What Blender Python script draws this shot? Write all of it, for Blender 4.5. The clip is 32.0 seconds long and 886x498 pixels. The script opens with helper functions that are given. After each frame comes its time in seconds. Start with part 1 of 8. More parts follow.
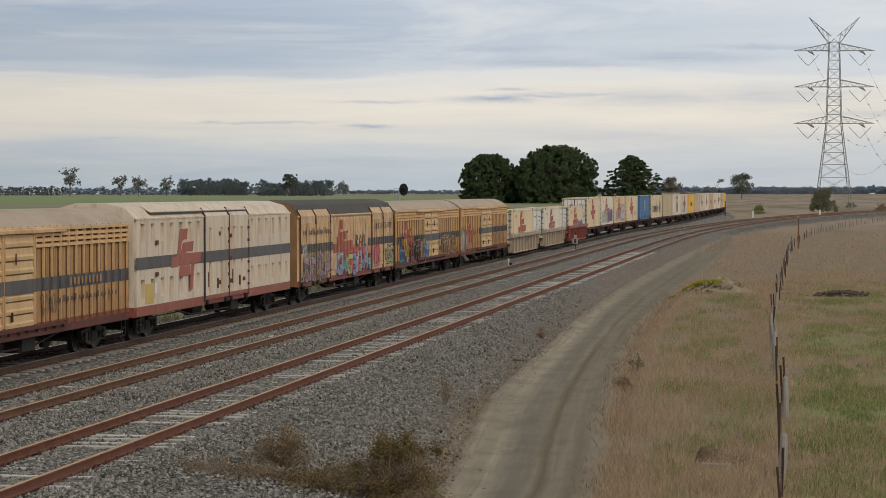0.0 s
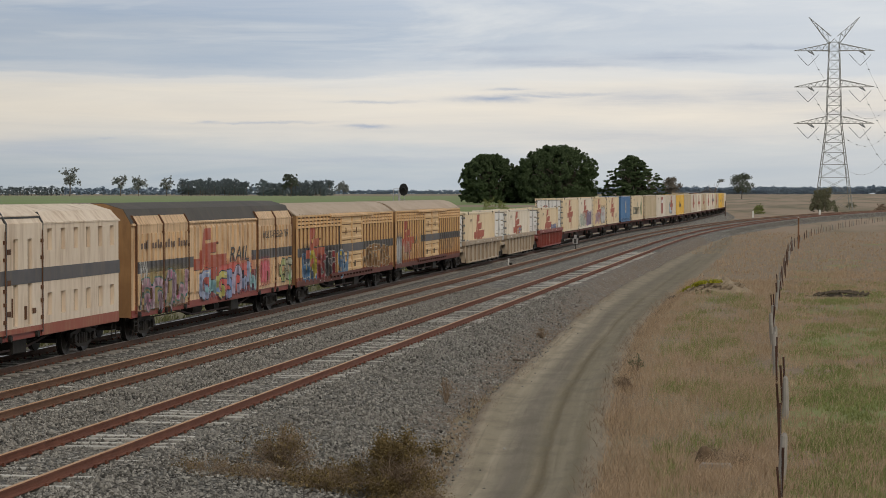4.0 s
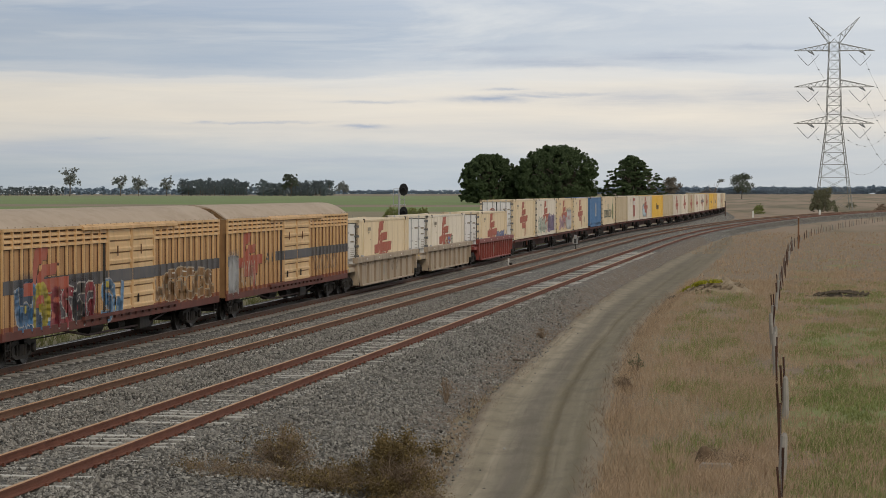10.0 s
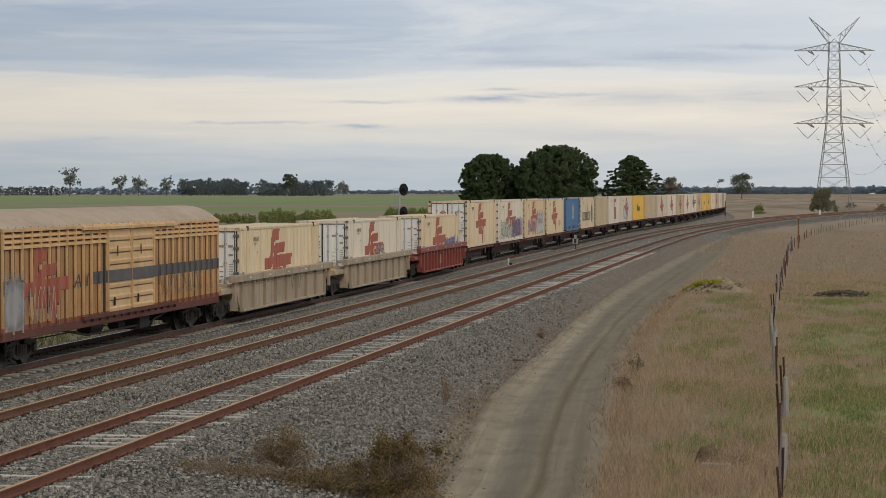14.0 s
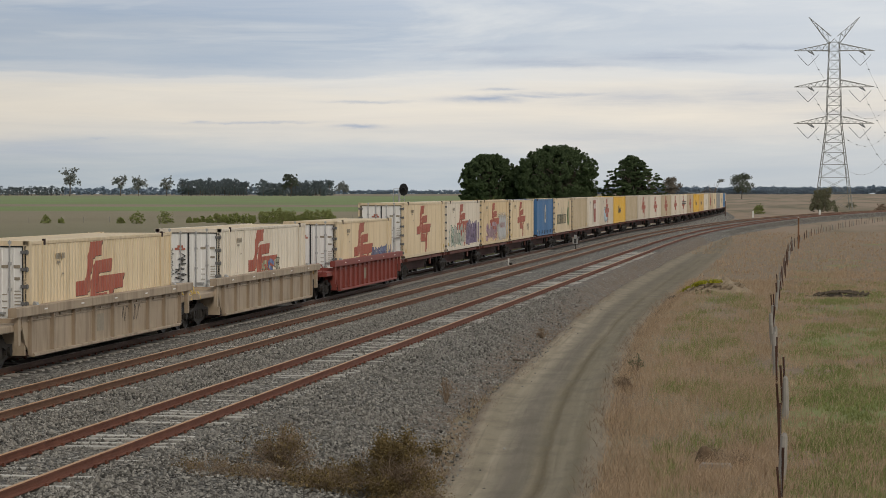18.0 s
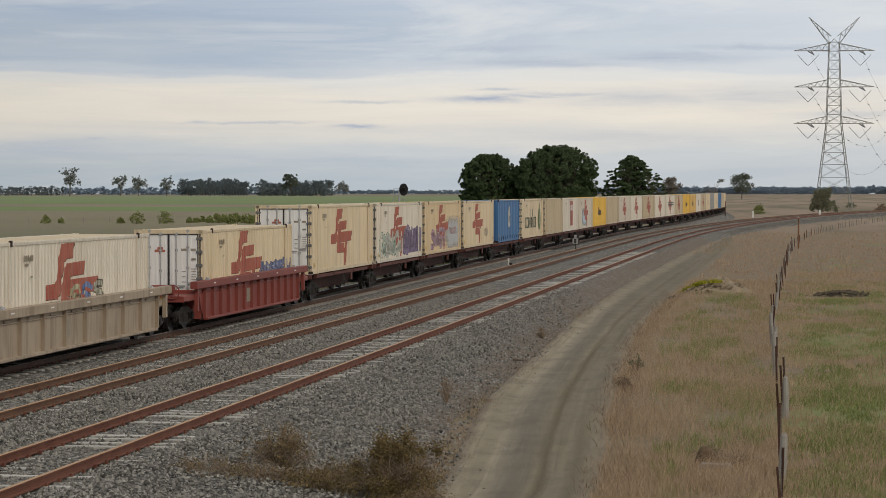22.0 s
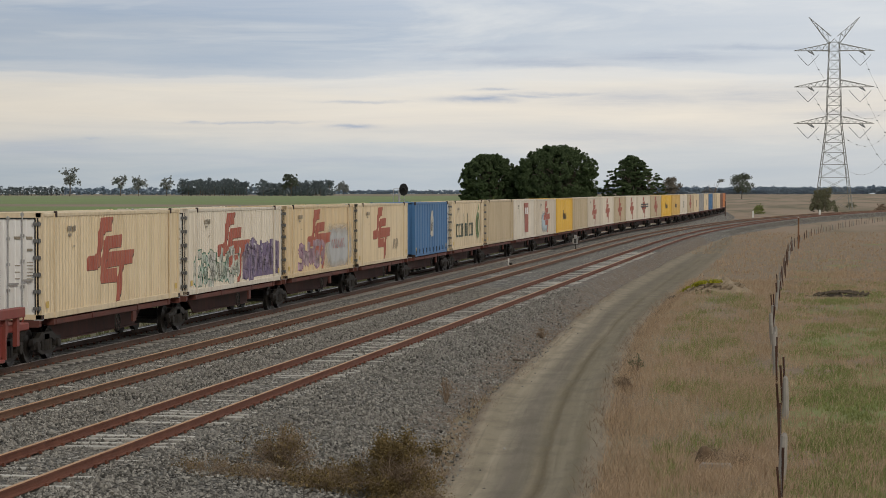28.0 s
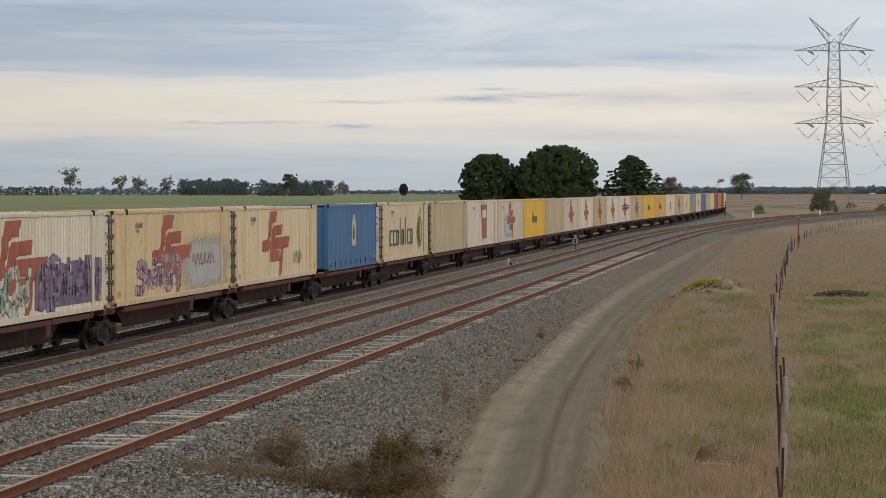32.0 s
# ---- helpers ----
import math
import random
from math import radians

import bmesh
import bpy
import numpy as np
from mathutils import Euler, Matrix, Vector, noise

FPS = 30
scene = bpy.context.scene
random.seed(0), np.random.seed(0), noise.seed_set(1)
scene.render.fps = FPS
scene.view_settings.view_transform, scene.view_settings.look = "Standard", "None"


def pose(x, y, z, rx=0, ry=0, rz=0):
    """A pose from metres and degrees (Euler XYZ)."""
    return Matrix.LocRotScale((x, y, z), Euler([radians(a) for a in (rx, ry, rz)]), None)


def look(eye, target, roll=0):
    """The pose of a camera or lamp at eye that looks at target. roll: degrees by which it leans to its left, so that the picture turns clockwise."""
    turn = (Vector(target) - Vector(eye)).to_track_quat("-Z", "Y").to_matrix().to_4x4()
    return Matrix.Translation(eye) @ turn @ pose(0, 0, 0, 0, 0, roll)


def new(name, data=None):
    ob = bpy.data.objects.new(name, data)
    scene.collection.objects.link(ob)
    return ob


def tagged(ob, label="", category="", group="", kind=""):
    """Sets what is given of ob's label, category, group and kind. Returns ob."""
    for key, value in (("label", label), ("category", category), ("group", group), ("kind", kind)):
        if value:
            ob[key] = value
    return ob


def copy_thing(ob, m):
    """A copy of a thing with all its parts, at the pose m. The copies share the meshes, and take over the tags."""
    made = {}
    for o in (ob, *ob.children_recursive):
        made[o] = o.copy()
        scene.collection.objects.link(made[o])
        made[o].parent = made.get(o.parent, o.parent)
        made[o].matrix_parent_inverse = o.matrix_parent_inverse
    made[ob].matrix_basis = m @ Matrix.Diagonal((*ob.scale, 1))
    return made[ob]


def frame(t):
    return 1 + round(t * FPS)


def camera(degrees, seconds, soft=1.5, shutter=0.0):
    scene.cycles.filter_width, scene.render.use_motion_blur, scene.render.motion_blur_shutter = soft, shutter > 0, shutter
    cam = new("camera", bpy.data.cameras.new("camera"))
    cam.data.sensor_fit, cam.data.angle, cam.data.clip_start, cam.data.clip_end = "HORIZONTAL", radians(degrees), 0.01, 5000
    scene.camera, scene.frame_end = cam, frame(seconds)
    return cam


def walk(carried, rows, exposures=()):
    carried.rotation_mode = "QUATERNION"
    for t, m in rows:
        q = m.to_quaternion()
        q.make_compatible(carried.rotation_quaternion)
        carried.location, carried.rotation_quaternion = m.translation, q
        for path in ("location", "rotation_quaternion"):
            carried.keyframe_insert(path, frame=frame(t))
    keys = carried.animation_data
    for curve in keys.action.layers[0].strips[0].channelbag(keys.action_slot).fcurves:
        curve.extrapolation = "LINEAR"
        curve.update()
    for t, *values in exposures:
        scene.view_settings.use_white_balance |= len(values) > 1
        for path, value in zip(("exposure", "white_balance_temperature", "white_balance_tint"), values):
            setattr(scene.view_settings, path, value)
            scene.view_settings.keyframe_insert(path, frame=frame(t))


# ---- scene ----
# World: metres, y runs along the straight tracks, x to the right, z = 0 at rail top.
EYE = Vector((0.0, 0.0, 4.65))
YAW, PITCH = radians(8.581), radians(1.358)
AIM = EYE + 100 * Vector((-math.sin(YAW) * math.cos(PITCH), math.cos(YAW) * math.cos(PITCH), -math.sin(PITCH)))
SECONDS = 32.0
cam = camera(20.851, SECONDS, soft=0.72)
walk(cam, [(0.0, look(EYE, AIM)), (SECONDS, look(EYE, AIM))], exposures=[(0.0, 0.0), (SECONDS, 0.0)])


# ---- world and sun ----
def node_maker(tree):
    def put(kind, **values):
        n = tree.nodes.new(kind)
        for key, value in values.items():
            if key in n.inputs:
                n.inputs[key].default_value = value
        return n
    return put


def ramp_of(n, stops, mode="LINEAR"):
    r = n.color_ramp
    r.interpolation = mode
    while len(r.elements) < len(stops):
        r.elements.new(0.5)
    for e, (p, c) in zip(r.elements, stops):
        e.position = p
        e.color = (c, c, c, 1) if isinstance(c, (int, float)) else (*c, 1)
    return n


def maths(tree, op, a, b=None):
    n = tree.nodes.new("ShaderNodeMath")
    n.operation = op
    for i, v in enumerate((a, b)):
        if v is None:
            continue
        if isinstance(v, (int, float)):
            n.inputs[i].default_value = v
        else:
            tree.links.new(v, n.inputs[i])
    return n.outputs[0]


def mixed(tree, fac, a, b, mode="MIX"):
    n = tree.nodes.new("ShaderNodeMix")
    n.data_type, n.blend_type = "RGBA", mode
    for sock, v in ((n.inputs[0], fac), (n.inputs[6], a), (n.inputs[7], b)):
        if isinstance(v, (int, float)):
            sock.default_value = v
        elif isinstance(v, tuple):
            sock.default_value = (*v, 1)
        else:
            tree.links.new(v, sock)
    return n.outputs[2]


SUN_EL, SUN_AZ = radians(38), radians(138)  # azimuth clockwise from +y


def make_world():
    world = bpy.data.worlds.new("overcast_sky")
    scene.world = world
    world.use_nodes = True
    t = world.node_tree
    t.nodes.clear()
    put = node_maker(t)
    out = put("ShaderNodeOutputWorld")
    sky = put("ShaderNodeTexSky")
    sky.sky_type, sky.sun_disc = "NISHITA", False
    sky.sun_elevation, sky.sun_rotation = SUN_EL, SUN_AZ
    clear = put("ShaderNodeBackground", Strength=0.1)
    t.links.new(sky.outputs[0], clear.inputs[0])
    tc = put("ShaderNodeTexCoord")
    sep = put("ShaderNodeSeparateXYZ")
    t.links.new(tc.outputs["Generated"], sep.inputs[0])
    az = maths(t, "ARCTAN2", sep.outputs[0], sep.outputs[1])
    el = maths(t, "ARCSINE", sep.outputs[2])
    com = put("ShaderNodeCombineXYZ")
    t.links.new(az, com.inputs[0])
    t.links.new(el, com.inputs[1])

    def cloud(scale_x, scale_y, detail, seed, rough=0.55, warp=0.0):
        m = put("ShaderNodeMapping")
        m.inputs["Scale"].default_value = (scale_x, scale_y, 1)
        m.inputs["Location"].default_value = (seed, seed * 1.7, seed * 0.3)
        t.links.new(com.outputs[0], m.inputs[0])
        n = put("ShaderNodeTexNoise", Scale=1.0, Detail=detail, Roughness=rough, Distortion=warp)
        t.links.new(m.outputs[0], n.inputs[0])
        return n.outputs[0]

    # broad banks, flattened towards the horizon
    warp = maths(t, "MULTIPLY", maths(t, "SUBTRACT", cloud(8, 60, 7, 3.1, 0.6), 0.5), 0.020)
    bank = put("ShaderNodeValToRGB")
    t.links.new(maths(t, "MULTIPLY", maths(t, "ADD", el, warp), 8.0), bank.inputs[0])
    ramp_of(bank, [(0.0, (0.415, 0.50, 0.58)), (0.06, (0.45, 0.53, 0.60)), (0.13, (0.57, 0.615, 0.65)), (0.19, (0.79, 0.745, 0.68)),
                   (0.26, (0.90, 0.81, 0.69)), (0.33, (0.91, 0.83, 0.72)), (0.375, (0.83, 0.80, 0.76)), (0.40, (0.60, 0.645, 0.71)), (0.455, (0.44, 0.525, 0.65)), (0.53, (0.385, 0.475, 0.615)),
                   (0.64, (0.41, 0.50, 0.65)), (0.72, (0.58, 0.635, 0.72)), (0.82, (0.74, 0.755, 0.785)), (1.0, (0.84, 0.85, 0.86))], "EASE")
    # long thin streaks
    fine = put("ShaderNodeValToRGB")
    t.links.new(cloud(9, 120, 6, 8.4, 0.6, 0.5), fine.inputs[0])
    ramp_of(fine, [(0.32, 0.0), (0.70, 1.0)])
    col = mixed(t, 0.24, bank.outputs[0], mixed(t, fine.outputs[0], (0.44, 0.51, 0.62), (0.93, 0.88, 0.80)))
    soft = put("ShaderNodeValToRGB")
    t.links.new(cloud(7, 40, 6, 5.6, 0.62, 0.6), soft.inputs[0])
    ramp_of(soft, [(0.50, 0.0), (0.68, 1.0)])
    above = ramp_of(put("ShaderNodeValToRGB"), [(0.042, 0.15), (0.056, 1.0)])
    t.links.new(el, above.inputs[0])
    col = mixed(t, maths(t, "MULTIPLY", maths(t, "MULTIPLY", soft.outputs[0], 0.7), above.outputs[0]), col, (0.76, 0.775, 0.79))
    # the deck brightens towards the east
    east = ramp_of(put("ShaderNodeValToRGB"), [(0.30, 0.0), (0.95, 0.55)])
    t.links.new(maths(t, "ADD", maths(t, "MULTIPLY", az, 2.6), 0.95), east.inputs[0])
    col = mixed(t, maths(t, "MULTIPLY", east.outputs[0], above.outputs[0]), col, (0.83, 0.845, 0.86))
    low = ramp_of(put("ShaderNodeValToRGB"), [(0.012, 0.5), (0.032, 0.0)])
    t.links.new(el, low.inputs[0])
    col = mixed(t, maths(t, "MULTIPLY", east.outputs[0], low.outputs[0]), col, (0.72, 0.705, 0.69))
    # the deck thickens and darkens overhead
    high = ramp_of(put("ShaderNodeValToRGB"), [(0.08, 1.0), (0.35, 0.58), (1.0, 0.58)])
    t.links.new(el, high.inputs[0])
    col = mixed(t, 1.0, col, high.outputs[0], "MULTIPLY")
    west = ramp_of(put("ShaderNodeValToRGB"), [(0.0, 0.86), (0.9, 1.0)])
    t.links.new(maths(t, "ADD", maths(t, "MULTIPLY", az, 5.0), 1.7), west.inputs[0])
    col = mixed(t, 1.0, col, west.outputs[0], "MULTIPLY")
    cover = put("ShaderNodeBackground", Strength=0.95)
    t.links.new(col, cover.inputs[0])
    mix = put("ShaderNodeMixShader", Fac=0.93)
    t.links.new(clear.outputs[0], mix.inputs[1])
    t.links.new(cover.outputs[0], mix.inputs[2])
    t.links.new(mix.outputs[0], out.inputs[0])




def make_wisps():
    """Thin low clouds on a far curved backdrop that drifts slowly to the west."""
    m = bpy.data.materials.new("cloud_wisps")
    m.use_nodes = True
    t = m.node_tree
    t.nodes.clear()
    put = node_maker(t)
    out = put("ShaderNodeOutputMaterial")
    tc = put("ShaderNodeTexCoord")
    sep = put("ShaderNodeSeparateXYZ")
    t.links.new(tc.outputs["Object"], sep.inputs[0])
    az = maths(t, "ARCTAN2", sep.outputs[0], sep.outputs[1])
    el = maths(t, "DIVIDE", sep.outputs[2], 4600.0)
    com = put("ShaderNodeCombineXYZ")
    t.links.new(az, com.inputs[0])
    t.links.new(el, com.inputs[1])

    def ragged(sx, sy, seed, rough=0.6):
        mp = put("ShaderNodeMapping")
        mp.inputs["Scale"].default_value = (sx, sy, 1)
        mp.inputs["Location"].default_value = (seed, 2 * seed, seed)
        t.links.new(com.outputs[0], mp.inputs[0])
        n = put("ShaderNodeTexNoise", Scale=1.0, Detail=6.0, Roughness=rough)
        t.links.new(mp.outputs[0], n.inputs[0])
        return maths(t, "SUBTRACT", n.outputs[0], 0.5)
    wob = maths(t, "ADD", maths(t, "MULTIPLY", ragged(30, 90, 1.0), 0.0042), maths(t, "MULTIPLY", ragged(160, 500, 7.0), 0.0012))
    high = maths(t, "ADD", el, wob)
    total = None
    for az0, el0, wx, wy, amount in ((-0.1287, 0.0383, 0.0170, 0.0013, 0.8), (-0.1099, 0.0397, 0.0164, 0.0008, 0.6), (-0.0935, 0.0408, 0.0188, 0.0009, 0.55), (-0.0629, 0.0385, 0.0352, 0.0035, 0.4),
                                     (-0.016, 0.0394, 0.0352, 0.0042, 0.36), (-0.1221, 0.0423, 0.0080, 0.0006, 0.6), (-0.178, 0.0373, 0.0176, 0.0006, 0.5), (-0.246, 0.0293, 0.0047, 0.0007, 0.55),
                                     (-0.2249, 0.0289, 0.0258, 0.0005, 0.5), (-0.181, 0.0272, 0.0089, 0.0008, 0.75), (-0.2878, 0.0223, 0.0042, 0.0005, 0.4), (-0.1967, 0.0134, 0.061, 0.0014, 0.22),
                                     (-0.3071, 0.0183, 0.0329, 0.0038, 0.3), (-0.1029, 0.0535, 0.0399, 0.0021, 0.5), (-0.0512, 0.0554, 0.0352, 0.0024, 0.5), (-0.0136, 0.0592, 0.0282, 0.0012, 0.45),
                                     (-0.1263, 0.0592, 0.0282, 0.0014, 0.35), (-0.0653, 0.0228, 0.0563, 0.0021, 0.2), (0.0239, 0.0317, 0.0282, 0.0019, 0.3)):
        dx = maths(t, "DIVIDE", maths(t, "SUBTRACT", az, az0), wx)
        dy = maths(t, "DIVIDE", maths(t, "SUBTRACT", high, el0), wy)
        r2 = maths(t, "ADD", maths(t, "MULTIPLY", dx, dx), maths(t, "MULTIPLY", dy, dy))
        one = maths(t, "MULTIPLY", maths(t, "EXPONENT", maths(t, "MULTIPLY", r2, -1.0)), amount)
        total = one if total is None else maths(t, "MAXIMUM", total, one)
    thin = maths(t, "ADD", maths(t, "MULTIPLY", ragged(60, 700, 4.0), 1.4), 1.0)
    total = maths(t, "MULTIPLY", total, thin)
    total.node.use_clamp = True
    glow = put("ShaderNodeEmission", Strength=0.92)
    glow.inputs[0].default_value = (0.40, 0.465, 0.585, 1)
    clear = put("ShaderNodeBsdfTransparent")
    mix = put("ShaderNodeMixShader")
    t.links.new(total, mix.inputs[0])
    t.links.new(clear.outputs[0], mix.inputs[1])
    t.links.new(glow.outputs[0], mix.inputs[2])
    t.links.new(mix.outputs[0], out.inputs[0])
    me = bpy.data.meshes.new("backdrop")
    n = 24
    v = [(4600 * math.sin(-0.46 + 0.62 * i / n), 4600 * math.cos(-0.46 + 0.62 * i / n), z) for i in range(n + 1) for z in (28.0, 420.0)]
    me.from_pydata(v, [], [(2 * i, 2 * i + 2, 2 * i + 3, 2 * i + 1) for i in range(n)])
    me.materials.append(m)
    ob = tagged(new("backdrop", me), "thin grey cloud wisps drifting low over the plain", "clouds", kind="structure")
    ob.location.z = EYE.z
    return ob


make_world()
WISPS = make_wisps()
sun = new("sun", bpy.data.lights.new("sun", "SUN"))
sun.data.energy, sun.data.angle, sun.data.color = 1.16, radians(14), (1.0, 0.90, 0.745)
way = Vector((math.sin(SUN_AZ) * math.cos(SUN_EL), math.cos(SUN_AZ) * math.cos(SUN_EL), math.sin(SUN_EL)))
sun.matrix_world = look(way * 200, (0, 0, 0))


# ---- materials ----
def surface(name, a, b, scale=3.0, rough=0.7, metal=0.0, bump=0.0, bump_scale=40.0, dirt=None, dirt_amount=0.4,
            dirt_scale=(1.2, 1.6, 0.22), vary=0.0, bands=(), detail=6.0, grime_low=None, coords="Object"):
    """Two colours broken up at two scales, streaky dirt, painted height bands (z0, z1, colour)."""
    m = bpy.data.materials.new(name)
    m.use_nodes = True
    t = m.node_tree
    p = t.nodes["Principled BSDF"]
    put = node_maker(t)
    tc = put("ShaderNodeTexCoord")
    src = tc.outputs[coords]
    n1 = put("ShaderNodeTexNoise", Scale=scale, Detail=detail, Roughness=0.6)
    t.links.new(src, n1.inputs[0])
    r1 = ramp_of(put("ShaderNodeValToRGB"), [(0.32, 0.0), (0.68, 1.0)])
    t.links.new(n1.outputs[0], r1.inputs[0])
    col = mixed(t, r1.outputs[0], a, b)
    for z0, z1, c in bands:
        sep = put("ShaderNodeSeparateXYZ")
        t.links.new(src, sep.inputs[0])
        hi = maths(t, "GREATER_THAN", sep.outputs[2], z0)
        lo = maths(t, "LESS_THAN", sep.outputs[2], z1)
        col = mixed(t, maths(t, "MULTIPLY", hi, lo), col, c)
    if vary:
        oi = put("ShaderNodeObjectInfo")
        col = mixed(t, maths(t, "MULTIPLY", oi.outputs["Random"], vary), col, tuple(0.45 * v for v in b))
    if dirt:
        mp = put("ShaderNodeMapping")
        mp.inputs["Scale"].default_value = dirt_scale
        t.links.new(src, mp.inputs[0])
        n2 = put("ShaderNodeTexNoise", Scale=1.9, Detail=5.0, Roughness=0.62, Distortion=0.4)
        t.links.new(mp.outputs[0], n2.inputs[0])
        r2 = ramp_of(put("ShaderNodeValToRGB"), [(0.46, 0.0), (0.78, 1.0)])
        t.links.new(n2.outputs[0], r2.inputs[0])
        col = mixed(t, maths(t, "MULTIPLY", r2.outputs[0], dirt_amount), col, dirt)
    if bump:
        n3 = put("ShaderNodeTexNoise", Scale=bump_scale, Detail=4.0)
        t.links.new(src, n3.inputs[0])
        bp = put("ShaderNodeBump", Strength=bump, Distance=0.02)
        t.links.new(n3.outputs[0], bp.inputs["Height"])
        t.links.new(bp.outputs[0], p.inputs["Normal"])
    t.links.new(col, p.inputs["Base Color"])
    p.inputs["Roughness"].default_value, p.inputs["Metallic"].default_value = rough, metal
    return m


def ballast_material():
    m = bpy.data.materials.new("ballast_stone")
    m.use_nodes = True
    t = m.node_tree
    p = t.nodes["Principled BSDF"]
    put = node_maker(t)
    tc = put("ShaderNodeTexCoord")
    v = put("ShaderNodeTexVoronoi", Scale=13.0, Randomness=1.0)
    t.links.new(tc.outputs["Object"], v.inputs["Vector"])
    r = ramp_of(put("ShaderNodeValToRGB"), [(0.0, (0.035, 0.034, 0.032)), (0.3, (0.10, 0.098, 0.09)), (0.6, (0.205, 0.198, 0.178)), (0.88, (0.38, 0.365, 0.325)), (1.0, (0.62, 0.59, 0.53))])
    sepc = put("ShaderNodeSeparateColor")
    t.links.new(v.outputs["Color"], sepc.inputs[0])
    t.links.new(sepc.outputs[0], r.inputs[0])
    n = put("ShaderNodeTexNoise", Scale=0.35, Detail=7.0, Roughness=0.65)
    t.links.new(tc.outputs["Object"], n.inputs[0])
    r2 = ramp_of(put("ShaderNodeValToRGB"), [(0.42, 0.0), (0.75, 1.0)])
    t.links.new(n.outputs[0], r2.inputs[0])
    gap = ramp_of(put("ShaderNodeValToRGB"), [(0.35, 0.0), (0.75, 1.0)])
    t.links.new(v.outputs["Distance"], gap.inputs[0])
    col = mixed(t, maths(t, "MULTIPLY", gap.outputs[0], 0.45), r.outputs[0], (0.05, 0.047, 0.043))
    col = mixed(t, maths(t, "MULTIPLY", r2.outputs[0], 0.35), col, (0.17, 0.13, 0.095))
    # Dark bed along the train's line: oil stain and under-train shade in one colour.
    oil_shade = put("ShaderNodeAttribute")
    oil_shade.attribute_name = "oil_and_shade"
    dust = put("ShaderNodeAttribute")
    dust.attribute_name = "dusty"
    nd = put("ShaderNodeTexNoise", Scale=1.8, Detail=8.0, Roughness=0.7)
    t.links.new(tc.outputs["Object"], nd.inputs[0])
    rd = ramp_of(put("ShaderNodeValToRGB"), [(0.38, 0.0), (0.56, 1.0)])
    t.links.new(nd.outputs[0], rd.inputs[0])
    col = mixed(t, maths(t, "MULTIPLY", maths(t, "MULTIPLY", dust.outputs["Fac"], rd.outputs[0]), 0.9), col, (0.175, 0.13, 0.092))
    col = mixed(t, maths(t, "MULTIPLY", oil_shade.outputs["Fac"], 0.92), col, (0.022, 0.018, 0.015))
    t.links.new(col, p.inputs["Base Color"])
    bp = put("ShaderNodeBump", Strength=0.9, Distance=0.05)
    bp.invert = True
    t.links.new(v.outputs["Distance"], bp.inputs["Height"])
    t.links.new(bp.outputs[0], p.inputs["Normal"])
    p.inputs["Roughness"].default_value = 0.9
    return m


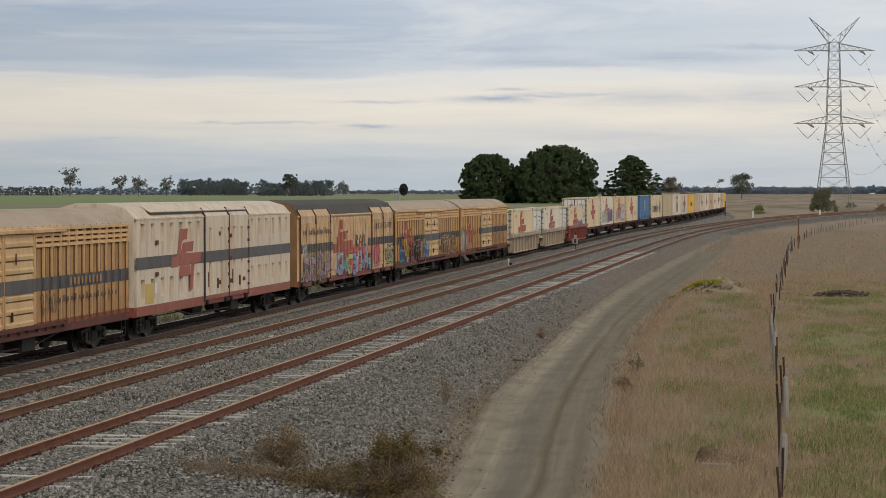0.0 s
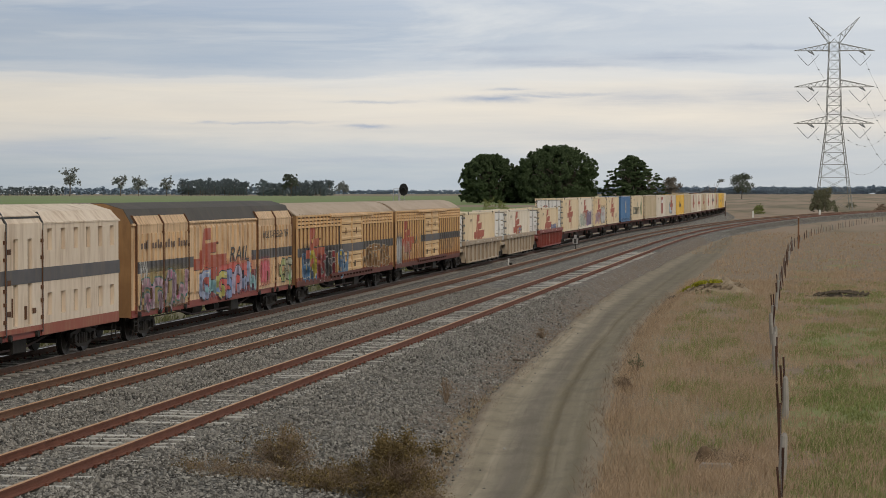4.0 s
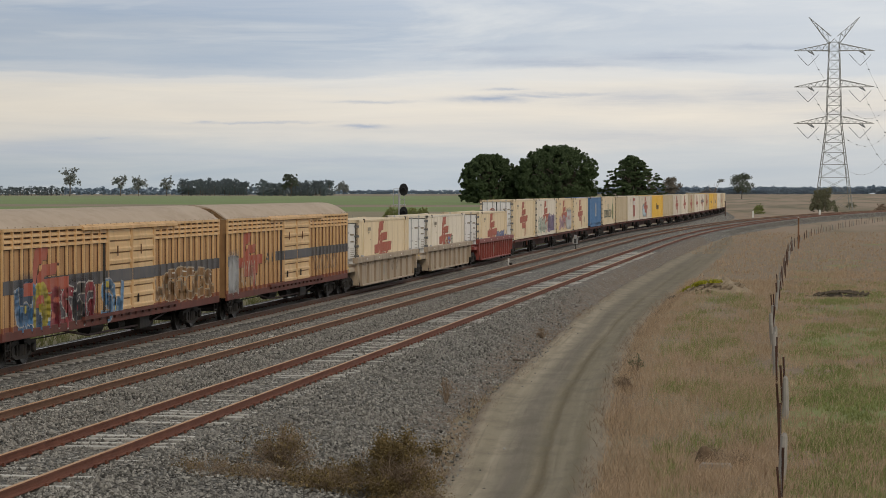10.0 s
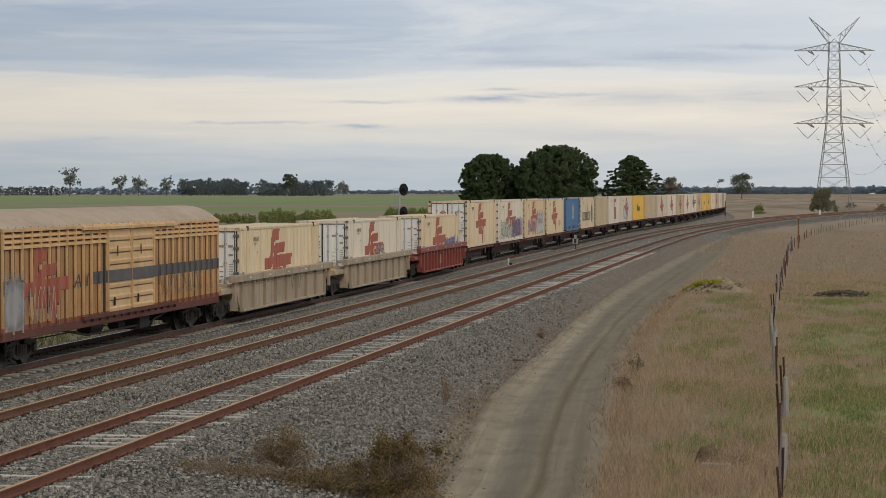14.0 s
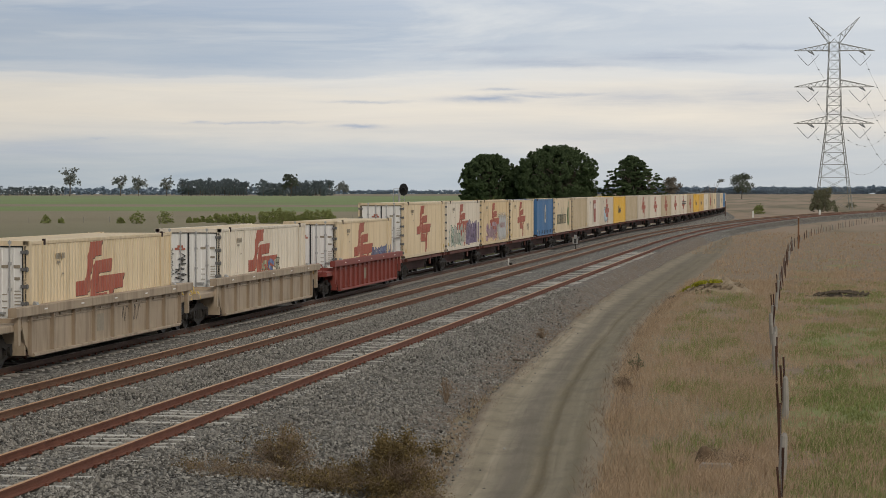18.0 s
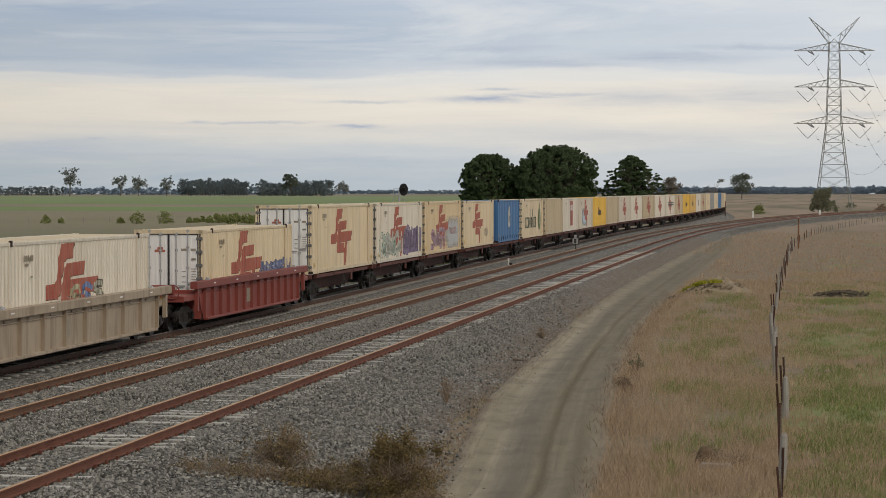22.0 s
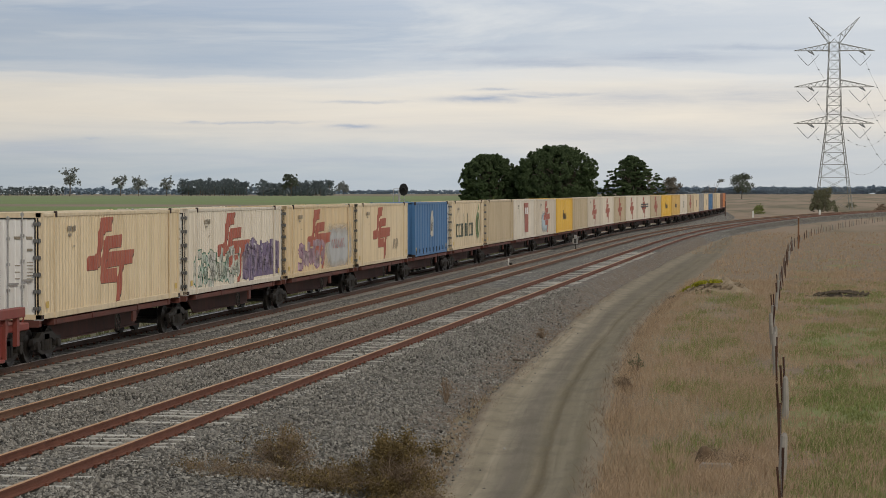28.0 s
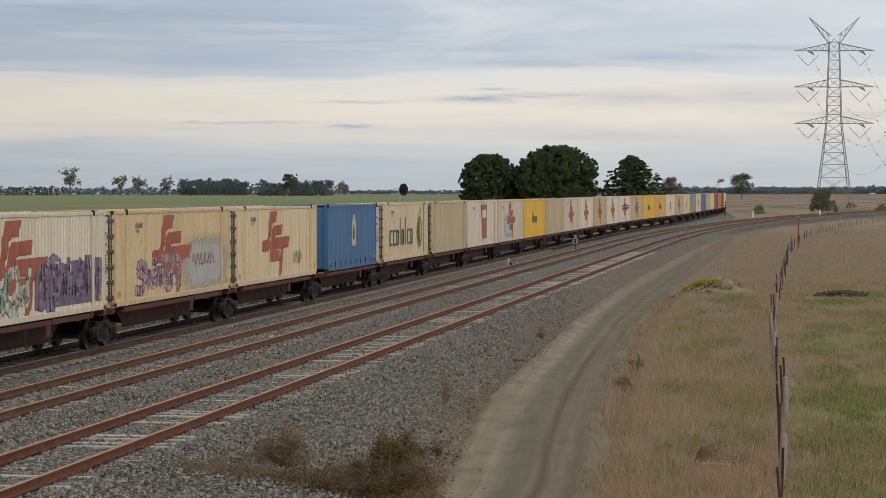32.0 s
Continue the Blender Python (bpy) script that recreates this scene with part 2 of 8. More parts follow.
def ground_material():
    m = bpy.data.materials.new("pasture")
    m.use_nodes = True
    t = m.node_tree
    p = t.nodes["Principled BSDF"]
    put = node_maker(t)
    tc = put("ShaderNodeTexCoord")
    sep = put("ShaderNodeSeparateXYZ")
    t.links.new(tc.outputs["Object"], sep.inputs[0])

    def noise_at(scale, detail=6.0, sx=1.0, sy=1.0, rough=0.6):
        mp = put("ShaderNodeMapping")
        mp.inputs["Scale"].default_value = (sx, sy, 1)
        t.links.new(tc.outputs["Object"], mp.inputs[0])
        n = put("ShaderNodeTexNoise", Scale=scale, Detail=detail, Roughness=rough)
        t.links.new(mp.outputs[0], n.inputs[0])
        return n.outputs[0]

    def step(v, lo, hi):
        r = ramp_of(put("ShaderNodeValToRGB"), [(lo, 0.0), (hi, 1.0)])
        t.links.new(v, r.inputs[0])
        return r.outputs[0]

    dry = mixed(t, step(noise_at(0.8, 8), 0.3, 0.7), (0.235, 0.175, 0.118), (0.32, 0.24, 0.165))
    dry = mixed(t, step(noise_at(9.0, 5), 0.35, 0.7), dry, (0.20, 0.155, 0.10))
    green = mixed(t, step(noise_at(1.6, 7), 0.3, 0.7), (0.15, 0.20, 0.055), (0.235, 0.26, 0.095))
    # right-hand paddock: green patches between the dry grass, most of them near
    near = step(maths(t, "DIVIDE", sep.outputs[1], 400.0), 0.16, 0.55)
    patch = maths(t, "SUBTRACT", noise_at(0.22, 6, 1.0, 0.5), maths(t, "MULTIPLY", near, 0.2))
    beyond = maths(t, "ADD", maths(t, "MULTIPLY", step(maths(t, "ADD", maths(t, "DIVIDE", sep.outputs[0], 10.0), 0.5), 0.36, 0.50), 0.76), 0.14)
    right = mixed(t, maths(t, "MULTIPLY", step(patch, 0.40, 0.50), beyond), dry, green)
    # left-hand fields: crop strips across the view
    wave = maths(t, "MULTIPLY", maths(t, "SUBTRACT", noise_at(0.006, 7), 0.5), 110.0)
    strip = put("ShaderNodeValToRGB")
    t.links.new(maths(t, "DIVIDE", maths(t, "ADD", sep.outputs[1], wave), 2600.0), strip.inputs[0])
    ramp_of(strip, [(0.0, (0.17, 0.16, 0.09)), (0.10, (0.18, 0.17, 0.095)), (0.165, (0.25, 0.22, 0.135)), (0.243, (0.265, 0.225, 0.15)), (0.252, (0.175, 0.255, 0.075)), (0.298, (0.18, 0.26, 0.08)),
                    (0.312, (0.30, 0.225, 0.175)), (0.338, (0.29, 0.22, 0.17)), (0.352, (0.18, 0.27, 0.085)), (0.60, (0.21, 0.285, 0.11)), (0.85, (0.22, 0.28, 0.12)), (1.0, (0.25, 0.21, 0.145))])
    left = mixed(t, maths(t, "MULTIPLY", step(noise_at(0.03, 8, 1, 0.25), 0.38, 0.72), 0.6), strip.outputs[0], (0.19, 0.16, 0.10))
    far_right = mixed(t, step(noise_at(0.006, 6, 1.0, 0.35), 0.52, 0.6), (0.33, 0.25, 0.18), (0.20, 0.165, 0.11))
    far_right = mixed(t, maths(t, "MULTIPLY", step(noise_at(0.07, 7, 1.0, 0.12), 0.46, 0.62), 0.85), far_right, (0.145, 0.135, 0.075))
    right = mixed(t, step(maths(t, "DIVIDE", sep.outputs[1], 1000.0), 0.25, 0.42), right, far_right)
    side = step(maths(t, "ADD", maths(t, "DIVIDE", maths(t, "ADD", sep.outputs[0], maths(t, "MULTIPLY", sep.outputs[1], 0.05)), 60.0), 0.5), 0.20, 0.26)
    col = mixed(t, side, left, right)
    t.links.new(col, p.inputs["Base Color"])
    bp = put("ShaderNodeBump", Strength=0.6, Distance=0.08)
    t.links.new(noise_at(7.0, 6), bp.inputs["Height"])
    t.links.new(bp.outputs[0], p.inputs["Normal"])
    p.inputs["Roughness"].default_value = 0.95
    return m


M_BALLAST, M_GROUND = ballast_material(), ground_material()


def road_material():
    """Packed dirt: pale sand at the edges and crown, darker worn wheel tracks between."""
    m = bpy.data.materials.new("dirt_road")
    m.use_nodes = True
    t = m.node_tree
    p = t.nodes["Principled BSDF"]
    put = node_maker(t)
    at = put("ShaderNodeAttribute")
    at.attribute_name = "across"
    tc = put("ShaderNodeTexCoord")

    def grain(scale, sx, sy, detail=6.0):
        mp = put("ShaderNodeMapping")
        mp.inputs["Scale"].default_value = (sx, sy, 1)
        t.links.new(tc.outputs["Object"], mp.inputs[0])
        n = put("ShaderNodeTexNoise", Scale=scale, Detail=detail, Roughness=0.65)
        t.links.new(mp.outputs[0], n.inputs[0])
        return n.outputs[0]
    pos = put("ShaderNodeSeparateXYZ")
    t.links.new(tc.outputs["Object"], pos.inputs[0])

    def rut(across, along, seed, detail=6.0):
        """Noise drawn out along the wheel tracks."""
        c = put("ShaderNodeCombineXYZ")
        t.links.new(maths(t, "MULTIPLY", at.outputs["Fac"], across), c.inputs[0])
        t.links.new(maths(t, "MULTIPLY", pos.outputs[1], along), c.inputs[1])
        c.inputs[2].default_value = seed
        n = put("ShaderNodeTexNoise", Scale=1.0, Detail=detail, Roughness=0.6)
        t.links.new(c.outputs[0], n.inputs[0])
        return n.outputs[0]
    wob = maths(t, "MULTIPLY", maths(t, "SUBTRACT", grain(1.6, 1, 0.05), 0.5), 0.10)
    r = put("ShaderNodeValToRGB")
    t.links.new(maths(t, "ADD", at.outputs["Fac"], wob), r.inputs[0])
    ramp_of(r, [(0.0, (0.17, 0.13, 0.092)), (0.06, (0.22, 0.175, 0.125)), (0.12, (0.34, 0.285, 0.20)), (0.25, (0.38, 0.32, 0.23)), (0.34, (0.24, 0.21, 0.15)), (0.40, (0.165, 0.14, 0.105)), (0.50, (0.185, 0.16, 0.115)), (0.55, (0.225, 0.19, 0.125)),
                (0.60, (0.115, 0.088, 0.045)), (0.65, (0.205, 0.175, 0.115)), (0.74, (0.215, 0.185, 0.122)), (0.80, (0.17, 0.142, 0.088)), (0.88, (0.245, 0.205, 0.142)), (1.0, (0.28, 0.225, 0.16))])
    blot = ramp_of(put("ShaderNodeValToRGB"), [(0.48, 0.0), (0.72, 1.0)])
    t.links.new(rut(9.0, 0.035, 1.0, 8.0), blot.inputs[0])
    col = mixed(t, maths(t, "MULTIPLY", blot.outputs[0], 0.65), r.outputs[0], (0.31, 0.27, 0.20))
    spot = ramp_of(put("ShaderNodeValToRGB"), [(0.55, 0.0), (0.75, 1.0)])
    t.links.new(rut(26.0, 0.12, 4.0, 8.0), spot.inputs[0])
    col = mixed(t, maths(t, "MULTIPLY", spot.outputs[0], 0.45), col, (0.10, 0.086, 0.06))
    moss = ramp_of(put("ShaderNodeValToRGB"), [(0.50, 0.0), (0.66, 1.0)])
    t.links.new(rut(7.0, 0.025, 7.0), moss.inputs[0])
    col = mixed(t, maths(t, "MULTIPLY", moss.outputs[0], 0.4), col, (0.13, 0.115, 0.065))
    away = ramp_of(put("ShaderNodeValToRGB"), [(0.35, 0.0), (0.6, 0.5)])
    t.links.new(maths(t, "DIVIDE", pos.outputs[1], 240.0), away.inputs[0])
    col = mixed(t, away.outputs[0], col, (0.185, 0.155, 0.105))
    fine = ramp_of(put("ShaderNodeValToRGB"), [(0.60, 0.0), (0.70, 1.0)])
    t.links.new(grain(22.0, 1.0, 0.8, 4.0), fine.inputs[0])
    col = mixed(t, maths(t, "MULTIPLY", fine.outputs[0], 0.5), col, (0.38, 0.34, 0.27))
    patchy = ramp_of(put("ShaderNodeValToRGB"), [(0.46, 0.0), (0.62, 1.0)])
    t.links.new(grain(1.1, 1.0, 0.45, 8.0), patchy.inputs[0])
    col = mixed(t, maths(t, "MULTIPLY", patchy.outputs[0], 0.45), col, (0.125, 0.106, 0.076))
    t.links.new(col, p.inputs["Base Color"])
    bp = put("ShaderNodeBump", Strength=0.5, Distance=0.03)
    t.links.new(grain(9.0, 1.0, 1.0), bp.inputs["Height"])
    t.links.new(bp.outputs[0], p.inputs["Normal"])
    p.inputs["Roughness"].default_value = 0.95
    return m


M_ROAD = road_material()
M_RAIL = surface("rusted_rail", (0.135, 0.047, 0.028), (0.19, 0.073, 0.042), 2.0, 0.75, 0.15, 0.3, 60)
M_RAILDARK = surface("grimy_rail_side", (0.07, 0.04, 0.027), (0.11, 0.06, 0.04), 2.0, 0.75, 0.15, 0.3, 60)
M_RAILBROWN = surface("brown_rusted_rail", (0.125, 0.060, 0.033), (0.175, 0.088, 0.05), 2.0, 0.75, 0.15, 0.3, 60)
M_RAILTOP = surface("rail_head", (0.48, 0.265, 0.13), (0.56, 0.34, 0.18), 1.5, 0.5, 0.3)
# Duller copy for the near rail head, whose lack of glint is coloured in.
M_RAILTOP_NOGLINT = surface("rail_head_without_glint", (0.20, 0.165, 0.14), (0.29, 0.245, 0.21), 1.5, 0.5, 0.3)
M_RAILTOP_USED = surface("polished_rail_head", (0.52, 0.51, 0.50), (0.62, 0.61, 0.60), 1.5, 0.3, 0.85)
M_SLEEPER = surface("concrete_sleeper", (0.48, 0.465, 0.43), (0.62, 0.60, 0.55), 2.5, 0.9, bump=0.2, vary=0.4)
# Oily sleepers, coloured darker to hold some of the shade beneath the train.
M_OILSHADESLEEPER = surface("oily_shaded_sleeper", (0.30, 0.28, 0.25), (0.44, 0.41, 0.37), 2.5, 0.85, bump=0.2, vary=0.3)
# Darker white for the backs of flutes and door leaves.
M_VANBACK = surface("darker_white_paint", (0.40, 0.31, 0.225), (0.54, 0.43, 0.325), 0.8, 0.65, dirt=(0.25, 0.16, 0.10), dirt_amount=0.8, bands=((0.6, 1.10, (0.30, 0.085, 0.055)),))
M_TAN = surface("faded_tan_paint", (0.64, 0.43, 0.245), (0.73, 0.525, 0.33), 0.6, 0.65, bump=0.08, bump_scale=12, dirt=(0.20, 0.10, 0.05), dirt_amount=1.0, dirt_scale=(1.2, 3.2, 0.28), bands=((0.6, 0.99, (0.20, 0.058, 0.038)),))
M_TANPLAIN = surface("faded_cream_paint", (0.65, 0.42, 0.205), (0.72, 0.50, 0.275), 0.6, 0.65, bump=0.05, dirt=(0.40, 0.27, 0.14), dirt_amount=0.55)
M_VANWHITE = surface("dirty_white_paint", (0.70, 0.58, 0.455), (0.78, 0.665, 0.54), 0.5, 0.6, bump=0.08, bump_scale=10, dirt=(0.36, 0.22, 0.12), dirt_amount=0.75, bands=((0.6, 1.10, (0.30, 0.085, 0.055)),))
M_OCHRE = surface("ochre_louvre_paint", (0.40, 0.215, 0.085), (0.54, 0.31, 0.135), 0.7, 0.65, bump=0.08, bump_scale=14, dirt=(0.20, 0.095, 0.04), dirt_amount=0.95, dirt_scale=(1.2, 2.6, 0.3), bands=((0.6, 1.14, (0.22, 0.065, 0.04)),))
M_RIB = surface("ochre_rib_paint", (0.62, 0.385, 0.175), (0.72, 0.47, 0.24), 0.7, 0.6, dirt=(0.30, 0.14, 0.06), dirt_amount=0.6, bands=((0.6, 1.14, (0.25, 0.075, 0.045)),))
# Rusty steel; dark enough to serve as rib and louvre shade too.
M_RUSTSHADE = surface("rust_steel_and_shade", (0.07, 0.03, 0.014), (0.155, 0.07, 0.031), 1.4, 0.8, bands=((0.6, 1.14, (0.17, 0.05, 0.032)),))
M_BAND = surface("charcoal_band_paint", (0.075, 0.075, 0.085), (0.115, 0.11, 0.115), 1.2, 0.6, dirt=(0.2, 0.15, 0.10), dirt_amount=0.4)
M_ROOF = surface("weathered_roof_steel", (0.43, 0.335, 0.25), (0.50, 0.40, 0.305), 0.5, 0.7, bump=0.05, dirt=(0.25, 0.17, 0.10), dirt_amount=0.5, dirt_scale=(1, 0.3, 1))
M_ROOFDARK = surface("charcoal_roof_steel", (0.055, 0.05, 0.047), (0.085, 0.078, 0.07), 0.5, 0.75, dirt=(0.13, 0.10, 0.07), dirt_amount=0.5)
M_RED = surface("faded_red_paint", (0.34, 0.085, 0.058), (0.42, 0.13, 0.09), 0.9, 0.6, dirt=(0.42, 0.25, 0.17), dirt_amount=0.45, dirt_scale=(2, 3, 0.4))
M_EDGE = surface("brown_edge_paint", (0.10, 0.06, 0.045), (0.17, 0.11, 0.08), 3.0, 0.6)
M_WELLRED = surface("oxide_red_paint", (0.21, 0.042, 0.032), (0.27, 0.058, 0.042), 0.8, 0.55, dirt=(0.16, 0.06, 0.045), dirt_amount=0.55)
M_WELLTAN = surface("dusty_stone_paint", (0.365, 0.287, 0.205), (0.45, 0.36, 0.265), 0.7, 0.65, dirt=(0.15, 0.105, 0.07), dirt_amount=0.75)
M_SILL = surface("rusty_sill", (0.10, 0.028, 0.02), (0.15, 0.045, 0.031), 1.2, 0.75, dirt=(0.05, 0.035, 0.03), dirt_amount=0.6)
M_SILLDARK = surface("grimy_red_sill", (0.05, 0.018, 0.014), (0.09, 0.032, 0.023), 1.2, 0.8, dirt=(0.03, 0.022, 0.018), dirt_amount=0.6)
M_ENDGAPBROWN = surface("van_end_and_gap_brown", (0.24, 0.125, 0.05), (0.34, 0.19, 0.08), 1.0, 0.7, dirt=(0.12, 0.06, 0.03), dirt_amount=0.7)
M_HINGE = surface("dark_hinge_steel", (0.13, 0.13, 0.13), (0.22, 0.215, 0.21), 2.0, 0.6, 0.3)
M_UNDER = surface("grimy_underframe", (0.020, 0.009, 0.008), (0.044, 0.018, 0.015), 1.2, 0.8, dirt=(0.05, 0.04, 0.035), dirt_amount=0.6)
M_BOGIE = surface("oily_bogie_steel", (0.010, 0.008, 0.007), (0.034, 0.028, 0.023), 3.0, 0.75, 0.2)
M_WHEEL = surface("worn_wheel_steel", (0.018, 0.016, 0.014), (0.035, 0.029, 0.025), 4.0, 0.55, 0.5)
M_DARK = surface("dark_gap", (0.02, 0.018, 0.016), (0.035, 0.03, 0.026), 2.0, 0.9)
M_DOORWHITE = surface("white_door_paint", (0.80, 0.79, 0.765), (0.86, 0.85, 0.825), 0.8, 0.5, dirt=(0.45, 0.38, 0.30), dirt_amount=0.4)
M_GASKET = surface("black_rubber", (0.015, 0.015, 0.016), (0.03, 0.03, 0.03), 5.0, 0.7)
M_STEELGREY = surface("galvanised_steel", (0.40, 0.40, 0.39), (0.52, 0.51, 0.50), 1.5, 0.5, 0.5)
M_YELLOWPAINT = surface("worn_yellow_paint", (0.58, 0.40, 0.10), (0.66, 0.48, 0.15), 2.0, 0.6)
M_BLACKPAINT = surface("black_lettering_paint", (0.03, 0.03, 0.032), (0.06, 0.06, 0.06), 3.0, 0.6)
M_GREYMARK = surface("faded_code_paint", (0.26, 0.225, 0.17), (0.36, 0.31, 0.235), 6.0, 0.6)
CONTAINER_PAINT = {}
for key, a, b in (("cream", (0.70, 0.56, 0.365), (0.76, 0.63, 0.44)), ("white", (0.71, 0.63, 0.52), (0.77, 0.70, 0.59)), ("buff", (0.66, 0.50, 0.30), (0.72, 0.57, 0.365)),
                  ("drab", (0.50, 0.40, 0.26), (0.58, 0.475, 0.325)), ("pale", (0.60, 0.53, 0.43), (0.68, 0.60, 0.50)), ("yellow", (0.78, 0.46, 0.05), (0.82, 0.52, 0.08)),
                  ("mustard", (0.66, 0.41, 0.10), (0.72, 0.47, 0.15)), ("blue", (0.05, 0.15, 0.33), (0.065, 0.185, 0.39)), ("grey", (0.27, 0.265, 0.265), (0.34, 0.335, 0.33)),
                  ("brown", (0.17, 0.085, 0.055), (0.23, 0.12, 0.08)), ("orange", (0.52, 0.17, 0.055), (0.6, 0.22, 0.08))):
    CONTAINER_PAINT[key] = surface(key + "_container_paint", a, b, 0.35, 0.55, bump=0.04, bump_scale=9, dirt=(0.55 * a[0], 0.50 * a[1], 0.42 * a[2]), dirt_amount=0.55, dirt_scale=(1.5, 1.8, 0.15))


# ---- mesh building ----
class Build:
    """Collects vertices and faces for one mesh."""

    def __init__(self):
        self.v, self.f = [], []

    def box(self, x0, x1, y0, y1, z0, z1, c=0.0):
        n = len(self.v)
        if c <= 0:
            self.v += [(x, y, z) for z in (z0, z1) for y in (y0, y1) for x in (x0, x1)]
            self.f += [tuple(n + i for i in q) for q in ((0, 2, 3, 1), (4, 5, 7, 6), (0, 1, 5, 4), (2, 6, 7, 3), (0, 4, 6, 2), (1, 3, 7, 5))]
        else:
            self.prism([(x0 + c, z0), (x1 - c, z0), (x1, z0 + c), (x1, z1 - c), (x1 - c, z1), (x0 + c, z1), (x0, z1 - c), (x0, z0 + c)], y0, y1)
        return self

    def prism(self, poly, y0, y1):
        """A polygon in x, z drawn out along y."""
        n, k = len(self.v), len(poly)
        self.v += [(x, y0, z) for x, z in poly] + [(x, y1, z) for x, z in poly]
        self.f += [tuple(n + i for i in range(k)), tuple(n + k + i for i in reversed(range(k)))]
        self.f += [(n + i, n + k + i, n + k + (i + 1) % k, n + (i + 1) % k) for i in range(k)]
        return self

    def plate(self, poly, x0, x1):
        """A polygon in y, z drawn out along x."""
        n, k = len(self.v), len(poly)
        self.v += [(x0, y, z) for y, z in poly] + [(x1, y, z) for y, z in poly]
        self.f += [tuple(n + i for i in reversed(range(k))), tuple(n + k + i for i in range(k))]
        self.f += [(n + i, n + (i + 1) % k, n + k + (i + 1) % k, n + k + i) for i in range(k)]
        return self

    def prism_z(self, poly, z0, z1):
        """A counter-clockwise polygon in x, y drawn out along z."""
        n, k = len(self.v), len(poly)
        self.v += [(x, y, z0) for x, y in poly] + [(x, y, z1) for x, y in poly]
        self.f += [tuple(n + i for i in reversed(range(k))), tuple(n + k + i for i in range(k))]
        self.f += [(n + i, n + (i + 1) % k, n + k + (i + 1) % k, n + k + i) for i in range(k)]
        return self

    def tube(self, a, b, r0, r1=None, sides=8, caps=True):
        r1 = r0 if r1 is None else r1
        a, b = Vector(a), Vector(b)
        d = (b - a).normalized()
        u = d.orthogonal().normalized()
        w = d.cross(u)
        n = len(self.v)
        for p, r in ((a, r0), (b, r1)):
            for i in range(sides):
                g = 2 * math.pi * i / sides
                self.v.append(tuple(p + r * (math.cos(g) * u + math.sin(g) * w)))
        self.f += [(n + i, n + (i + 1) % sides, n + sides + (i + 1) % sides, n + sides + i) for i in range(sides)]
        if caps:
            self.f += [tuple(n + i for i in reversed(range(sides))), tuple(n + sides + i for i in range(sides))]
        return self

    def sweep(self, points, r, sides=5):
        """One bent rod through the points."""
        pts = [Vector(p) for p in points]
        n = len(self.v)
        for i, p in enumerate(pts):
            d = (pts[min(i + 1, len(pts) - 1)] - pts[max(i - 1, 0)]).normalized()
            u = d.cross(Vector((0.31, 0.17, 0.94))).normalized()
            w = d.cross(u)
            for k in range(sides):
                g = 2 * math.pi * k / sides
                self.v.append(tuple(p + r * (math.cos(g) * u + math.sin(g) * w)))
        for j in range(len(pts) - 1):
            for k in range(sides):
                k2 = (k + 1) % sides
                self.f.append((n + j * sides + k, n + j * sides + k2, n + (j + 1) * sides + k2, n + (j + 1) * sides + k))
        return self

    def lathe_x(self, profile, y, z, sides=20):
        """Rings of (x, radius) round an axis along x."""
        n, k = len(self.v), len(profile)
        for x, r in profile:
            for i in range(sides):
                g = 2 * math.pi * i / sides
                self.v.append((x, y + r * math.cos(g), z + r * math.sin(g)))
        for j in range(k - 1):
            for i in range(sides):
                i2 = (i + 1) % sides
                self.f.append((n + j * sides + i, n + j * sides + i2, n + (j + 1) * sides + i2, n + (j + 1) * sides + i))
        self.f += [tuple(n + i for i in reversed(range(sides))), tuple(n + (k - 1) * sides + i for i in range(sides))]
        return self

    def mesh(self, name, material, smooth=False):
        me = bpy.data.meshes.new(name)
        me.from_pydata(self.v, [], self.f)
        if material:
            me.materials.append(material)
        if smooth:
            me.polygons.foreach_set("use_smooth", [True] * len(me.polygons))
            me.set_sharp_from_angle(angle=radians(40))
        me.update()
        return me


def part(name, shape, material, parent, label="", smooth=False, at=None):
    """One mesh object under a thing or a part; shape is a Build or a ready mesh."""
    me = shape.mesh(name, material, smooth) if isinstance(shape, Build) else shape
    ob = new(name, me)
    ob.parent = parent
    if at is not None:
        ob.location = at
    return tagged(ob, label)


def solid(name, shape, material, label="", category="", group="", kind="", smooth=False):
    me = shape.mesh(name, material, smooth) if isinstance(shape, Build) else shape
    return tagged(new(name, me), label, category, group, kind)


def curve_through(points):
    """Smooth x over y through a few places (Catmull-Rom)."""
    ys, xs = [p[0] for p in points], [p[1] for p in points]
    slopes = [0.0] * len(points)
    for i in range(1, len(points) - 1):
        slopes[i] = (xs[i + 1] - xs[i - 1]) / (ys[i + 1] - ys[i - 1])
    slopes[-1] = (xs[-1] - xs[-2]) / (ys[-1] - ys[-2])

    def at(y):
        if y <= ys[0]:
            return xs[0]
        if y >= ys[-1]:
            return xs[-1] + slopes[-1] * (y - ys[-1])
        i = max(j for j in range(len(ys) - 1) if ys[j] <= y)
        h = ys[i + 1] - ys[i]
        u = (y - ys[i]) / h
        return ((2 * u**3 - 3 * u**2 + 1) * xs[i] + (u**3 - 2 * u**2 + u) * h * slopes[i]
                + (-2 * u**3 + 3 * u**2) * xs[i + 1] + (u**3 - u**2) * h * slopes[i + 1])
    return at


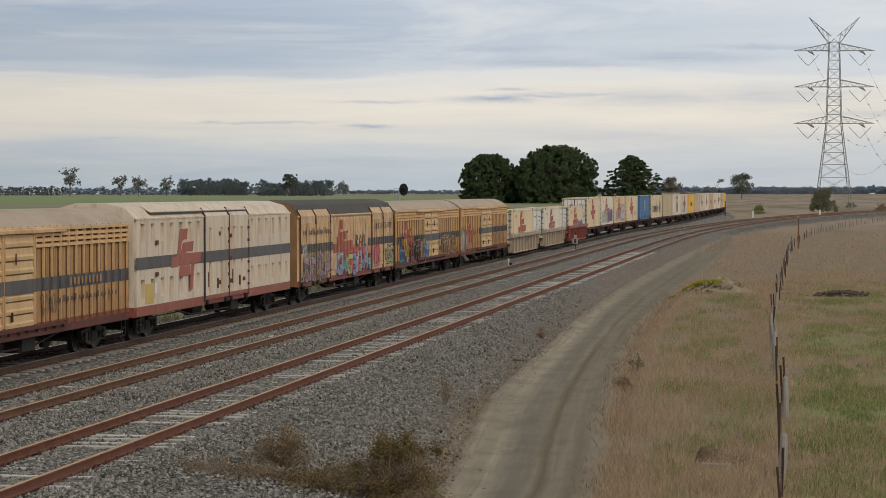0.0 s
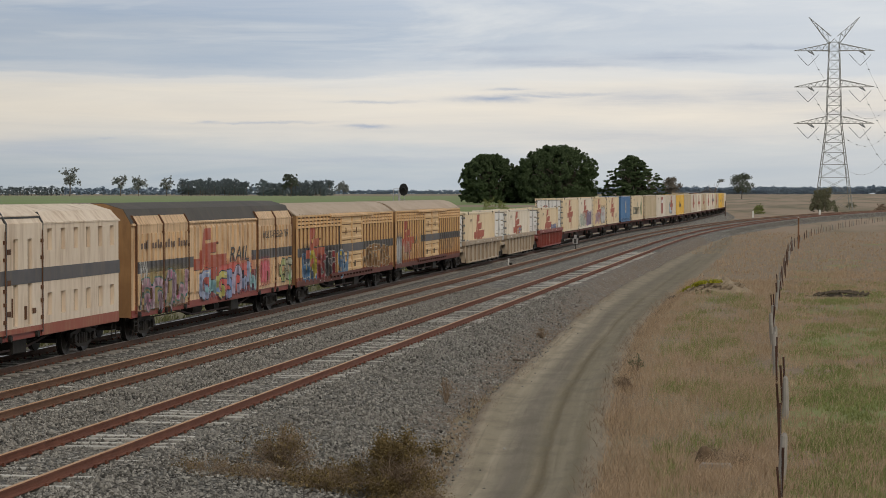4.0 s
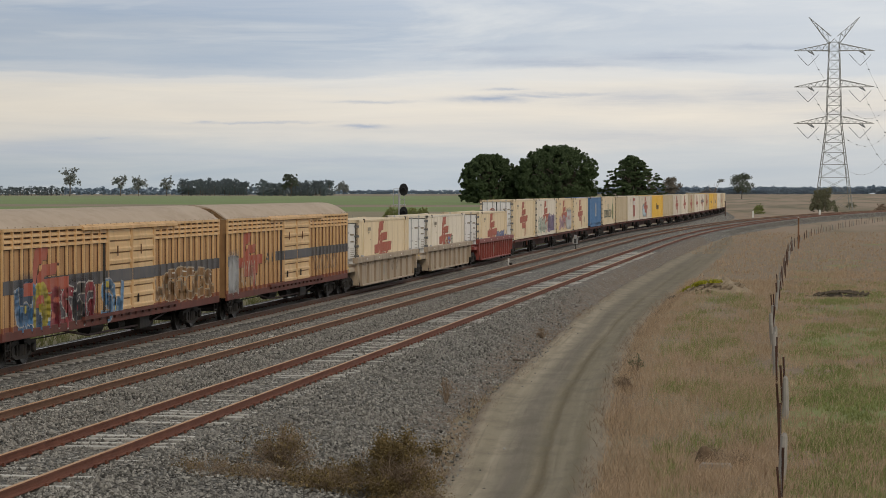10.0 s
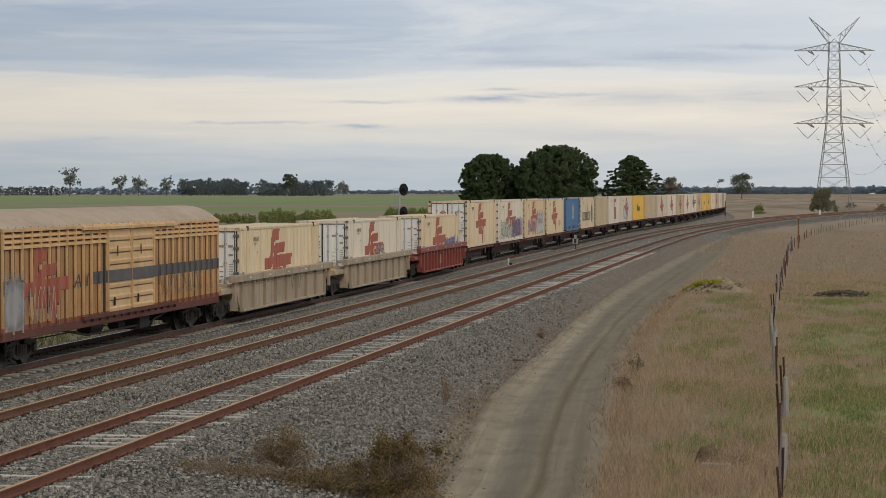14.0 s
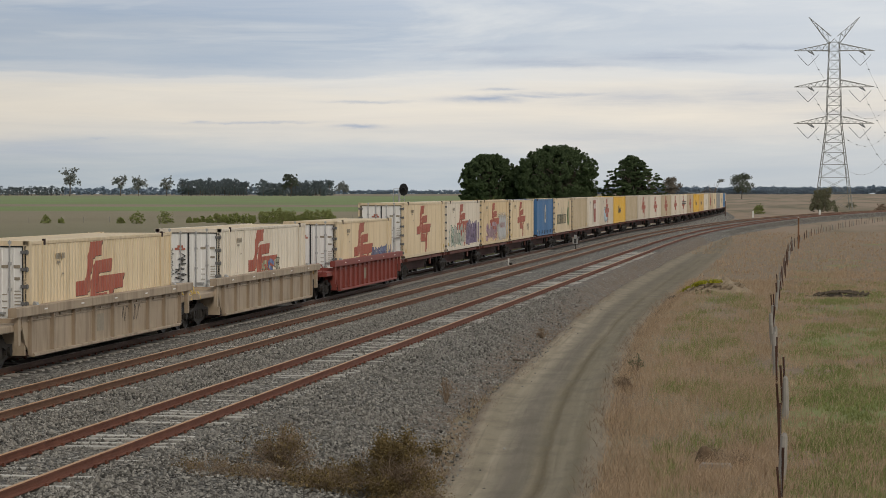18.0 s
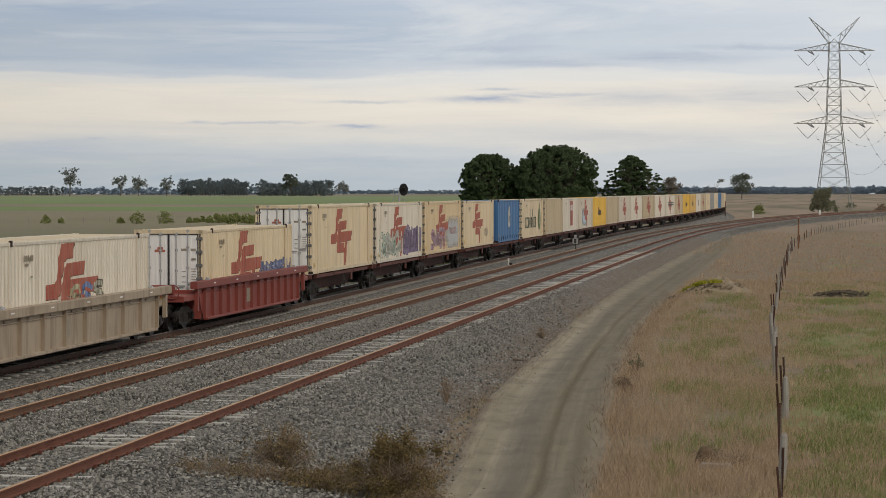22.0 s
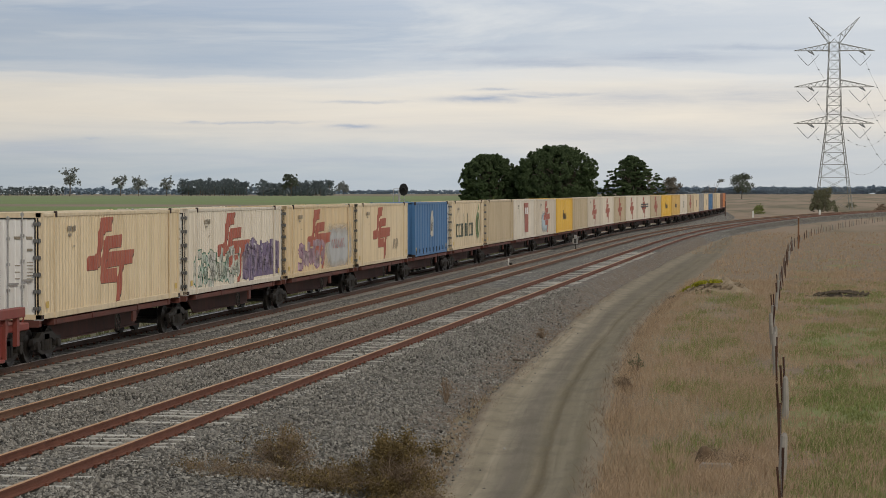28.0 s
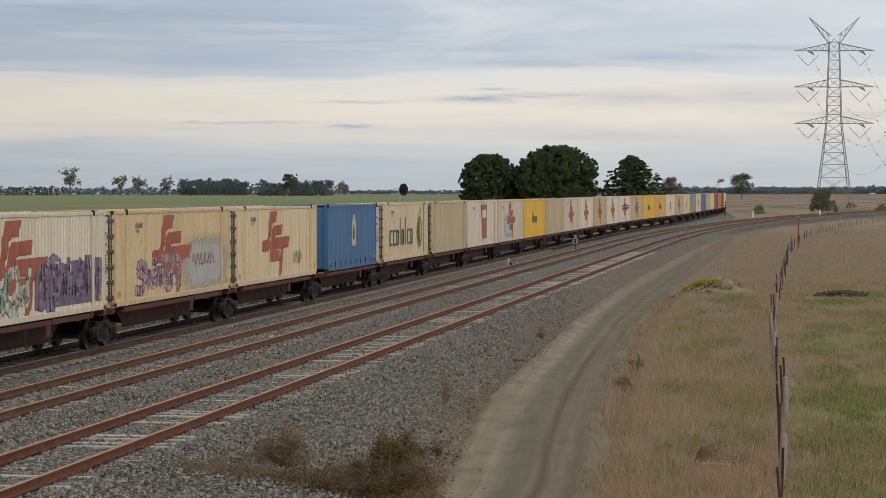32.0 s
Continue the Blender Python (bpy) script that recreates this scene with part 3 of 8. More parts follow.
# the train's line sways a little, bears right, then swings away to the left
line_c = curve_through([(-400, -21.72), (60, -21.72), (105, -21.75), (150, -21.98), (190, -22.03), (225, -22.15), (255, -22.08), (290, -21.6), (316, -20.72), (346, -19.75), (377, -19.08), (407, -18.7),
                        (453, -18.2), (490, -17.95), (525, -18.5), (600, -23.0), (700, -36), (800, -57), (950, -105)])


def bear_right(x0):
    def at(y):
        d = max(0.0, y - 215.0)
        return x0 + d * d / 3700.0
    return at


line_a, line_b = bear_right(-13.24), bear_right(-17.67)


def rise(y):
    """Height of the rail tops along the line."""
    return 0.35 * min(1.0, max(0.0, (y - 230.0) / 250.0))


def smooth_step(v, a, b):
    u = min(1.0, max(0.0, (v - a) / (b - a)))
    return u * u * (3 - 2 * u)


def spaced(a, b, first, growth):
    out, y, d = [], a, first
    while y < b:
        out.append(y)
        y += d
        d *= growth
    return out + [b]


# ---- ground ----
toe = curve_through([(-50, -6.2), (42, -6.8), (60, -8.2), (75, -8.85), (88, -9.35), (111, -10.15), (144, -10.7), (215, -10.8)])
road_l = curve_through([(-50, -6.5), (43, -6.95), (51, -7.5), (65, -8.65), (89, -9.55), (111, -10.35), (144, -10.95), (200, -11.0), (250, -10.7), (290, -9.9)])
road_r = curve_through([(-50, -3.6), (43, -3.6), (51, -4.1), (65, -5.0), (89, -6.2), (111, -6.7), (144, -6.95), (200, -7.05), (250, -7.6), (290, -8.6)])


def ground_z(x, y):
    z = -0.88 + 1.5 * smooth_step(y, 350, 1500)
    z += 0.10 * noise.noise((x * 0.11, y * 0.06, 0)) + 0.05 * noise.noise((x * 0.6, y * 0.4, 3))
    if y > 600:
        z += 0.6 * noise.noise((x * 0.003, y * 0.003, 9)) * smooth_step(y, 600, 1500)
    if -11 < x < -2 and y < 260:
        d = 0.5 * (road_l(y) + road_r(y))
        z -= 0.10 * math.exp(-((x - d) / 1.6) ** 2)
    return z


def make_ground():
    xs = [-4200, -2600, -1700, -1100, -700, -450, -300, -200, -130, -90, -60, -45, -36, -30, -27] + [-24.5 + i * 0.75 for i in range(46)] + [11, 13, 16, 20, 26, 34, 46, 62, 90, 130, 190, 280, 420, 650, 1000, 1600, 2600, 4200]
    ys = [-900, -400, -150, -60, -10, 15, 30] + spaced(38, 4900, 0.8, 1.022)
    b = Build()
    for y in ys:
        wide = 1 + max(0, y - 900) / 4000
        for x in xs:
            b.v.append((x * (wide if abs(x) > 60 else 1), y, ground_z(x, y)))
    k = len(xs)
    b.f = [(j * k + i, j * k + i + 1, (j + 1) * k + i + 1, (j + 1) * k + i) for j in range(len(ys) - 1) for i in range(k - 1)]
    solid("ground", b, M_GROUND, "dry pasture with green crop strips and open fields", "ground", kind="structure", smooth=True)


def make_road():
    b = Build()
    ys, k = spaced(-40, 292, 0.7, 1.004), 13
    for y in ys:
        l, r = road_l(y) + 0.16 * noise.noise((0, y * 0.5, 1)), road_r(y) + 0.35 * noise.noise((5, y * 0.16, 2)) + 0.08 * noise.noise((5, y * 0.9, 2))
        for i in range(k):
            u = i / (k - 1)
            x = l + (r - l) * u
            rut = -0.05 * (math.exp(-((u - 0.28) / 0.1) ** 2) + math.exp(-((u - 0.68) / 0.1) ** 2))
            edge = -0.06 if i in (0, k - 1) else 0.07
            b.v.append((x, y, ground_z(x, y) + edge + rut + 0.010 * noise.noise((x * 1.5, y * 0.6, 4))))
    b.f = [(j * k + i, j * k + i + 1, (j + 1) * k + i + 1, (j + 1) * k + i) for j in range(len(ys) - 1) for i in range(k - 1)]
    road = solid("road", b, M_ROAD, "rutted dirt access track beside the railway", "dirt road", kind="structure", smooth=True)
    across = road.data.attributes.new("across", "FLOAT", "POINT")
    across.data.foreach_set("value", [min(1.0, max(0.0, (x - road_l(y)) / (road_r(y) - road_l(y)))) for x, y, z in b.v])


def make_ballast():
    b = Build()
    ys = spaced(-60, 760, 0.6, 1.0042)
    count = 0
    for y in ys:
        c, bb, a, h = line_c(y), line_b(y), line_a(y), rise(y)
        end = toe(min(y, 215)) + (a - line_a(0)) - 0.7 * smooth_step(y, 230, 330)
        g = -0.92 + h
        fixed = [(c - 3.6, g), (c - 2.0, -0.20 + h), (c + 0.80, -0.205 + h), (c + 1.12, -0.208 + h), (c + 1.9, -0.30 + h)]
        mid = 0.5 * (c + bb)
        gap = smooth_step(bb - c, 5.6, 7.5)
        low = -0.34 + h + (g - 0.25 + 0.34 - h) * gap
        fixed += [(c + 2.3 + gap, low), (mid, low), (bb - 2.1 - gap, low), (bb - 1.7, -0.20 + h), (bb, -0.20 + h), (bb + 1.7, -0.21 + h), (0.5 * (a + bb), -0.27 + h), (a - 1.6, -0.20 + h), (a, -0.20 + h), (a + 1.5, -0.21 + h), (a + 1.8, -0.27 + h), (end, g - h)]
        row = []
        for (x0, z0), (x1, z1) in zip(fixed, fixed[1:]):
            for s in range(3):
                row.append((x0 + (x1 - x0) * s / 3, z0 + (z1 - z0) * s / 3))
        row.append((end + 0.5, g - h - 0.15))
        for x, z in row:
            b.v.append((x + 0.25 * noise.noise((x * 0.5, y * 0.35, 7)) * (1 if x > a + 2 else 0), y, z + 0.026 * noise.noise((x * 2.2, y * 2.2, 0)) + 0.025 * noise.noise((x * 0.7, y * 0.5, 5))))
        count = len(row)
    b.f = [(j * count + i, j * count + i + 1, (j + 1) * count + i + 1, (j + 1) * count + i) for j in range(len(ys) - 1) for i in range(count - 1)]
    bed = solid("ballast", b, M_BALLAST, "grey crushed stone ballast bed under three tracks", "ballast", kind="structure", smooth=True)
    # Strongest between the rails, where the shade under the train is coloured in.
    stain_shade = bed.data.attributes.new("oil_and_shade", "FLOAT", "POINT")
    stain_shade.data.foreach_set("value", [1 - smooth_step(abs(x - line_c(y)) + 0.25 * noise.noise((x, y * 0.6, 4)), 1.0, 1.45) for x, y, z in b.v])
    dust = bed.data.attributes.new("dusty", "FLOAT", "POINT")
    dust.data.foreach_set("value", [smooth_step(x + 0.5 * noise.noise((x * 0.8, y * 0.5, 2)), toe(min(y, 215)) - 1.7, toe(min(y, 215)) - 0.7) if y < 260 else 0.0 for x, y, z in b.v])


# ---- tracks ----
RAIL_WEB = [(-0.070, -0.165), (0.070, -0.165), (0.070, -0.150), (0.012, -0.130), (0.012, -0.045), (0.036, -0.035), (0.036, -0.004), (-0.036, -0.004), (-0.036, -0.035), (-0.012, -0.045), (-0.012, -0.130), (-0.070, -0.150)]
RAIL_TOP = [(-0.036, -0.004), (0.036, -0.004), (0.033, 0.003), (-0.033, 0.003)]


def swept(profile, line, x_off, ys):
    b, k = Build(), len(profile)
    for y in ys:
        x = line(y) + x_off
        b.v += [(x + px, y, pz + rise(y)) for px, pz in profile]
    b.f = [(j * k + i, j * k + (i + 1) % k, (j + 1) * k + (i + 1) % k, (j + 1) * k + i) for j in range(len(ys) - 1) for i in range(k)]
    b.f.append(tuple(range(k)))
    return b


def make_track(line, gauge, label, top, sleepers, first, sinks, web):
    track = tagged(new("track"), label, "railway track", "railway tracks")
    ys = spaced(-60, 900, 6, 1.0)
    for side in (-1, 1):
        rail = part("rail", swept(RAIL_WEB, line, side * gauge / 2, ys), web, track)
        part("rail_head", swept(RAIL_TOP, line, side * gauge / 2, ys), M_RAILTOP_NOGLINT if top is M_RAILTOP_USED and side > 0 else top, rail, "running surface of the rail")
    me = Build()
    half = gauge / 2 + 0.47
    me.prism([(-half, -0.24), (half, -0.24), (half, -0.187), (half - 0.03, -0.175), (-half + 0.03, -0.175), (-half, -0.187)], -0.11, 0.11)
    me = me.mesh("sleeper", M_OILSHADESLEEPER if web is M_RAILDARK else M_SLEEPER)
    clip = Build()
    for i in range(sleepers):
        y = first + i * 0.685
        sink = random.uniform(*sinks)
        s = part("sleeper", me, None, track)
        s.matrix_basis = pose(line(y) + random.uniform(-0.02, 0.02), y, sink + rise(y), random.uniform(-1, 1), random.uniform(-0.4, 0.4), random.uniform(-1, 1) - math.degrees(math.atan((line(y + 1) - line(y - 1)) / 2)))
        for side in (-1, 1):
            for e in (-0.115, 0.075):
                x = line(y) + gauge / 2 * side + e
                clip.box(x, x + 0.04, y - 0.05, y + 0.05, rise(y) - 0.19, rise(y) - 0.125)
    tagged(part("rail_fastening", clip, M_RAIL, track), kind="stuff")
    return track


make_ground()
make_road()
make_ballast()
make_track(line_a, 1.67, "broad gauge track with rusty rails and half-buried concrete sleepers", M_RAILTOP, 230, 38.0, (-0.05, 0.004), M_RAIL)
make_track(line_b, 1.67, "broad gauge track with rusty rails sunk in ballast", M_RAILTOP, 150, 44.0, (-0.075, -0.01), M_RAILBROWN)
make_track(line_c, 1.505, "standard gauge track under the freight train", M_RAILTOP_USED, 220, 50.0, (-0.01, 0.004), M_RAILDARK)


# ---- the train ----
SPEED = 6.04
TRAIN, WHEELSETS = [], []  # (thing, place along the line at 0 s, length); turning wheelsets


def bogie_meshes():
    b = Build()
    for s in (-1, 1):
        x0, x1 = (0.93, 1.05) if s > 0 else (-1.05, -0.93)
        b.plate([(-1.22, 0.50), (-0.7, 0.52), (-0.45, 0.60), (0.45, 0.60), (0.7, 0.52), (1.22, 0.50), (1.22, 0.64), (0.75, 0.68), (0.5, 0.80), (-0.5, 0.80), (-0.75, 0.68), (-1.22, 0.64)], x0, x1)
        b.plate([(-1.0, 0.36), (-0.45, 0.20), (0.45, 0.20), (1.0, 0.36), (1.0, 0.47), (0.42, 0.30), (-0.42, 0.30), (-1.0, 0.47)], x0, x1)
        for y in (-0.36, 0.36):
            b.box(x0, x1, y - 0.05, y + 0.05, 0.28, 0.62)
        for y in (-0.9, 0.9):
            b.box(x0, x1, y - 0.2, y + 0.2, 0.36, 0.56, 0.02)
        for y in (-0.9, 0.9):
            b.lathe_x([(x1 * 0.97 if s > 0 else x0 * 1.07, 0.02), (x1 - 0.02 if s > 0 else x0 - 0.07, 0.13), (x1 + 0.07 if s > 0 else x0 + 0.02, 0.13), (x1 + 0.08 if s > 0 else x0 + 0.03, 0.05)], y, 0.46, 10)
        for y in (-0.19, 0.0, 0.19):
            xm = (x0 + x1) / 2 + 0.05 * s
            b.tube((xm, y, 0.30), (xm, y, 0.60), 0.07, sides=8)
    b.box(-1.05, 1.05, -0.22, 0.22, 0.50, 0.78, 0.04)
    b.box(-0.72, 0.72, -1.5, -1.42, 0.36, 0.46)
    b.box(-0.72, 0.72, 1.42, 1.5, 0.36, 0.46)
    w = Build()
    w.tube((-0.95, 0, 0), (0.95, 0, 0), 0.08, sides=10)
    for s in (-1, 1):
        c = 0.7525 * s
        w.lathe_x([(c - 0.07, 0.14), (c - 0.06, 0.40), (c - 0.07, 0.455), (c + 0.055, 0.455), (c + 0.05, 0.40), (c + 0.04, 0.38), (c + 0.02, 0.30), (c + 0.06, 0.16)], 0, 0, 24)
        f = c - 0.075 * s
        w.lathe_x([(f - 0.012, 0.48), (f + 0.012, 0.48)], 0, 0, 24)
    return b.mesh("bogie", M_BOGIE), w.mesh("wheelset", M_WHEEL)


BOGIE, WHEELSET = bogie_meshes()


def add_bogie(wagon, y):
    bogie = part("bogie", BOGIE, None, wagon, "black cast steel two-axle bogie", at=(0, y, 0))
    for dy in (-0.9, 0.9):
        w = part("wheelset", WHEELSET, None, bogie, at=(0, dy, 0.46))
        WHEELSETS.append((w, dy))


def add_couplers(wagon, half, mat=None):
    for s in (-1, 1):
        b = Build()
        b.box(-0.07, 0.07, min(s * half, s * (half + 0.34)), max(s * half, s * (half + 0.34)), 0.80, 0.98, 0.02)
        b.box(-0.14, 0.12, min(s * (half + 0.26), s * (half + 0.44)), max(s * (half + 0.26), s * (half + 0.44)), 0.74, 1.04, 0.03)
        part("coupler", b, M_BOGIE, wagon)
        h = Build()
        pts = [Vector((0.38, s * half, 0.92)), Vector((0.36, s * (half + 0.12), 0.62)), Vector((0.33, s * (half + 0.3), 0.52)), Vector((0.30, s * (half + 0.44), 0.6))]
        h.sweep(pts, 0.025, 6)
        part("brake_hose", h, M_GASKET, wagon)


def clipped(poly, lo, hi):
    """The part of a y, z polygon between y = lo and y = hi."""
    for sign, lim in ((1, lo), (-1, hi)):
        out = []
        for (a, b), (c, d) in zip(poly, poly[1:] + poly[:1]):
            ina, inc = sign * (a - lim) >= 0, sign * (c - lim) >= 0
            if ina:
                out.append((a, b))
            if ina != inc:
                u = (lim - a) / (c - a)
                out.append((lim, b + u * (d - b)))
        poly = out
        if len(poly) < 3:
            return []
    return poly


SKIN = {}  # a thing's side as strips (y0, y1, x at y0, x at y1), for paint that follows ribs and corrugations


def coat(build, ob, poly, x, lift):
    """Lays a painted polygon on a thing's side, following its relief where that is known."""
    strips = SKIN.get(ob.name)
    if not strips:
        build.plate(poly, x, x + 0.003 + lift)
        return
    for a, b, xa, xb in strips:
        piece = clipped(poly, a, b)
        if len(piece) < 3:
            continue
        n, k = len(build.v), len(piece)
        for h in (0.0, 0.003 + lift):
            build.v += [(xa + (xb - xa) * (y - a) / (b - a) + h, y, z) for y, z in piece]
        build.f.append(tuple(n + k + i for i in range(k)))
        build.f += [(n + i, n + (i + 1) % k, n + k + (i + 1) % k, n + k + i) for i in range(k)]
    # the same paint on the flanks of ribs
    order = sorted(strips)
    for (_, y, _, xa), (y2, _, xb, _) in zip(order, order[1:]):
        if abs(y - y2) > 0.06 or abs(xa - xb) < 0.006:
            continue
        at = y2 if xb > xa else y
        cuts = sorted(b + (at - a) / (c - a) * (d - b) for (a, b), (c, d) in zip(poly, poly[1:] + poly[:1]) if (a - at) * (c - at) < 0)
        e = -0.003 - lift if xb > xa else 0.003 + lift
        lo, hi = min(xa, xb), max(xa, xb) + 0.003 + lift
        for z0, z1 in zip(cuts[::2], cuts[1::2]):
            n = len(build.v)
            build.v += [(lo, at + e, z0), (hi, at + e, z0), (hi, at + e, z1), (lo, at + e, z1)]
            build.f.append((n, n + 1, n + 2, n + 3) if xb > xa else (n + 3, n + 2, n + 1, n))


def emblem(parent, x, y, z, scale, mat):
    """Three interlocking stepped strokes in red, each with a dark edge to its right."""
    blocks = [[(-0.04, 2.38), (0.52, 2.10), (1.17, 2.12), (1.29, 2.54), (0.07, 2.52)], [(-0.40, 1.48), (-0.06, 1.12), (0.29, 1.95), (0.52, 2.10), (-0.04, 2.38)],
              [(-1.36, 1.01), (-0.29, 1.01), (-0.06, 1.12), (-0.40, 1.48), (-0.57, 1.43), (-1.24, 1.42)], [(0.52, 1.96), (0.99, 1.60), (2.12, 1.62), (2.25, 2.0)],
              [(-0.07, 0.71), (0.51, 1.05), (0.99, 1.60), (0.52, 1.96), (0.23, 1.61)], [(0.04, 0.59), (1.69, 0.58), (1.75, 1.0), (0.63, 1.0), (0.51, 1.05), (-0.07, 0.71)],
              [(0.63, 1.03), (3.41, 1.10), (3.55, 1.52), (0.81, 1.50)], [(1.56, 0.0), (2.04, 0.02), (2.42, 1.075), (1.93, 1.063)]]
    b, edge = Build(), Build()
    for poly in blocks:
        coat(b, parent, [(y + a * scale, z + h * scale) for a, h in poly], x, 0.004)
        coat(edge, parent, [(y + (a + 0.022) * scale, z + (h - 0.022) * scale) for a, h in poly], x, 0.001)
    e = part("painted_emblem", b, mat, parent, "stepped block emblem in faded red paint")
    part("emblem_edge", edge, M_EDGE, e)
    return e


GRAFFITI_INK = {}


def ink(colour):
    if colour not in GRAFFITI_INK:
        GRAFFITI_INK[colour] = surface("spray_paint", tuple(0.62 * c for c in colour), colour, 1.7, 0.55, dirt=(0.36, 0.27, 0.18), dirt_amount=0.55, dirt_scale=(2, 2, 0.8))
    return GRAFFITI_INK[colour]


def mist(colour, y0, y1, z0, z1):
    """Soft-edged spray that thins out towards its borders."""
    m = bpy.data.materials.new("spray_mist")
    m.use_nodes = True
    t = m.node_tree
    p = t.nodes["Principled BSDF"]
    put = node_maker(t)
    tc = put("ShaderNodeTexCoord")
    sep = put("ShaderNodeSeparateXYZ")
    t.links.new(tc.outputs["Object"], sep.inputs[0])
    n = put("ShaderNodeTexNoise", Scale=1.3, Detail=7.0, Roughness=0.65)
    t.links.new(tc.outputs["Object"], n.inputs[0])
    fac = maths(t, "MULTIPLY", n.outputs[0], 3.3)
    for sock, lo, hi, soft in ((sep.outputs[1], y0, y1, max(0.9, 0.3 * (y1 - y0))), (sep.outputs[2], z0, z1, 0.42 * (z1 - z0))):
        for lim, sign in ((lo, 1), (hi, -1)):
            d = maths(t, "MULTIPLY", maths(t, "SUBTRACT", sock, lim), sign / soft)
            d.node.use_clamp = True
            fac = maths(t, "MULTIPLY", fac, d)
    fac.node.use_clamp = True
    p.inputs["Base Color"].default_value = (*colour, 1)
    p.inputs["Roughness"].default_value = 0.6
    t.links.new(maths(t, "MULTIPLY", fac, 0.9), p.inputs["Alpha"])
    return m


def tangle(rng):
    """A bundle of curling strokes in a unit box, like wild lettering but no letter."""
    k = lambda v: v + rng.uniform(-0.07, 0.07)
    kinds = ([(k(0.9), k(0.8)), (k(0.4), k(1.0)), (k(0.08), k(0.72)), (k(0.85), k(0.42)), (k(0.8), k(0.06)), (k(0.1), k(0.05))],
             [(k(0.05), k(0.05)), (k(0.1), k(0.95)), (k(0.8), k(0.98)), (k(0.95), k(0.4)), (k(0.55), k(0.05))],
             [(k(0.05), k(0.95)), (k(0.2), k(0.1)), (k(0.5), k(0.6)), (k(0.8), k(0.05)), (k(0.95), k(1.0))],
             [(k(0.95), k(0.9)), (k(0.25), k(0.95)), (k(0.02), k(0.45)), (k(0.3), k(0.02)), (k(0.98), k(0.15)), (k(0.6), k(0.5))])
    hook = [(k(0.35), k(0.45)), (k(0.65), k(0.5)), (k(0.6), k(0.2))]
    return [rng.choice(kinds), hook] if rng.random() < 0.6 else [rng.choice(kinds)]


def rounded(path, times=2):
    """Cuts the corners of an open path."""
    for _ in range(times):
        out = [path[0]]
        for (a, b), (c, d) in zip(path, path[1:]):
            out += [(0.75 * a + 0.25 * c, 0.75 * b + 0.25 * d), (0.25 * a + 0.75 * c, 0.25 * b + 0.75 * d)]
        path = out + [path[-1]]
    return path


def brush(path, wide):
    """A broad stroke through the points, one four-sided piece for each leg."""
    out = []
    for (a, b), (c, d) in zip(path, path[1:]):
        n = max(1e-4, math.hypot(c - a, d - b))
        u, v = (c - a) / n, (d - b) / n
        e = 0.16 * wide
        a, b, c, d = a - u * e, b - v * e, c + u * e, d + v * e
        u, v = u * wide / 2, v * wide / 2
        out.append([(a + v, b - u), (c + v, d - u), (c - v, d + u), (a - v, b + u)])
    return out


def graffiti(parent, x, y0, y1, z0, z1, fills, outline, seed, glyphs, label, haze=None, accent=None):
    """Bubble-shaped sprayed lettering that spells nothing: back cloud, outlines, fills and shines."""
    rng = random.Random(seed)
    def lay(colour, polys, depth, holder):
        b = Build()
        for poly in polys:
            coat(b, parent, poly, x, 0.003 * depth)
        return part("graffiti" if holder is parent else "graffiti_fill", b, ink(colour), holder, label if holder is parent else "")

    if haze:
        b = Build()
        coat(b, parent, [(y0 - 0.3, z0 - 0.1), (y1 + 0.3, z0 - 0.1), (y1 + 0.3, z1 + 0.35), (y0 - 0.3, z1 + 0.35)], x, 0.002)
        part("spray_haze", b, mist(haze, y0 - 0.3, y1 + 0.3, z0 - 0.1, z1 + 0.35), parent, label)
    w = (y1 - y0) / max(1, glyphs)
    for i in range(glyphs):
        a, c, h = y0 + (i - 0.04) * w, z0 + rng.uniform(-0.05, 0.05), (z1 - z0) * rng.uniform(0.88, 1.04)
        lean = rng.uniform(-0.10, 0.16)
        paths = [[(a + w * 1.06 * (p + rng.uniform(-0.05, 0.05)) + lean * h * (q - 0.5), c + h * (q + rng.uniform(-0.03, 0.03))) for p, q in path] for path in tangle(rng)]
        paths = [rounded(path, 1 if glyphs > 5 else 2) for path in paths]
        fat = min(0.34 * w, 0.27 * h) * rng.uniform(0.9, 1.15)
        colour = fills[i % len(fills)]
        other = accent or fills[(i + 1 + rng.randrange(2)) % len(fills)]
        glyph = lay(outline, [q for path in paths for q in brush(path, fat + 0.09)], 1, parent)
        lay(colour, [q for path in paths for q in brush(path, fat)], 2, glyph)
        mark = rng.choice(paths)
        k = rng.randrange(len(mark) - 1)
        (p, q), (r, t) = mark[k], mark[k + 1]
        lay(other, brush([(p + 0.2 * (r - p), q + 0.2 * (t - q)), (p + 0.75 * (r - p), q + 0.75 * (t - q))], fat * 0.62), 3, glyph)
        lay((0.80, 0.79, 0.77), [q for path in paths[:1] for q in brush([(p - 0.28 * fat, q + 0.1 * fat) for p, q in path[:2]], 0.045)], 4, glyph)


def coat_block(parent, x, y0, y1, z0, z1, colour, label="dark violet sprayed field"):
    """A solid sprayed field with an uneven upper edge, behind block lettering."""
    b, n = Build(), 6
    for i in range(n):
        a, c = y0 + (y1 - y0) * i / n, y0 + (y1 - y0) * (i + 1) / n
        coat(b, parent, [(a, z0), (c, z0), (c, z1 + 0.12 * math.sin(5.1 * i)), (a, z1 + 0.12 * math.cos(3.7 * i))], x, 0.001)
    part("graffiti", b, ink(colour), parent, label)


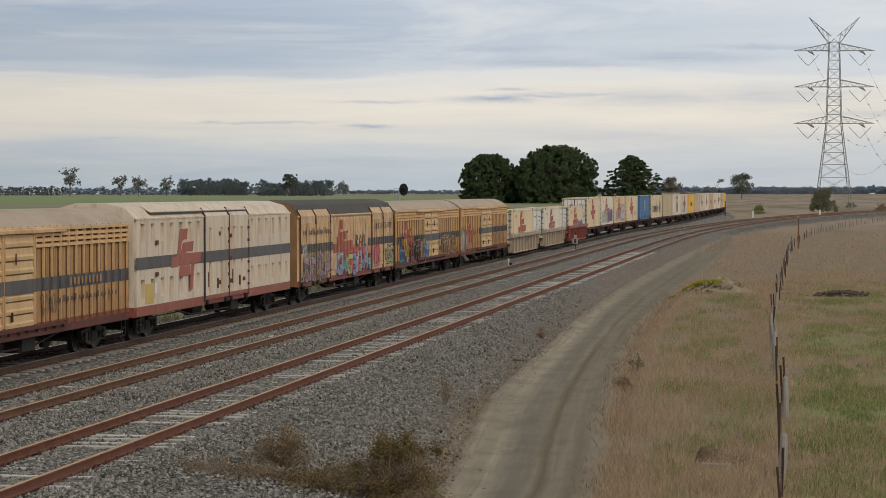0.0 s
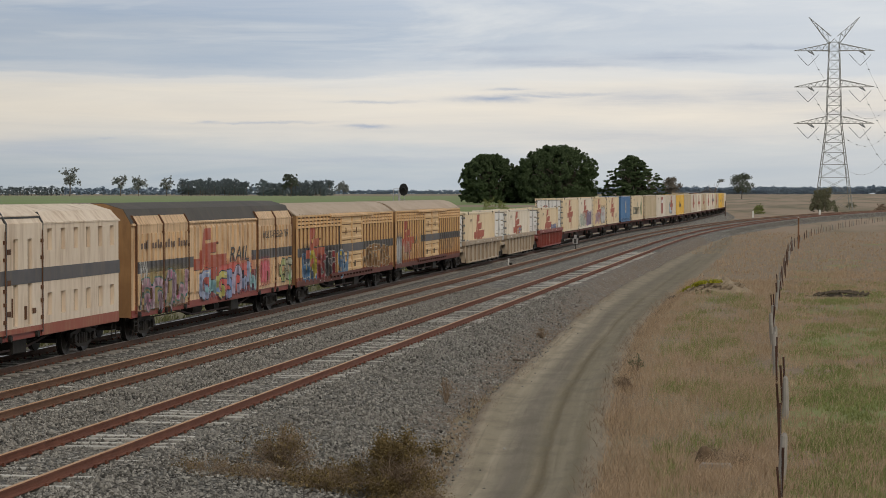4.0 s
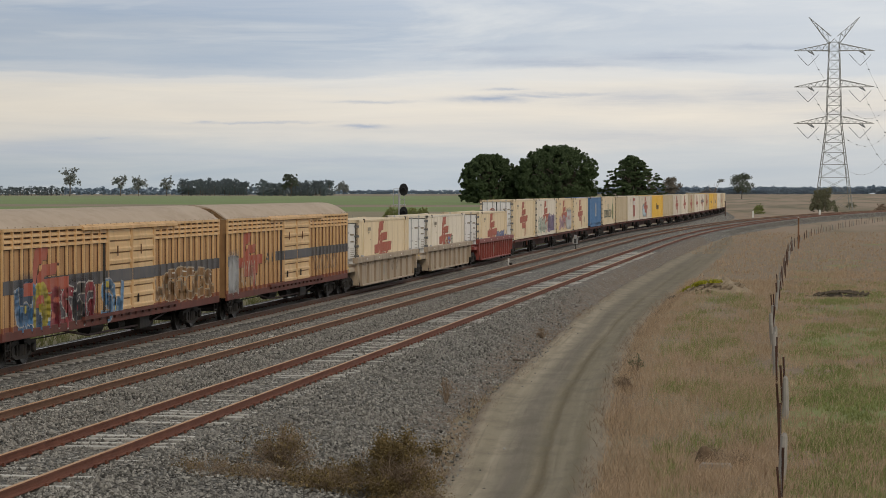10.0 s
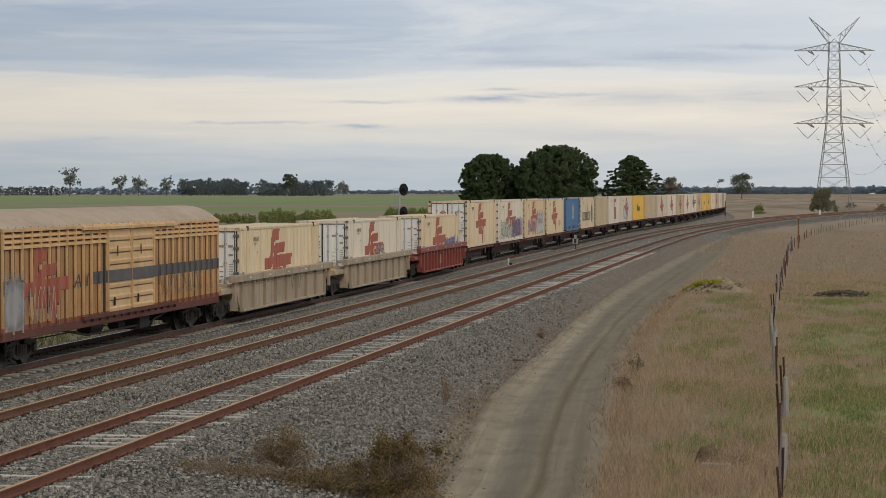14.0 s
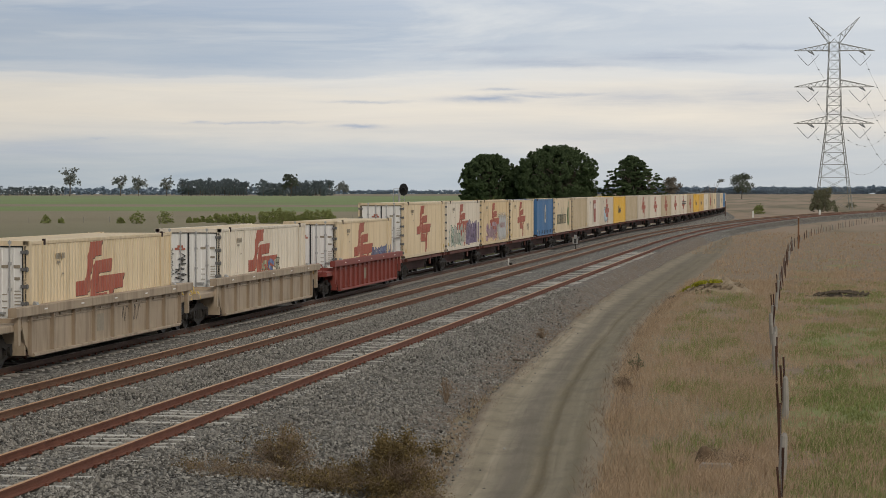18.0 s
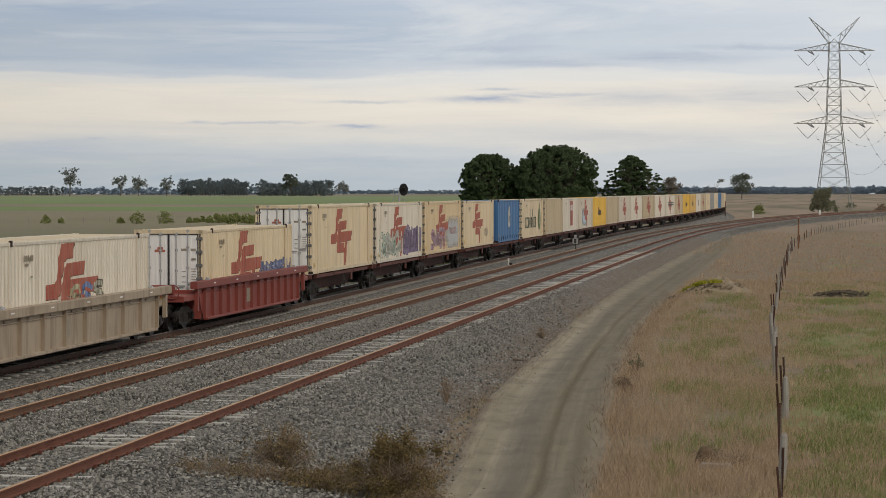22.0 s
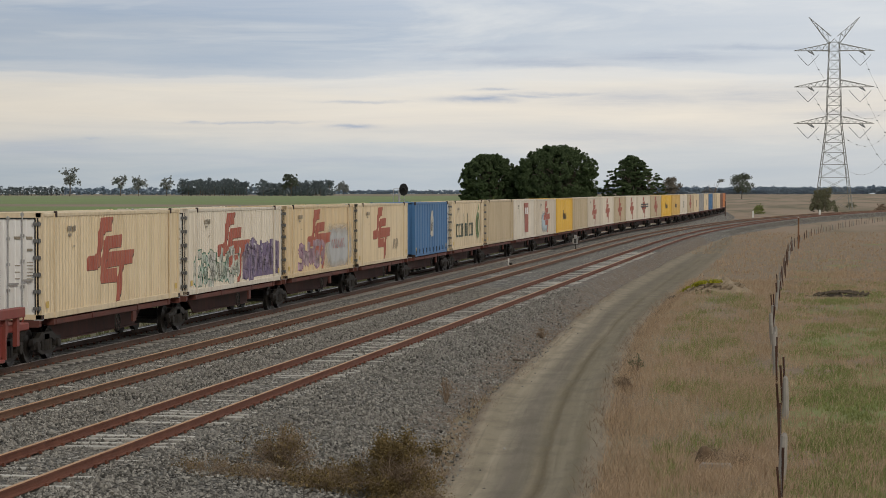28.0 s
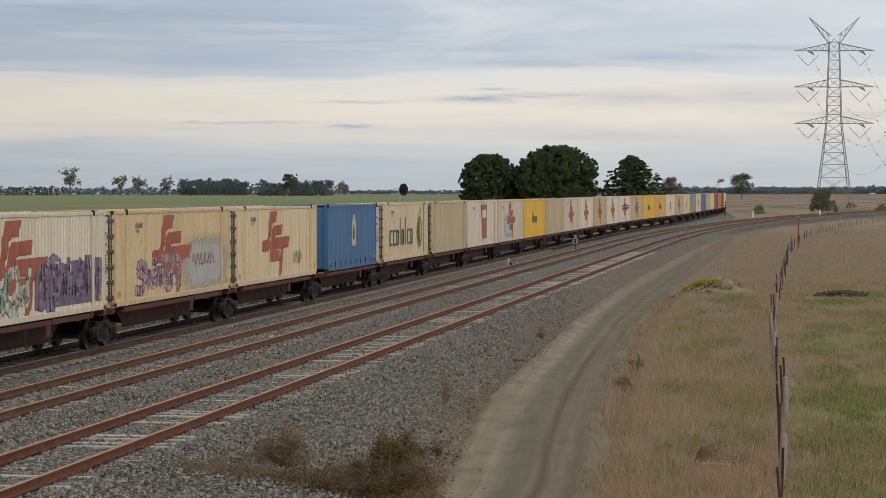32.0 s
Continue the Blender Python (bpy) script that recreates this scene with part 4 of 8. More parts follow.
def scribble(parent, x, y0, y1, z0, z1, colour, seed, loops, label):
    rng = random.Random(seed)
    b = Build()
    p = Vector((x, y0, rng.uniform(z0, z1)))
    for i in range(loops * 6):
        u = (i + 1) / (loops * 6)
        q = Vector((x, y0 + (y1 - y0) * u + rng.uniform(-0.09, 0.09), rng.uniform(z0, z1) if i % 2 else (z0 if i % 4 else z1)))
        d = (q - p).normalized()
        nrm = Vector((0, -d.z, d.y)) * 0.018
        b.plate([(v.y, v.z) for v in (p - nrm, q - nrm, q + nrm, p + nrm)], x, x + 0.004)
        p = q
    part("graffiti", b, ink(colour), parent, label)


def bars(parent, x, rows, mat, label, name="marking"):
    """Plain bars where small writing stands: (y0, y1, z0, z1)."""
    b = Build()
    for y0, y1, z0, z1 in rows:
        b.box(x, x + 0.005, y0, y1, z0, z1)
    return part(name, b, mat, parent, label)


def lettering(parent, text, x, y, z, height, mat, width=1.0, shear=0.0):
    """Painted words on a side that faces +x, set from y on."""
    cu = bpy.data.curves.new("lettering", "FONT")
    cu.body, cu.size, cu.extrude, cu.shear = text, height / 0.7, 0.002, shear
    ob = bpy.data.objects.new("text_source", cu)
    scene.collection.objects.link(ob)
    me = bpy.data.meshes.new_from_object(ob.evaluated_get(bpy.context.evaluated_depsgraph_get()))
    bpy.data.objects.remove(ob)
    me.materials.clear()
    me.materials.append(mat)
    me.transform(Matrix(((0, 0, 1, x), (width, 0, 0, y), (0, 1, 0, z), (0, 0, 0, 1))))
    o = new("lettering", me)
    o.parent = parent
    return tagged(o, "dark painted lettering")


# ---- containers ----
BOX_PARTS = {}


def corrugated(length, x, z0, z1, period=0.28, depth=0.036):
    """A corrugated wall along y whose outer face is at x."""
    b = Build()
    n = max(4, round(length / period))
    step = length / n
    s = 1 if x > 0 else -1
    prof = []
    for i in range(n):
        y = -length / 2 + i * step
        prof += [(y, x), (y + 0.42 * step, x), (y + 0.55 * step, x - s * depth), (y + 0.87 * step, x - s * depth)]
    prof.append((length / 2, x))
    for y, px in prof:
        b.v += [(px, y, z0), (px, y, z1)]
    for i in range(len(prof) - 1):
        q = (2 * i, 2 * i + 2, 2 * i + 3, 2 * i + 1)
        b.f.append(q if s > 0 else q[::-1])
    return b


def box_meshes(length, height, period):
    key = (length, height, period)
    if key in BOX_PARTS:
        return BOX_PARTS[key]
    h2, w = length / 2, 1.22
    d = {}
    for side, s in (("near", 1), ("far", -1)):
        d["side_" + side] = corrugated(length - 0.3, s * (w - 0.012), 0.16, height - 0.1, period).mesh("side_panel", None)
    d["top_rail"] = Build().box(-0.05, 0.05, -h2 + 0.15, h2 - 0.15, height - 0.11, height - 0.01, 0.012).mesh("top_rail", None)
    d["bottom_rail"] = Build().box(-0.05, 0.05, -h2 + 0.15, h2 - 0.15, 0.0, 0.17, 0.012).mesh("bottom_rail", None)
    d["corner_post"] = Build().box(-0.08, 0.08, -0.085, 0.085, 0.0, height, 0.012).mesh("corner_post", None)
    d["corner_casting"] = Build().box(-0.085, 0.088, -0.09, 0.09, 0, 0.125, 0.01).mesh("corner_casting", None)
    roof = Build()
    n = round(length / 0.75)
    prof = []
    for i in range(n):
        y, e = -h2 + 0.1 + (length - 0.2) * i / n, (length - 0.2) / n
        prof += [(y, height - 0.022), (y + 0.62 * e, height - 0.022), (y + 0.70 * e, height - 0.036), (y + 0.92 * e, height - 0.036)]
    prof.append((h2 - 0.1, height - 0.022))
    for y, z in prof:
        roof.v += [(-w + 0.06, y, z), (w - 0.06, y, z), (w - 0.06, y, height - 0.06), (-w + 0.06, y, height - 0.06)]
    for i in range(len(prof) - 1):
        for k in range(4):
            roof.f.append((4 * i + k, 4 * i + (k + 1) % 4, 4 * i + 4 + (k + 1) % 4, 4 * i + 4 + k))
    d["roof_panel"] = roof.mesh("roof_panel", None)
    d["floor"] = Build().box(-w + 0.05, w - 0.05, -h2 + 0.08, h2 - 0.08, 0.08, 0.15).mesh("floor", None)
    end = Build()
    prof = []
    for i in range(9):
        x = -1.1 + i * 0.2445
        prof += [(x, h2 - 0.03), (x + 0.13, h2 - 0.03), (x + 0.15, h2 - 0.06), (x + 0.225, h2 - 0.06)]
    prof.append((1.1, h2 - 0.03))
    prof += [(px, py - 0.06) for px, py in reversed(prof)]
    end.prism_z(prof[::-1], 0.14, height - 0.1)
    d["end_wall"] = end.mesh("end_wall", None)
    post = Build()
    post.box(-0.02, 0.016, -0.09, 0.09, 0.0, height - 0.01, 0.006)
    post.box(-0.025, 0.024, -0.035, 0.035, height - 0.2, height + 0.004)
    post.box(-0.025, 0.024, -0.05, 0.05, 0.0, 0.12)
    d["lifting_post"] = post.mesh("lifting_post", None)
    d["lifting_lug"] = Build().box(-0.02, 0.05, -0.06, 0.06, 0.0, 0.17, 0.01).mesh("lifting_lug", None)
    d["label_plate"] = Build().box(0.0, 0.006, -0.12, 0.12, 0.0, 0.18).mesh("label_plate", None)
    door = Build()
    door.box(0.02, 1.10, -h2 + 0.03, -h2 + 0.09, 0.14, height - 0.12)
    for x in (0.10, 0.42, 0.75, 1.0):
        door.box(x, x + 0.05, -h2 + 0.015, -h2 + 0.03, 0.2, height - 0.18)
    d["door"] = door.mesh("door", None)
    rods = Build()
    for x in (0.0,):
        rods.tube((x, -h2 - 0.005, 0.1), (x, -h2 - 0.005, height - 0.08), 0.02, sides=8)
        for z in (0.16, 0.8, 1.5, 2.2, height - 0.14):
            rods.box(x - 0.05, x + 0.05, -h2 - 0.012, -h2 + 0.03, z - 0.035, z + 0.035)
        rods.box(x, x + 0.3, -h2 - 0.05, -h2 - 0.02, 0.95, 1.0)
    d["lock_rod"] = rods.mesh("lock_rod", None)
    hinge = Build()
    for z in (0.0,):
        hinge.box(0.98, 1.205, -h2 - 0.025, -h2 + 0.03, z - 0.045, z + 0.045, 0.01)
        hinge.tube((1.17, -h2 - 0.03, z - 0.065), (1.17, -h2 - 0.03, z + 0.065), 0.025, sides=6)
    d["hinge"] = hinge.mesh("hinge", None)
    d["gasket"] = Build().box(1.085, 1.135, -h2 + 0.0, -h2 + 0.05, 0.12, height - 0.1).box(1.015, 1.06, -h2 + 0.004, -h2 + 0.04, 0.14, height - 0.13).box(0.0, 1.06, -h2 + 0.004, -h2 + 0.04, height - 0.165, height - 0.13).box(0.0, 0.03, -h2 - 0.002, -h2 + 0.05, 0.12, height - 0.1).mesh("gasket", None)
    d["header"] = Build().box(-1.2, 1.2, -h2 - 0.005, -h2 + 0.12, height - 0.13, height - 0.0, 0.01).mesh("door_header", None)
    d["sill"] = Build().box(-1.2, 1.2, -h2 - 0.005, -h2 + 0.12, 0.0, 0.14, 0.01).mesh("door_sill", None)
    BOX_PARTS[key] = d
    return d


def painted(me, mat):
    """The same mesh data with a paint of its own."""
    key = (me.name, mat.name)
    if key not in BOX_PARTS:
        c = me.copy()
        c.materials.clear()
        c.materials.append(mat)
        BOX_PARTS[key] = c
    return BOX_PARTS[key]


def container(label, paint, length=14.55, height=2.9, doors=True, posts=True, period=0.28, detail=True):
    ob = tagged(new("shipping_container"), label, "shipping container", "containers on the train")
    d, m = box_meshes(length, height, period), CONTAINER_PAINT[paint]
    h2, w = length / 2, 1.22
    n = max(4, round((length - 0.3) / period))
    st, x = (length - 0.3) / n, w - 0.012
    SKIN[ob.name] = [(-(length - 0.3) / 2 + (i + a) * st, -(length - 0.3) / 2 + (i + b) * st, x - da * 0.036, x - db * 0.036)
                     for i in range(n) for a, b, da, db in ((0, 0.42, 0, 0), (0.42, 0.55, 0, 1), (0.55, 0.87, 1, 1), (0.87, 1.0, 1, 0))]
    for side in ("near", "far"):
        part("side_panel", painted(d["side_" + side], m), None, ob)
    for s in (-1, 1):
        part("top_rail", painted(d["top_rail"], m), None, ob, at=(s * (w - 0.05), 0, 0))
        part("bottom_rail", painted(d["bottom_rail"], m), None, ob, at=(s * (w - 0.05), 0, 0))
        for e in (-1, 1):
            post = part("corner_post", painted(d["corner_post"], m), None, ob, at=(s * (w - 0.08), e * (h2 - 0.085), 0))
            if detail:
                part("corner_casting", painted(d["corner_casting"], M_UNDER), None, post)
                part("corner_casting", painted(d["corner_casting"], m), None, post, at=(0, 0, height - 0.12))
            if detail and s > 0:
                part("lifting_lug", painted(d["lifting_lug"], M_UNDER), None, ob, "dark top lifting bracket", at=(w - 0.01, e * 6.05, height - 0.13))
                part("label_plate", painted(d["label_plate"], M_YELLOWPAINT), None, ob, "small ochre label plate", at=(w + 0.002, e * (h2 - 0.5), 0.30))
            if posts:
                part("lifting_post", painted(d["lifting_post"], m), None, ob, at=(s * w, e * 6.05, 0)).rotation_euler.z = 0 if s > 0 else math.pi
    part("roof_panel", painted(d["roof_panel"], CONTAINER_PAINT["cream"] if paint == "white" else m), None, ob)
    part("floor", painted(d["floor"], M_DARK), None, ob)
    part("end_wall", painted(d["end_wall"], m), None, ob)
    if not doors:
        part("end_wall", painted(d["end_wall"], m), None, ob).rotation_euler.z = math.pi
    if doors:
        part("door_header", painted(d["header"], m), None, ob)
        part("door_sill", painted(d["sill"], m), None, ob)
        for s in (1, -1):
            dr = part("door", painted(d["door"], M_DOORWHITE), None, ob, "white container door with locking rods")
            dr.scale.x = s
            for x in (0.28, 0.68):
                part("lock_rod", painted(d["lock_rod"], M_STEELGREY), None, dr, at=(x, 0, 0.1 * (x > 0.5)))
            for i in range(6 if detail else 0):
                part("hinge", painted(d["hinge"], M_HINGE), None, dr, at=(0, 0, 0.3 + i * (height - 0.6) / 5))
            part("gasket", painted(d["gasket"], M_GASKET), None, dr)
        b = Build()
        for i in range(2):
            b.box(0.44 + 0.34 * i, 0.62 + 0.34 * i, -h2 + 0.010, -h2 + 0.0145, height - 0.72, height - 0.64)
        b.box(0.80, 0.96, -h2 + 0.010, -h2 + 0.0145, height - 1.04, height - 0.97)
        for i in range(6):
            b.box(0.80, 0.98, -h2 + 0.010, -h2 + 0.0145, 1.1 + i * 0.09, 1.122 + i * 0.09)
            if i % 2 == 0:
                b.box(0.46, 0.6, -h2 + 0.010, -h2 + 0.0145, 1.1 + i * 0.09, 1.125 + i * 0.09)
        part("marking", b, M_GREYMARK, ob, "small dark code markings as bars")
        b = Build()
        for x0, x1, z0, z1 in ((-0.50, -0.12, 2.14, 2.22), (-0.40, -0.2, 2.22, 2.31), (-0.33, -0.27, 2.06, 2.14)):
            b.box(x0, x1, -h2 + 0.010, -h2 + 0.0145, z0 + height - 2.9, z1 + height - 2.9)
        part("painted_emblem", b, M_RED, ob)
    return ob


def place(thing, s, z, rows_for=None):
    """Puts a thing on the line: its middle at s metres at the start."""
    TRAIN.append((thing, s, z))
    thing.matrix_basis = pose(line_c(s), s, z + rise(s))


def flat_wagon(length, spot, group="flat wagons"):
    """One unit of a five-unit articulated set; spot 0 leads, 4 closes, neighbours share the bogie between them."""
    w = tagged(new("flat_wagon"), "rusty red-brown skeletal container wagon of an articulated set", "flat wagon", group)
    h = length / 2
    b = Build()
    for s in (-1, 1):
        x = s * 0.55
        b.plate([(-h, 0.92), (-h + 2.6, 0.92), (-h + 3.4, 0.45), (h - 3.4, 0.45), (h - 2.6, 0.92), (h, 0.92), (h, 1.16), (-h, 1.16)], x - 0.02, x + 0.02)
        b.box(x - 0.14, x + 0.14, -h, h, 1.13, 1.165)
        b.box(x - 0.14, x + 0.14, -h + 3.4, h - 3.4, 0.43, 0.46)
    part("centre_sill", b, M_SILLDARK, w)
    for s in (-1, 1):
        part("side_sill", Build().box(s * 1.14 - 0.04, s * 1.14 + 0.04, -h + 1.6, h - 1.6, 0.98, 1.13, 0.015), M_SILL, w, "rusty red side sill")
    for y in (-h + 0.1, -6.05, -2.4, 2.4, 6.05, h - 0.1):
        part("cross_bearer", Build().box(-1.2, 1.2, y - 0.1, y + 0.1, 0.98, 1.16, 0.02), M_SILL, w)
    for y in (-h + 0.25, h - 0.25):
        part("twist_lock", Build().box(-1.22, -1.0, y - 0.1, y + 0.1, 1.16, 1.185).box(1.0, 1.22, y - 0.1, y + 0.1, 1.16, 1.185), M_STEELGREY, w)
    part("air_reservoir", Build().tube((-0.3, -1.6, 0.62), (-0.3, -0.2, 0.62), 0.2, sides=12), M_BOGIE, w, smooth=True)
    part("brake_cylinder", Build().tube((0.35, 0.4, 0.66), (0.35, 1.0, 0.66), 0.17, sides=12), M_BOGIE, w, smooth=True)
    part("brake_rod", Build().tube((0.1, -5.0, 0.5), (0.1, 5.0, 0.5), 0.02, sides=5), M_BOGIE, w)
    wheel = Build()
    wheel.sweep([(1.16, 0.2 + 0.26 * math.cos(2 * math.pi * i / 16), 0.72 + 0.26 * math.sin(2 * math.pi * i / 16)) for i in range(17)], 0.02)
    for i in range(4):
        a = math.pi * i / 4
        wheel.tube((1.16, 0.2 + 0.26 * math.cos(a), 0.72 + 0.26 * math.sin(a)), (1.16, 0.2 - 0.26 * math.cos(a), 0.72 - 0.26 * math.sin(a)), 0.012, sides=4)
    part("brake_wheel", wheel, M_BOGIE, w)
    part("bracket", Build().box(1.1, 1.16, 1.9, 2.25, 0.66, 1.0), M_SILL, w)
    if spot == 0:
        add_bogie(w, -h + 1.15)
    add_bogie(w, h - 1.15 if spot == 4 else h + 0.33)
    part("articulation", Build().box(-0.35, 0.35, h - 0.2, h + 0.55, 0.84, 1.04, 0.03), M_UNDER, w)
    if spot in (0, 4):
        add_couplers(w, h)
    return w


# ---- well wagons ----
def well_wagon(length, paint, label, posts, shift):
    w = tagged(new("well_wagon"), label, "well wagon", "well wagons")
    h = length / 2
    body = 7.85  # half length of the well, which sits off the wagon's middle under its box
    lo, hi = shift - body, shift + body
    for s in (-1, 1):
        x0, x1 = sorted((s * 1.295, s * 1.325))
        part("side_sheet", Build().plate([(lo + 0.35, 0.32), (hi - 0.35, 0.32), (hi + 0.1, 0.62), (hi + 0.35, 1.10), (hi + 0.35, 1.42), (lo - 0.35, 1.42), (lo - 0.35, 1.10), (lo - 0.1, 0.62)], x0, x1), paint, w)
        part("top_chord", Build().box(*sorted((s * 1.24, s * 1.48)), lo - 1.25, hi + 1.25, 1.37, 1.63, 0.02), paint, w)
        part("bottom_chord", Build().box(*sorted((s * 1.22, s * 1.45)), lo + 0.3, hi - 0.3, 0.27, 0.36, 0.015), paint, w)
        post = Build().box(*sorted((s * 1.32, s * 1.43)), -0.04, 0.04, 0.33, 1.41).mesh("side_post", paint)
        for i in range(posts):
            part("side_post", post, None, w, at=(0, lo + 0.15 + i * (2 * body - 0.3) / (posts - 1), 0))
        part("conduit", Build().tube((s * 1.345, lo, 1.24), (s * 1.345, hi, 1.24), 0.02, sides=5), paint, w)
        for i in range(posts - 1):
            y = lo + 0.15 + (i + 0.5) * (2 * body - 0.3) / (posts - 1)
            part("lashing_ring", Build().box(*sorted((s * 1.325, s * 1.365)), y - 0.22, y + 0.22, 1.27, 1.33), paint, w)
        for i in range(5):
            y = lo + 1.2 + i * (2 * body - 2.4) / 4
            part("reflector_strip", Build().box(*sorted((s * 1.48, s * 1.485)), y - 0.14, y + 0.14, 1.49, 1.53), M_DOORWHITE, w)
        for y in (lo + 0.75, hi - 0.75):
            part("loading_guide", Build().prism([(s * 1.27, 1.62), (s * 1.42, 1.62), (s * 1.38, 1.69), (s * 1.30, 1.72)], y - 0.1, y + 0.1), M_STEELGREY, w, "small worn steel box guide")
    part("floor", Build().box(-1.3, 1.3, lo, hi, 0.30, 0.40), M_UNDER, w)
    for e in (-1, 1):
        edge = shift + e * body
        y0, y1 = sorted((edge + e * 0.05, e * (h - 0.15)))
        part("end_platform", Build().box(-1.30, 1.30, y0, y1, 0.98, 1.18, 0.03), paint, w)
        part("bulkhead", Build().box(-1.3, 1.3, *sorted((edge, edge + e * 0.1)), 0.32, 1.3), paint, w)
        part("stub_sill", Build().box(-0.3, 0.3, y0, y1, 0.66, 0.98, 0.03), M_UNDER, w)
        b = Build()
        b.tube((-0.6, e * (h - 0.9), 1.36), (0.75, e * (h - 0.9), 1.36), 0.17, sides=12)
        part("air_reservoir", b, paint, w, smooth=True)
        hw = Build()
        hw.sweep([(0.9 + 0.24 * math.cos(2 * math.pi * i / 14), e * (h - 0.12), 1.32 + 0.24 * math.sin(2 * math.pi * i / 14)) for i in range(15)], 0.022)
        hw.tube((0.66, e * (h - 0.12), 1.32), (1.14, e * (h - 0.12), 1.32), 0.014, sides=4)
        hw.tube((0.9, e * (h - 0.12), 1.08), (0.9, e * (h - 0.12), 1.56), 0.014, sides=4)
        part("brake_wheel", hw, M_YELLOWPAINT if paint is M_WELLTAN else M_WELLRED, w)
        if paint is M_WELLTAN:
            for k in range(3):
                hose = Build().sweep([(0.7 + 0.25 * k + 0.1 * math.sin(a * 0.9), e * (h - 0.35), 1.36 - 0.26 * math.sin(a * 0.52) - 0.05 * k) for a in range(7)], 0.03, 6)
                part("air_hose", hose, M_YELLOWPAINT, w, "slack pale yellow air hose")
        for k in range(2):
            part("corner_stanchion", Build().box(*sorted(((1.30 if k else -1.30), (1.42 if k else -1.42))), *sorted((edge + e * 0.75, edge + e * 0.95)), 0.62, 1.40, 0.02), paint, w)
        add_bogie(w, e * (h - 1.15))
    add_couplers(w, h - 0.15)
    return w


# ---- covered vans ----
def arched_roof(half_w, z_eave, z_top, h, over=0.04, n=12):
    b = Build()
    pts = [(half_w + over, z_eave)]
    for i in range(n + 1):
        u = -1 + 2 * i / n
        pts.append((-u * half_w * 0.999, z_eave + 0.02 + (z_top - z_eave) * (1 - abs(u) ** 2.6)))
    pts.append((-half_w - over, z_eave))
    b.prism(pts[::-1], -h, h)
    return b


def van_frame(w, h, mat_sill=M_UNDER):
    for s in (-1, 1):
        part("solebar", Build().box(*sorted((s * 1.30, s * 1.38)), -h, h, 0.78, 1.02, 0.015), mat_sill, w)
        part("truss_rod", Build().sweep([(s * 1.1, -6.0, 0.80), (s * 1.1, -3.2, 0.50), (s * 1.1, 3.2, 0.50), (s * 1.1, 6.0, 0.80)], 0.035), M_UNDER, w)
    part("underfloor", Build().box(-1.3, 1.3, -h + 0.05, h - 0.05, 0.86, 1.0), M_DARK, w)
    part("centre_sill", Build().box(-0.25, 0.25, -h, h, 0.62, 0.88), M_UNDER, w)
    b = Build().tube((0.5, -1.6, 0.60), (0.5, -0.3, 0.60), 0.22, sides=12)
    part("air_reservoir", b, M_BOGIE, w, smooth=True)
    part("brake_cylinder", Build().tube((0.75, 0.6, 0.58), (0.75, 1.3, 0.58), 0.18, sides=12), M_BOGIE, w, smooth=True)
    part("battery_box", Build().box(0.55, 1.2, 2.0, 3.1, 0.38, 0.80, 0.03), M_BOGIE, w)
    part("brake_rod", Build().tube((0.2, -7, 0.5), (0.2, 7, 0.5), 0.02, sides=5), M_BOGIE, w)
    for s in (-1, 1):
        for e in (-1, 1):
            st = Build()
            y = e * (h - 0.5)
            for z in (0.32, 0.55):
                st.tube((s * 1.36, y - 0.2, z), (s * 1.36, y + 0.2, z), 0.016, sides=5)
            for dy in (-0.2, 0.2):
                st.tube((s * 1.36, y + dy, 0.3), (s * 1.36, y + dy, 0.8), 0.016, sides=5)
            part("footstep", st, M_BOGIE, w)
    for e in (-1, 1):
        add_bogie(w, e * (h - 2.55))
    add_couplers(w, h)


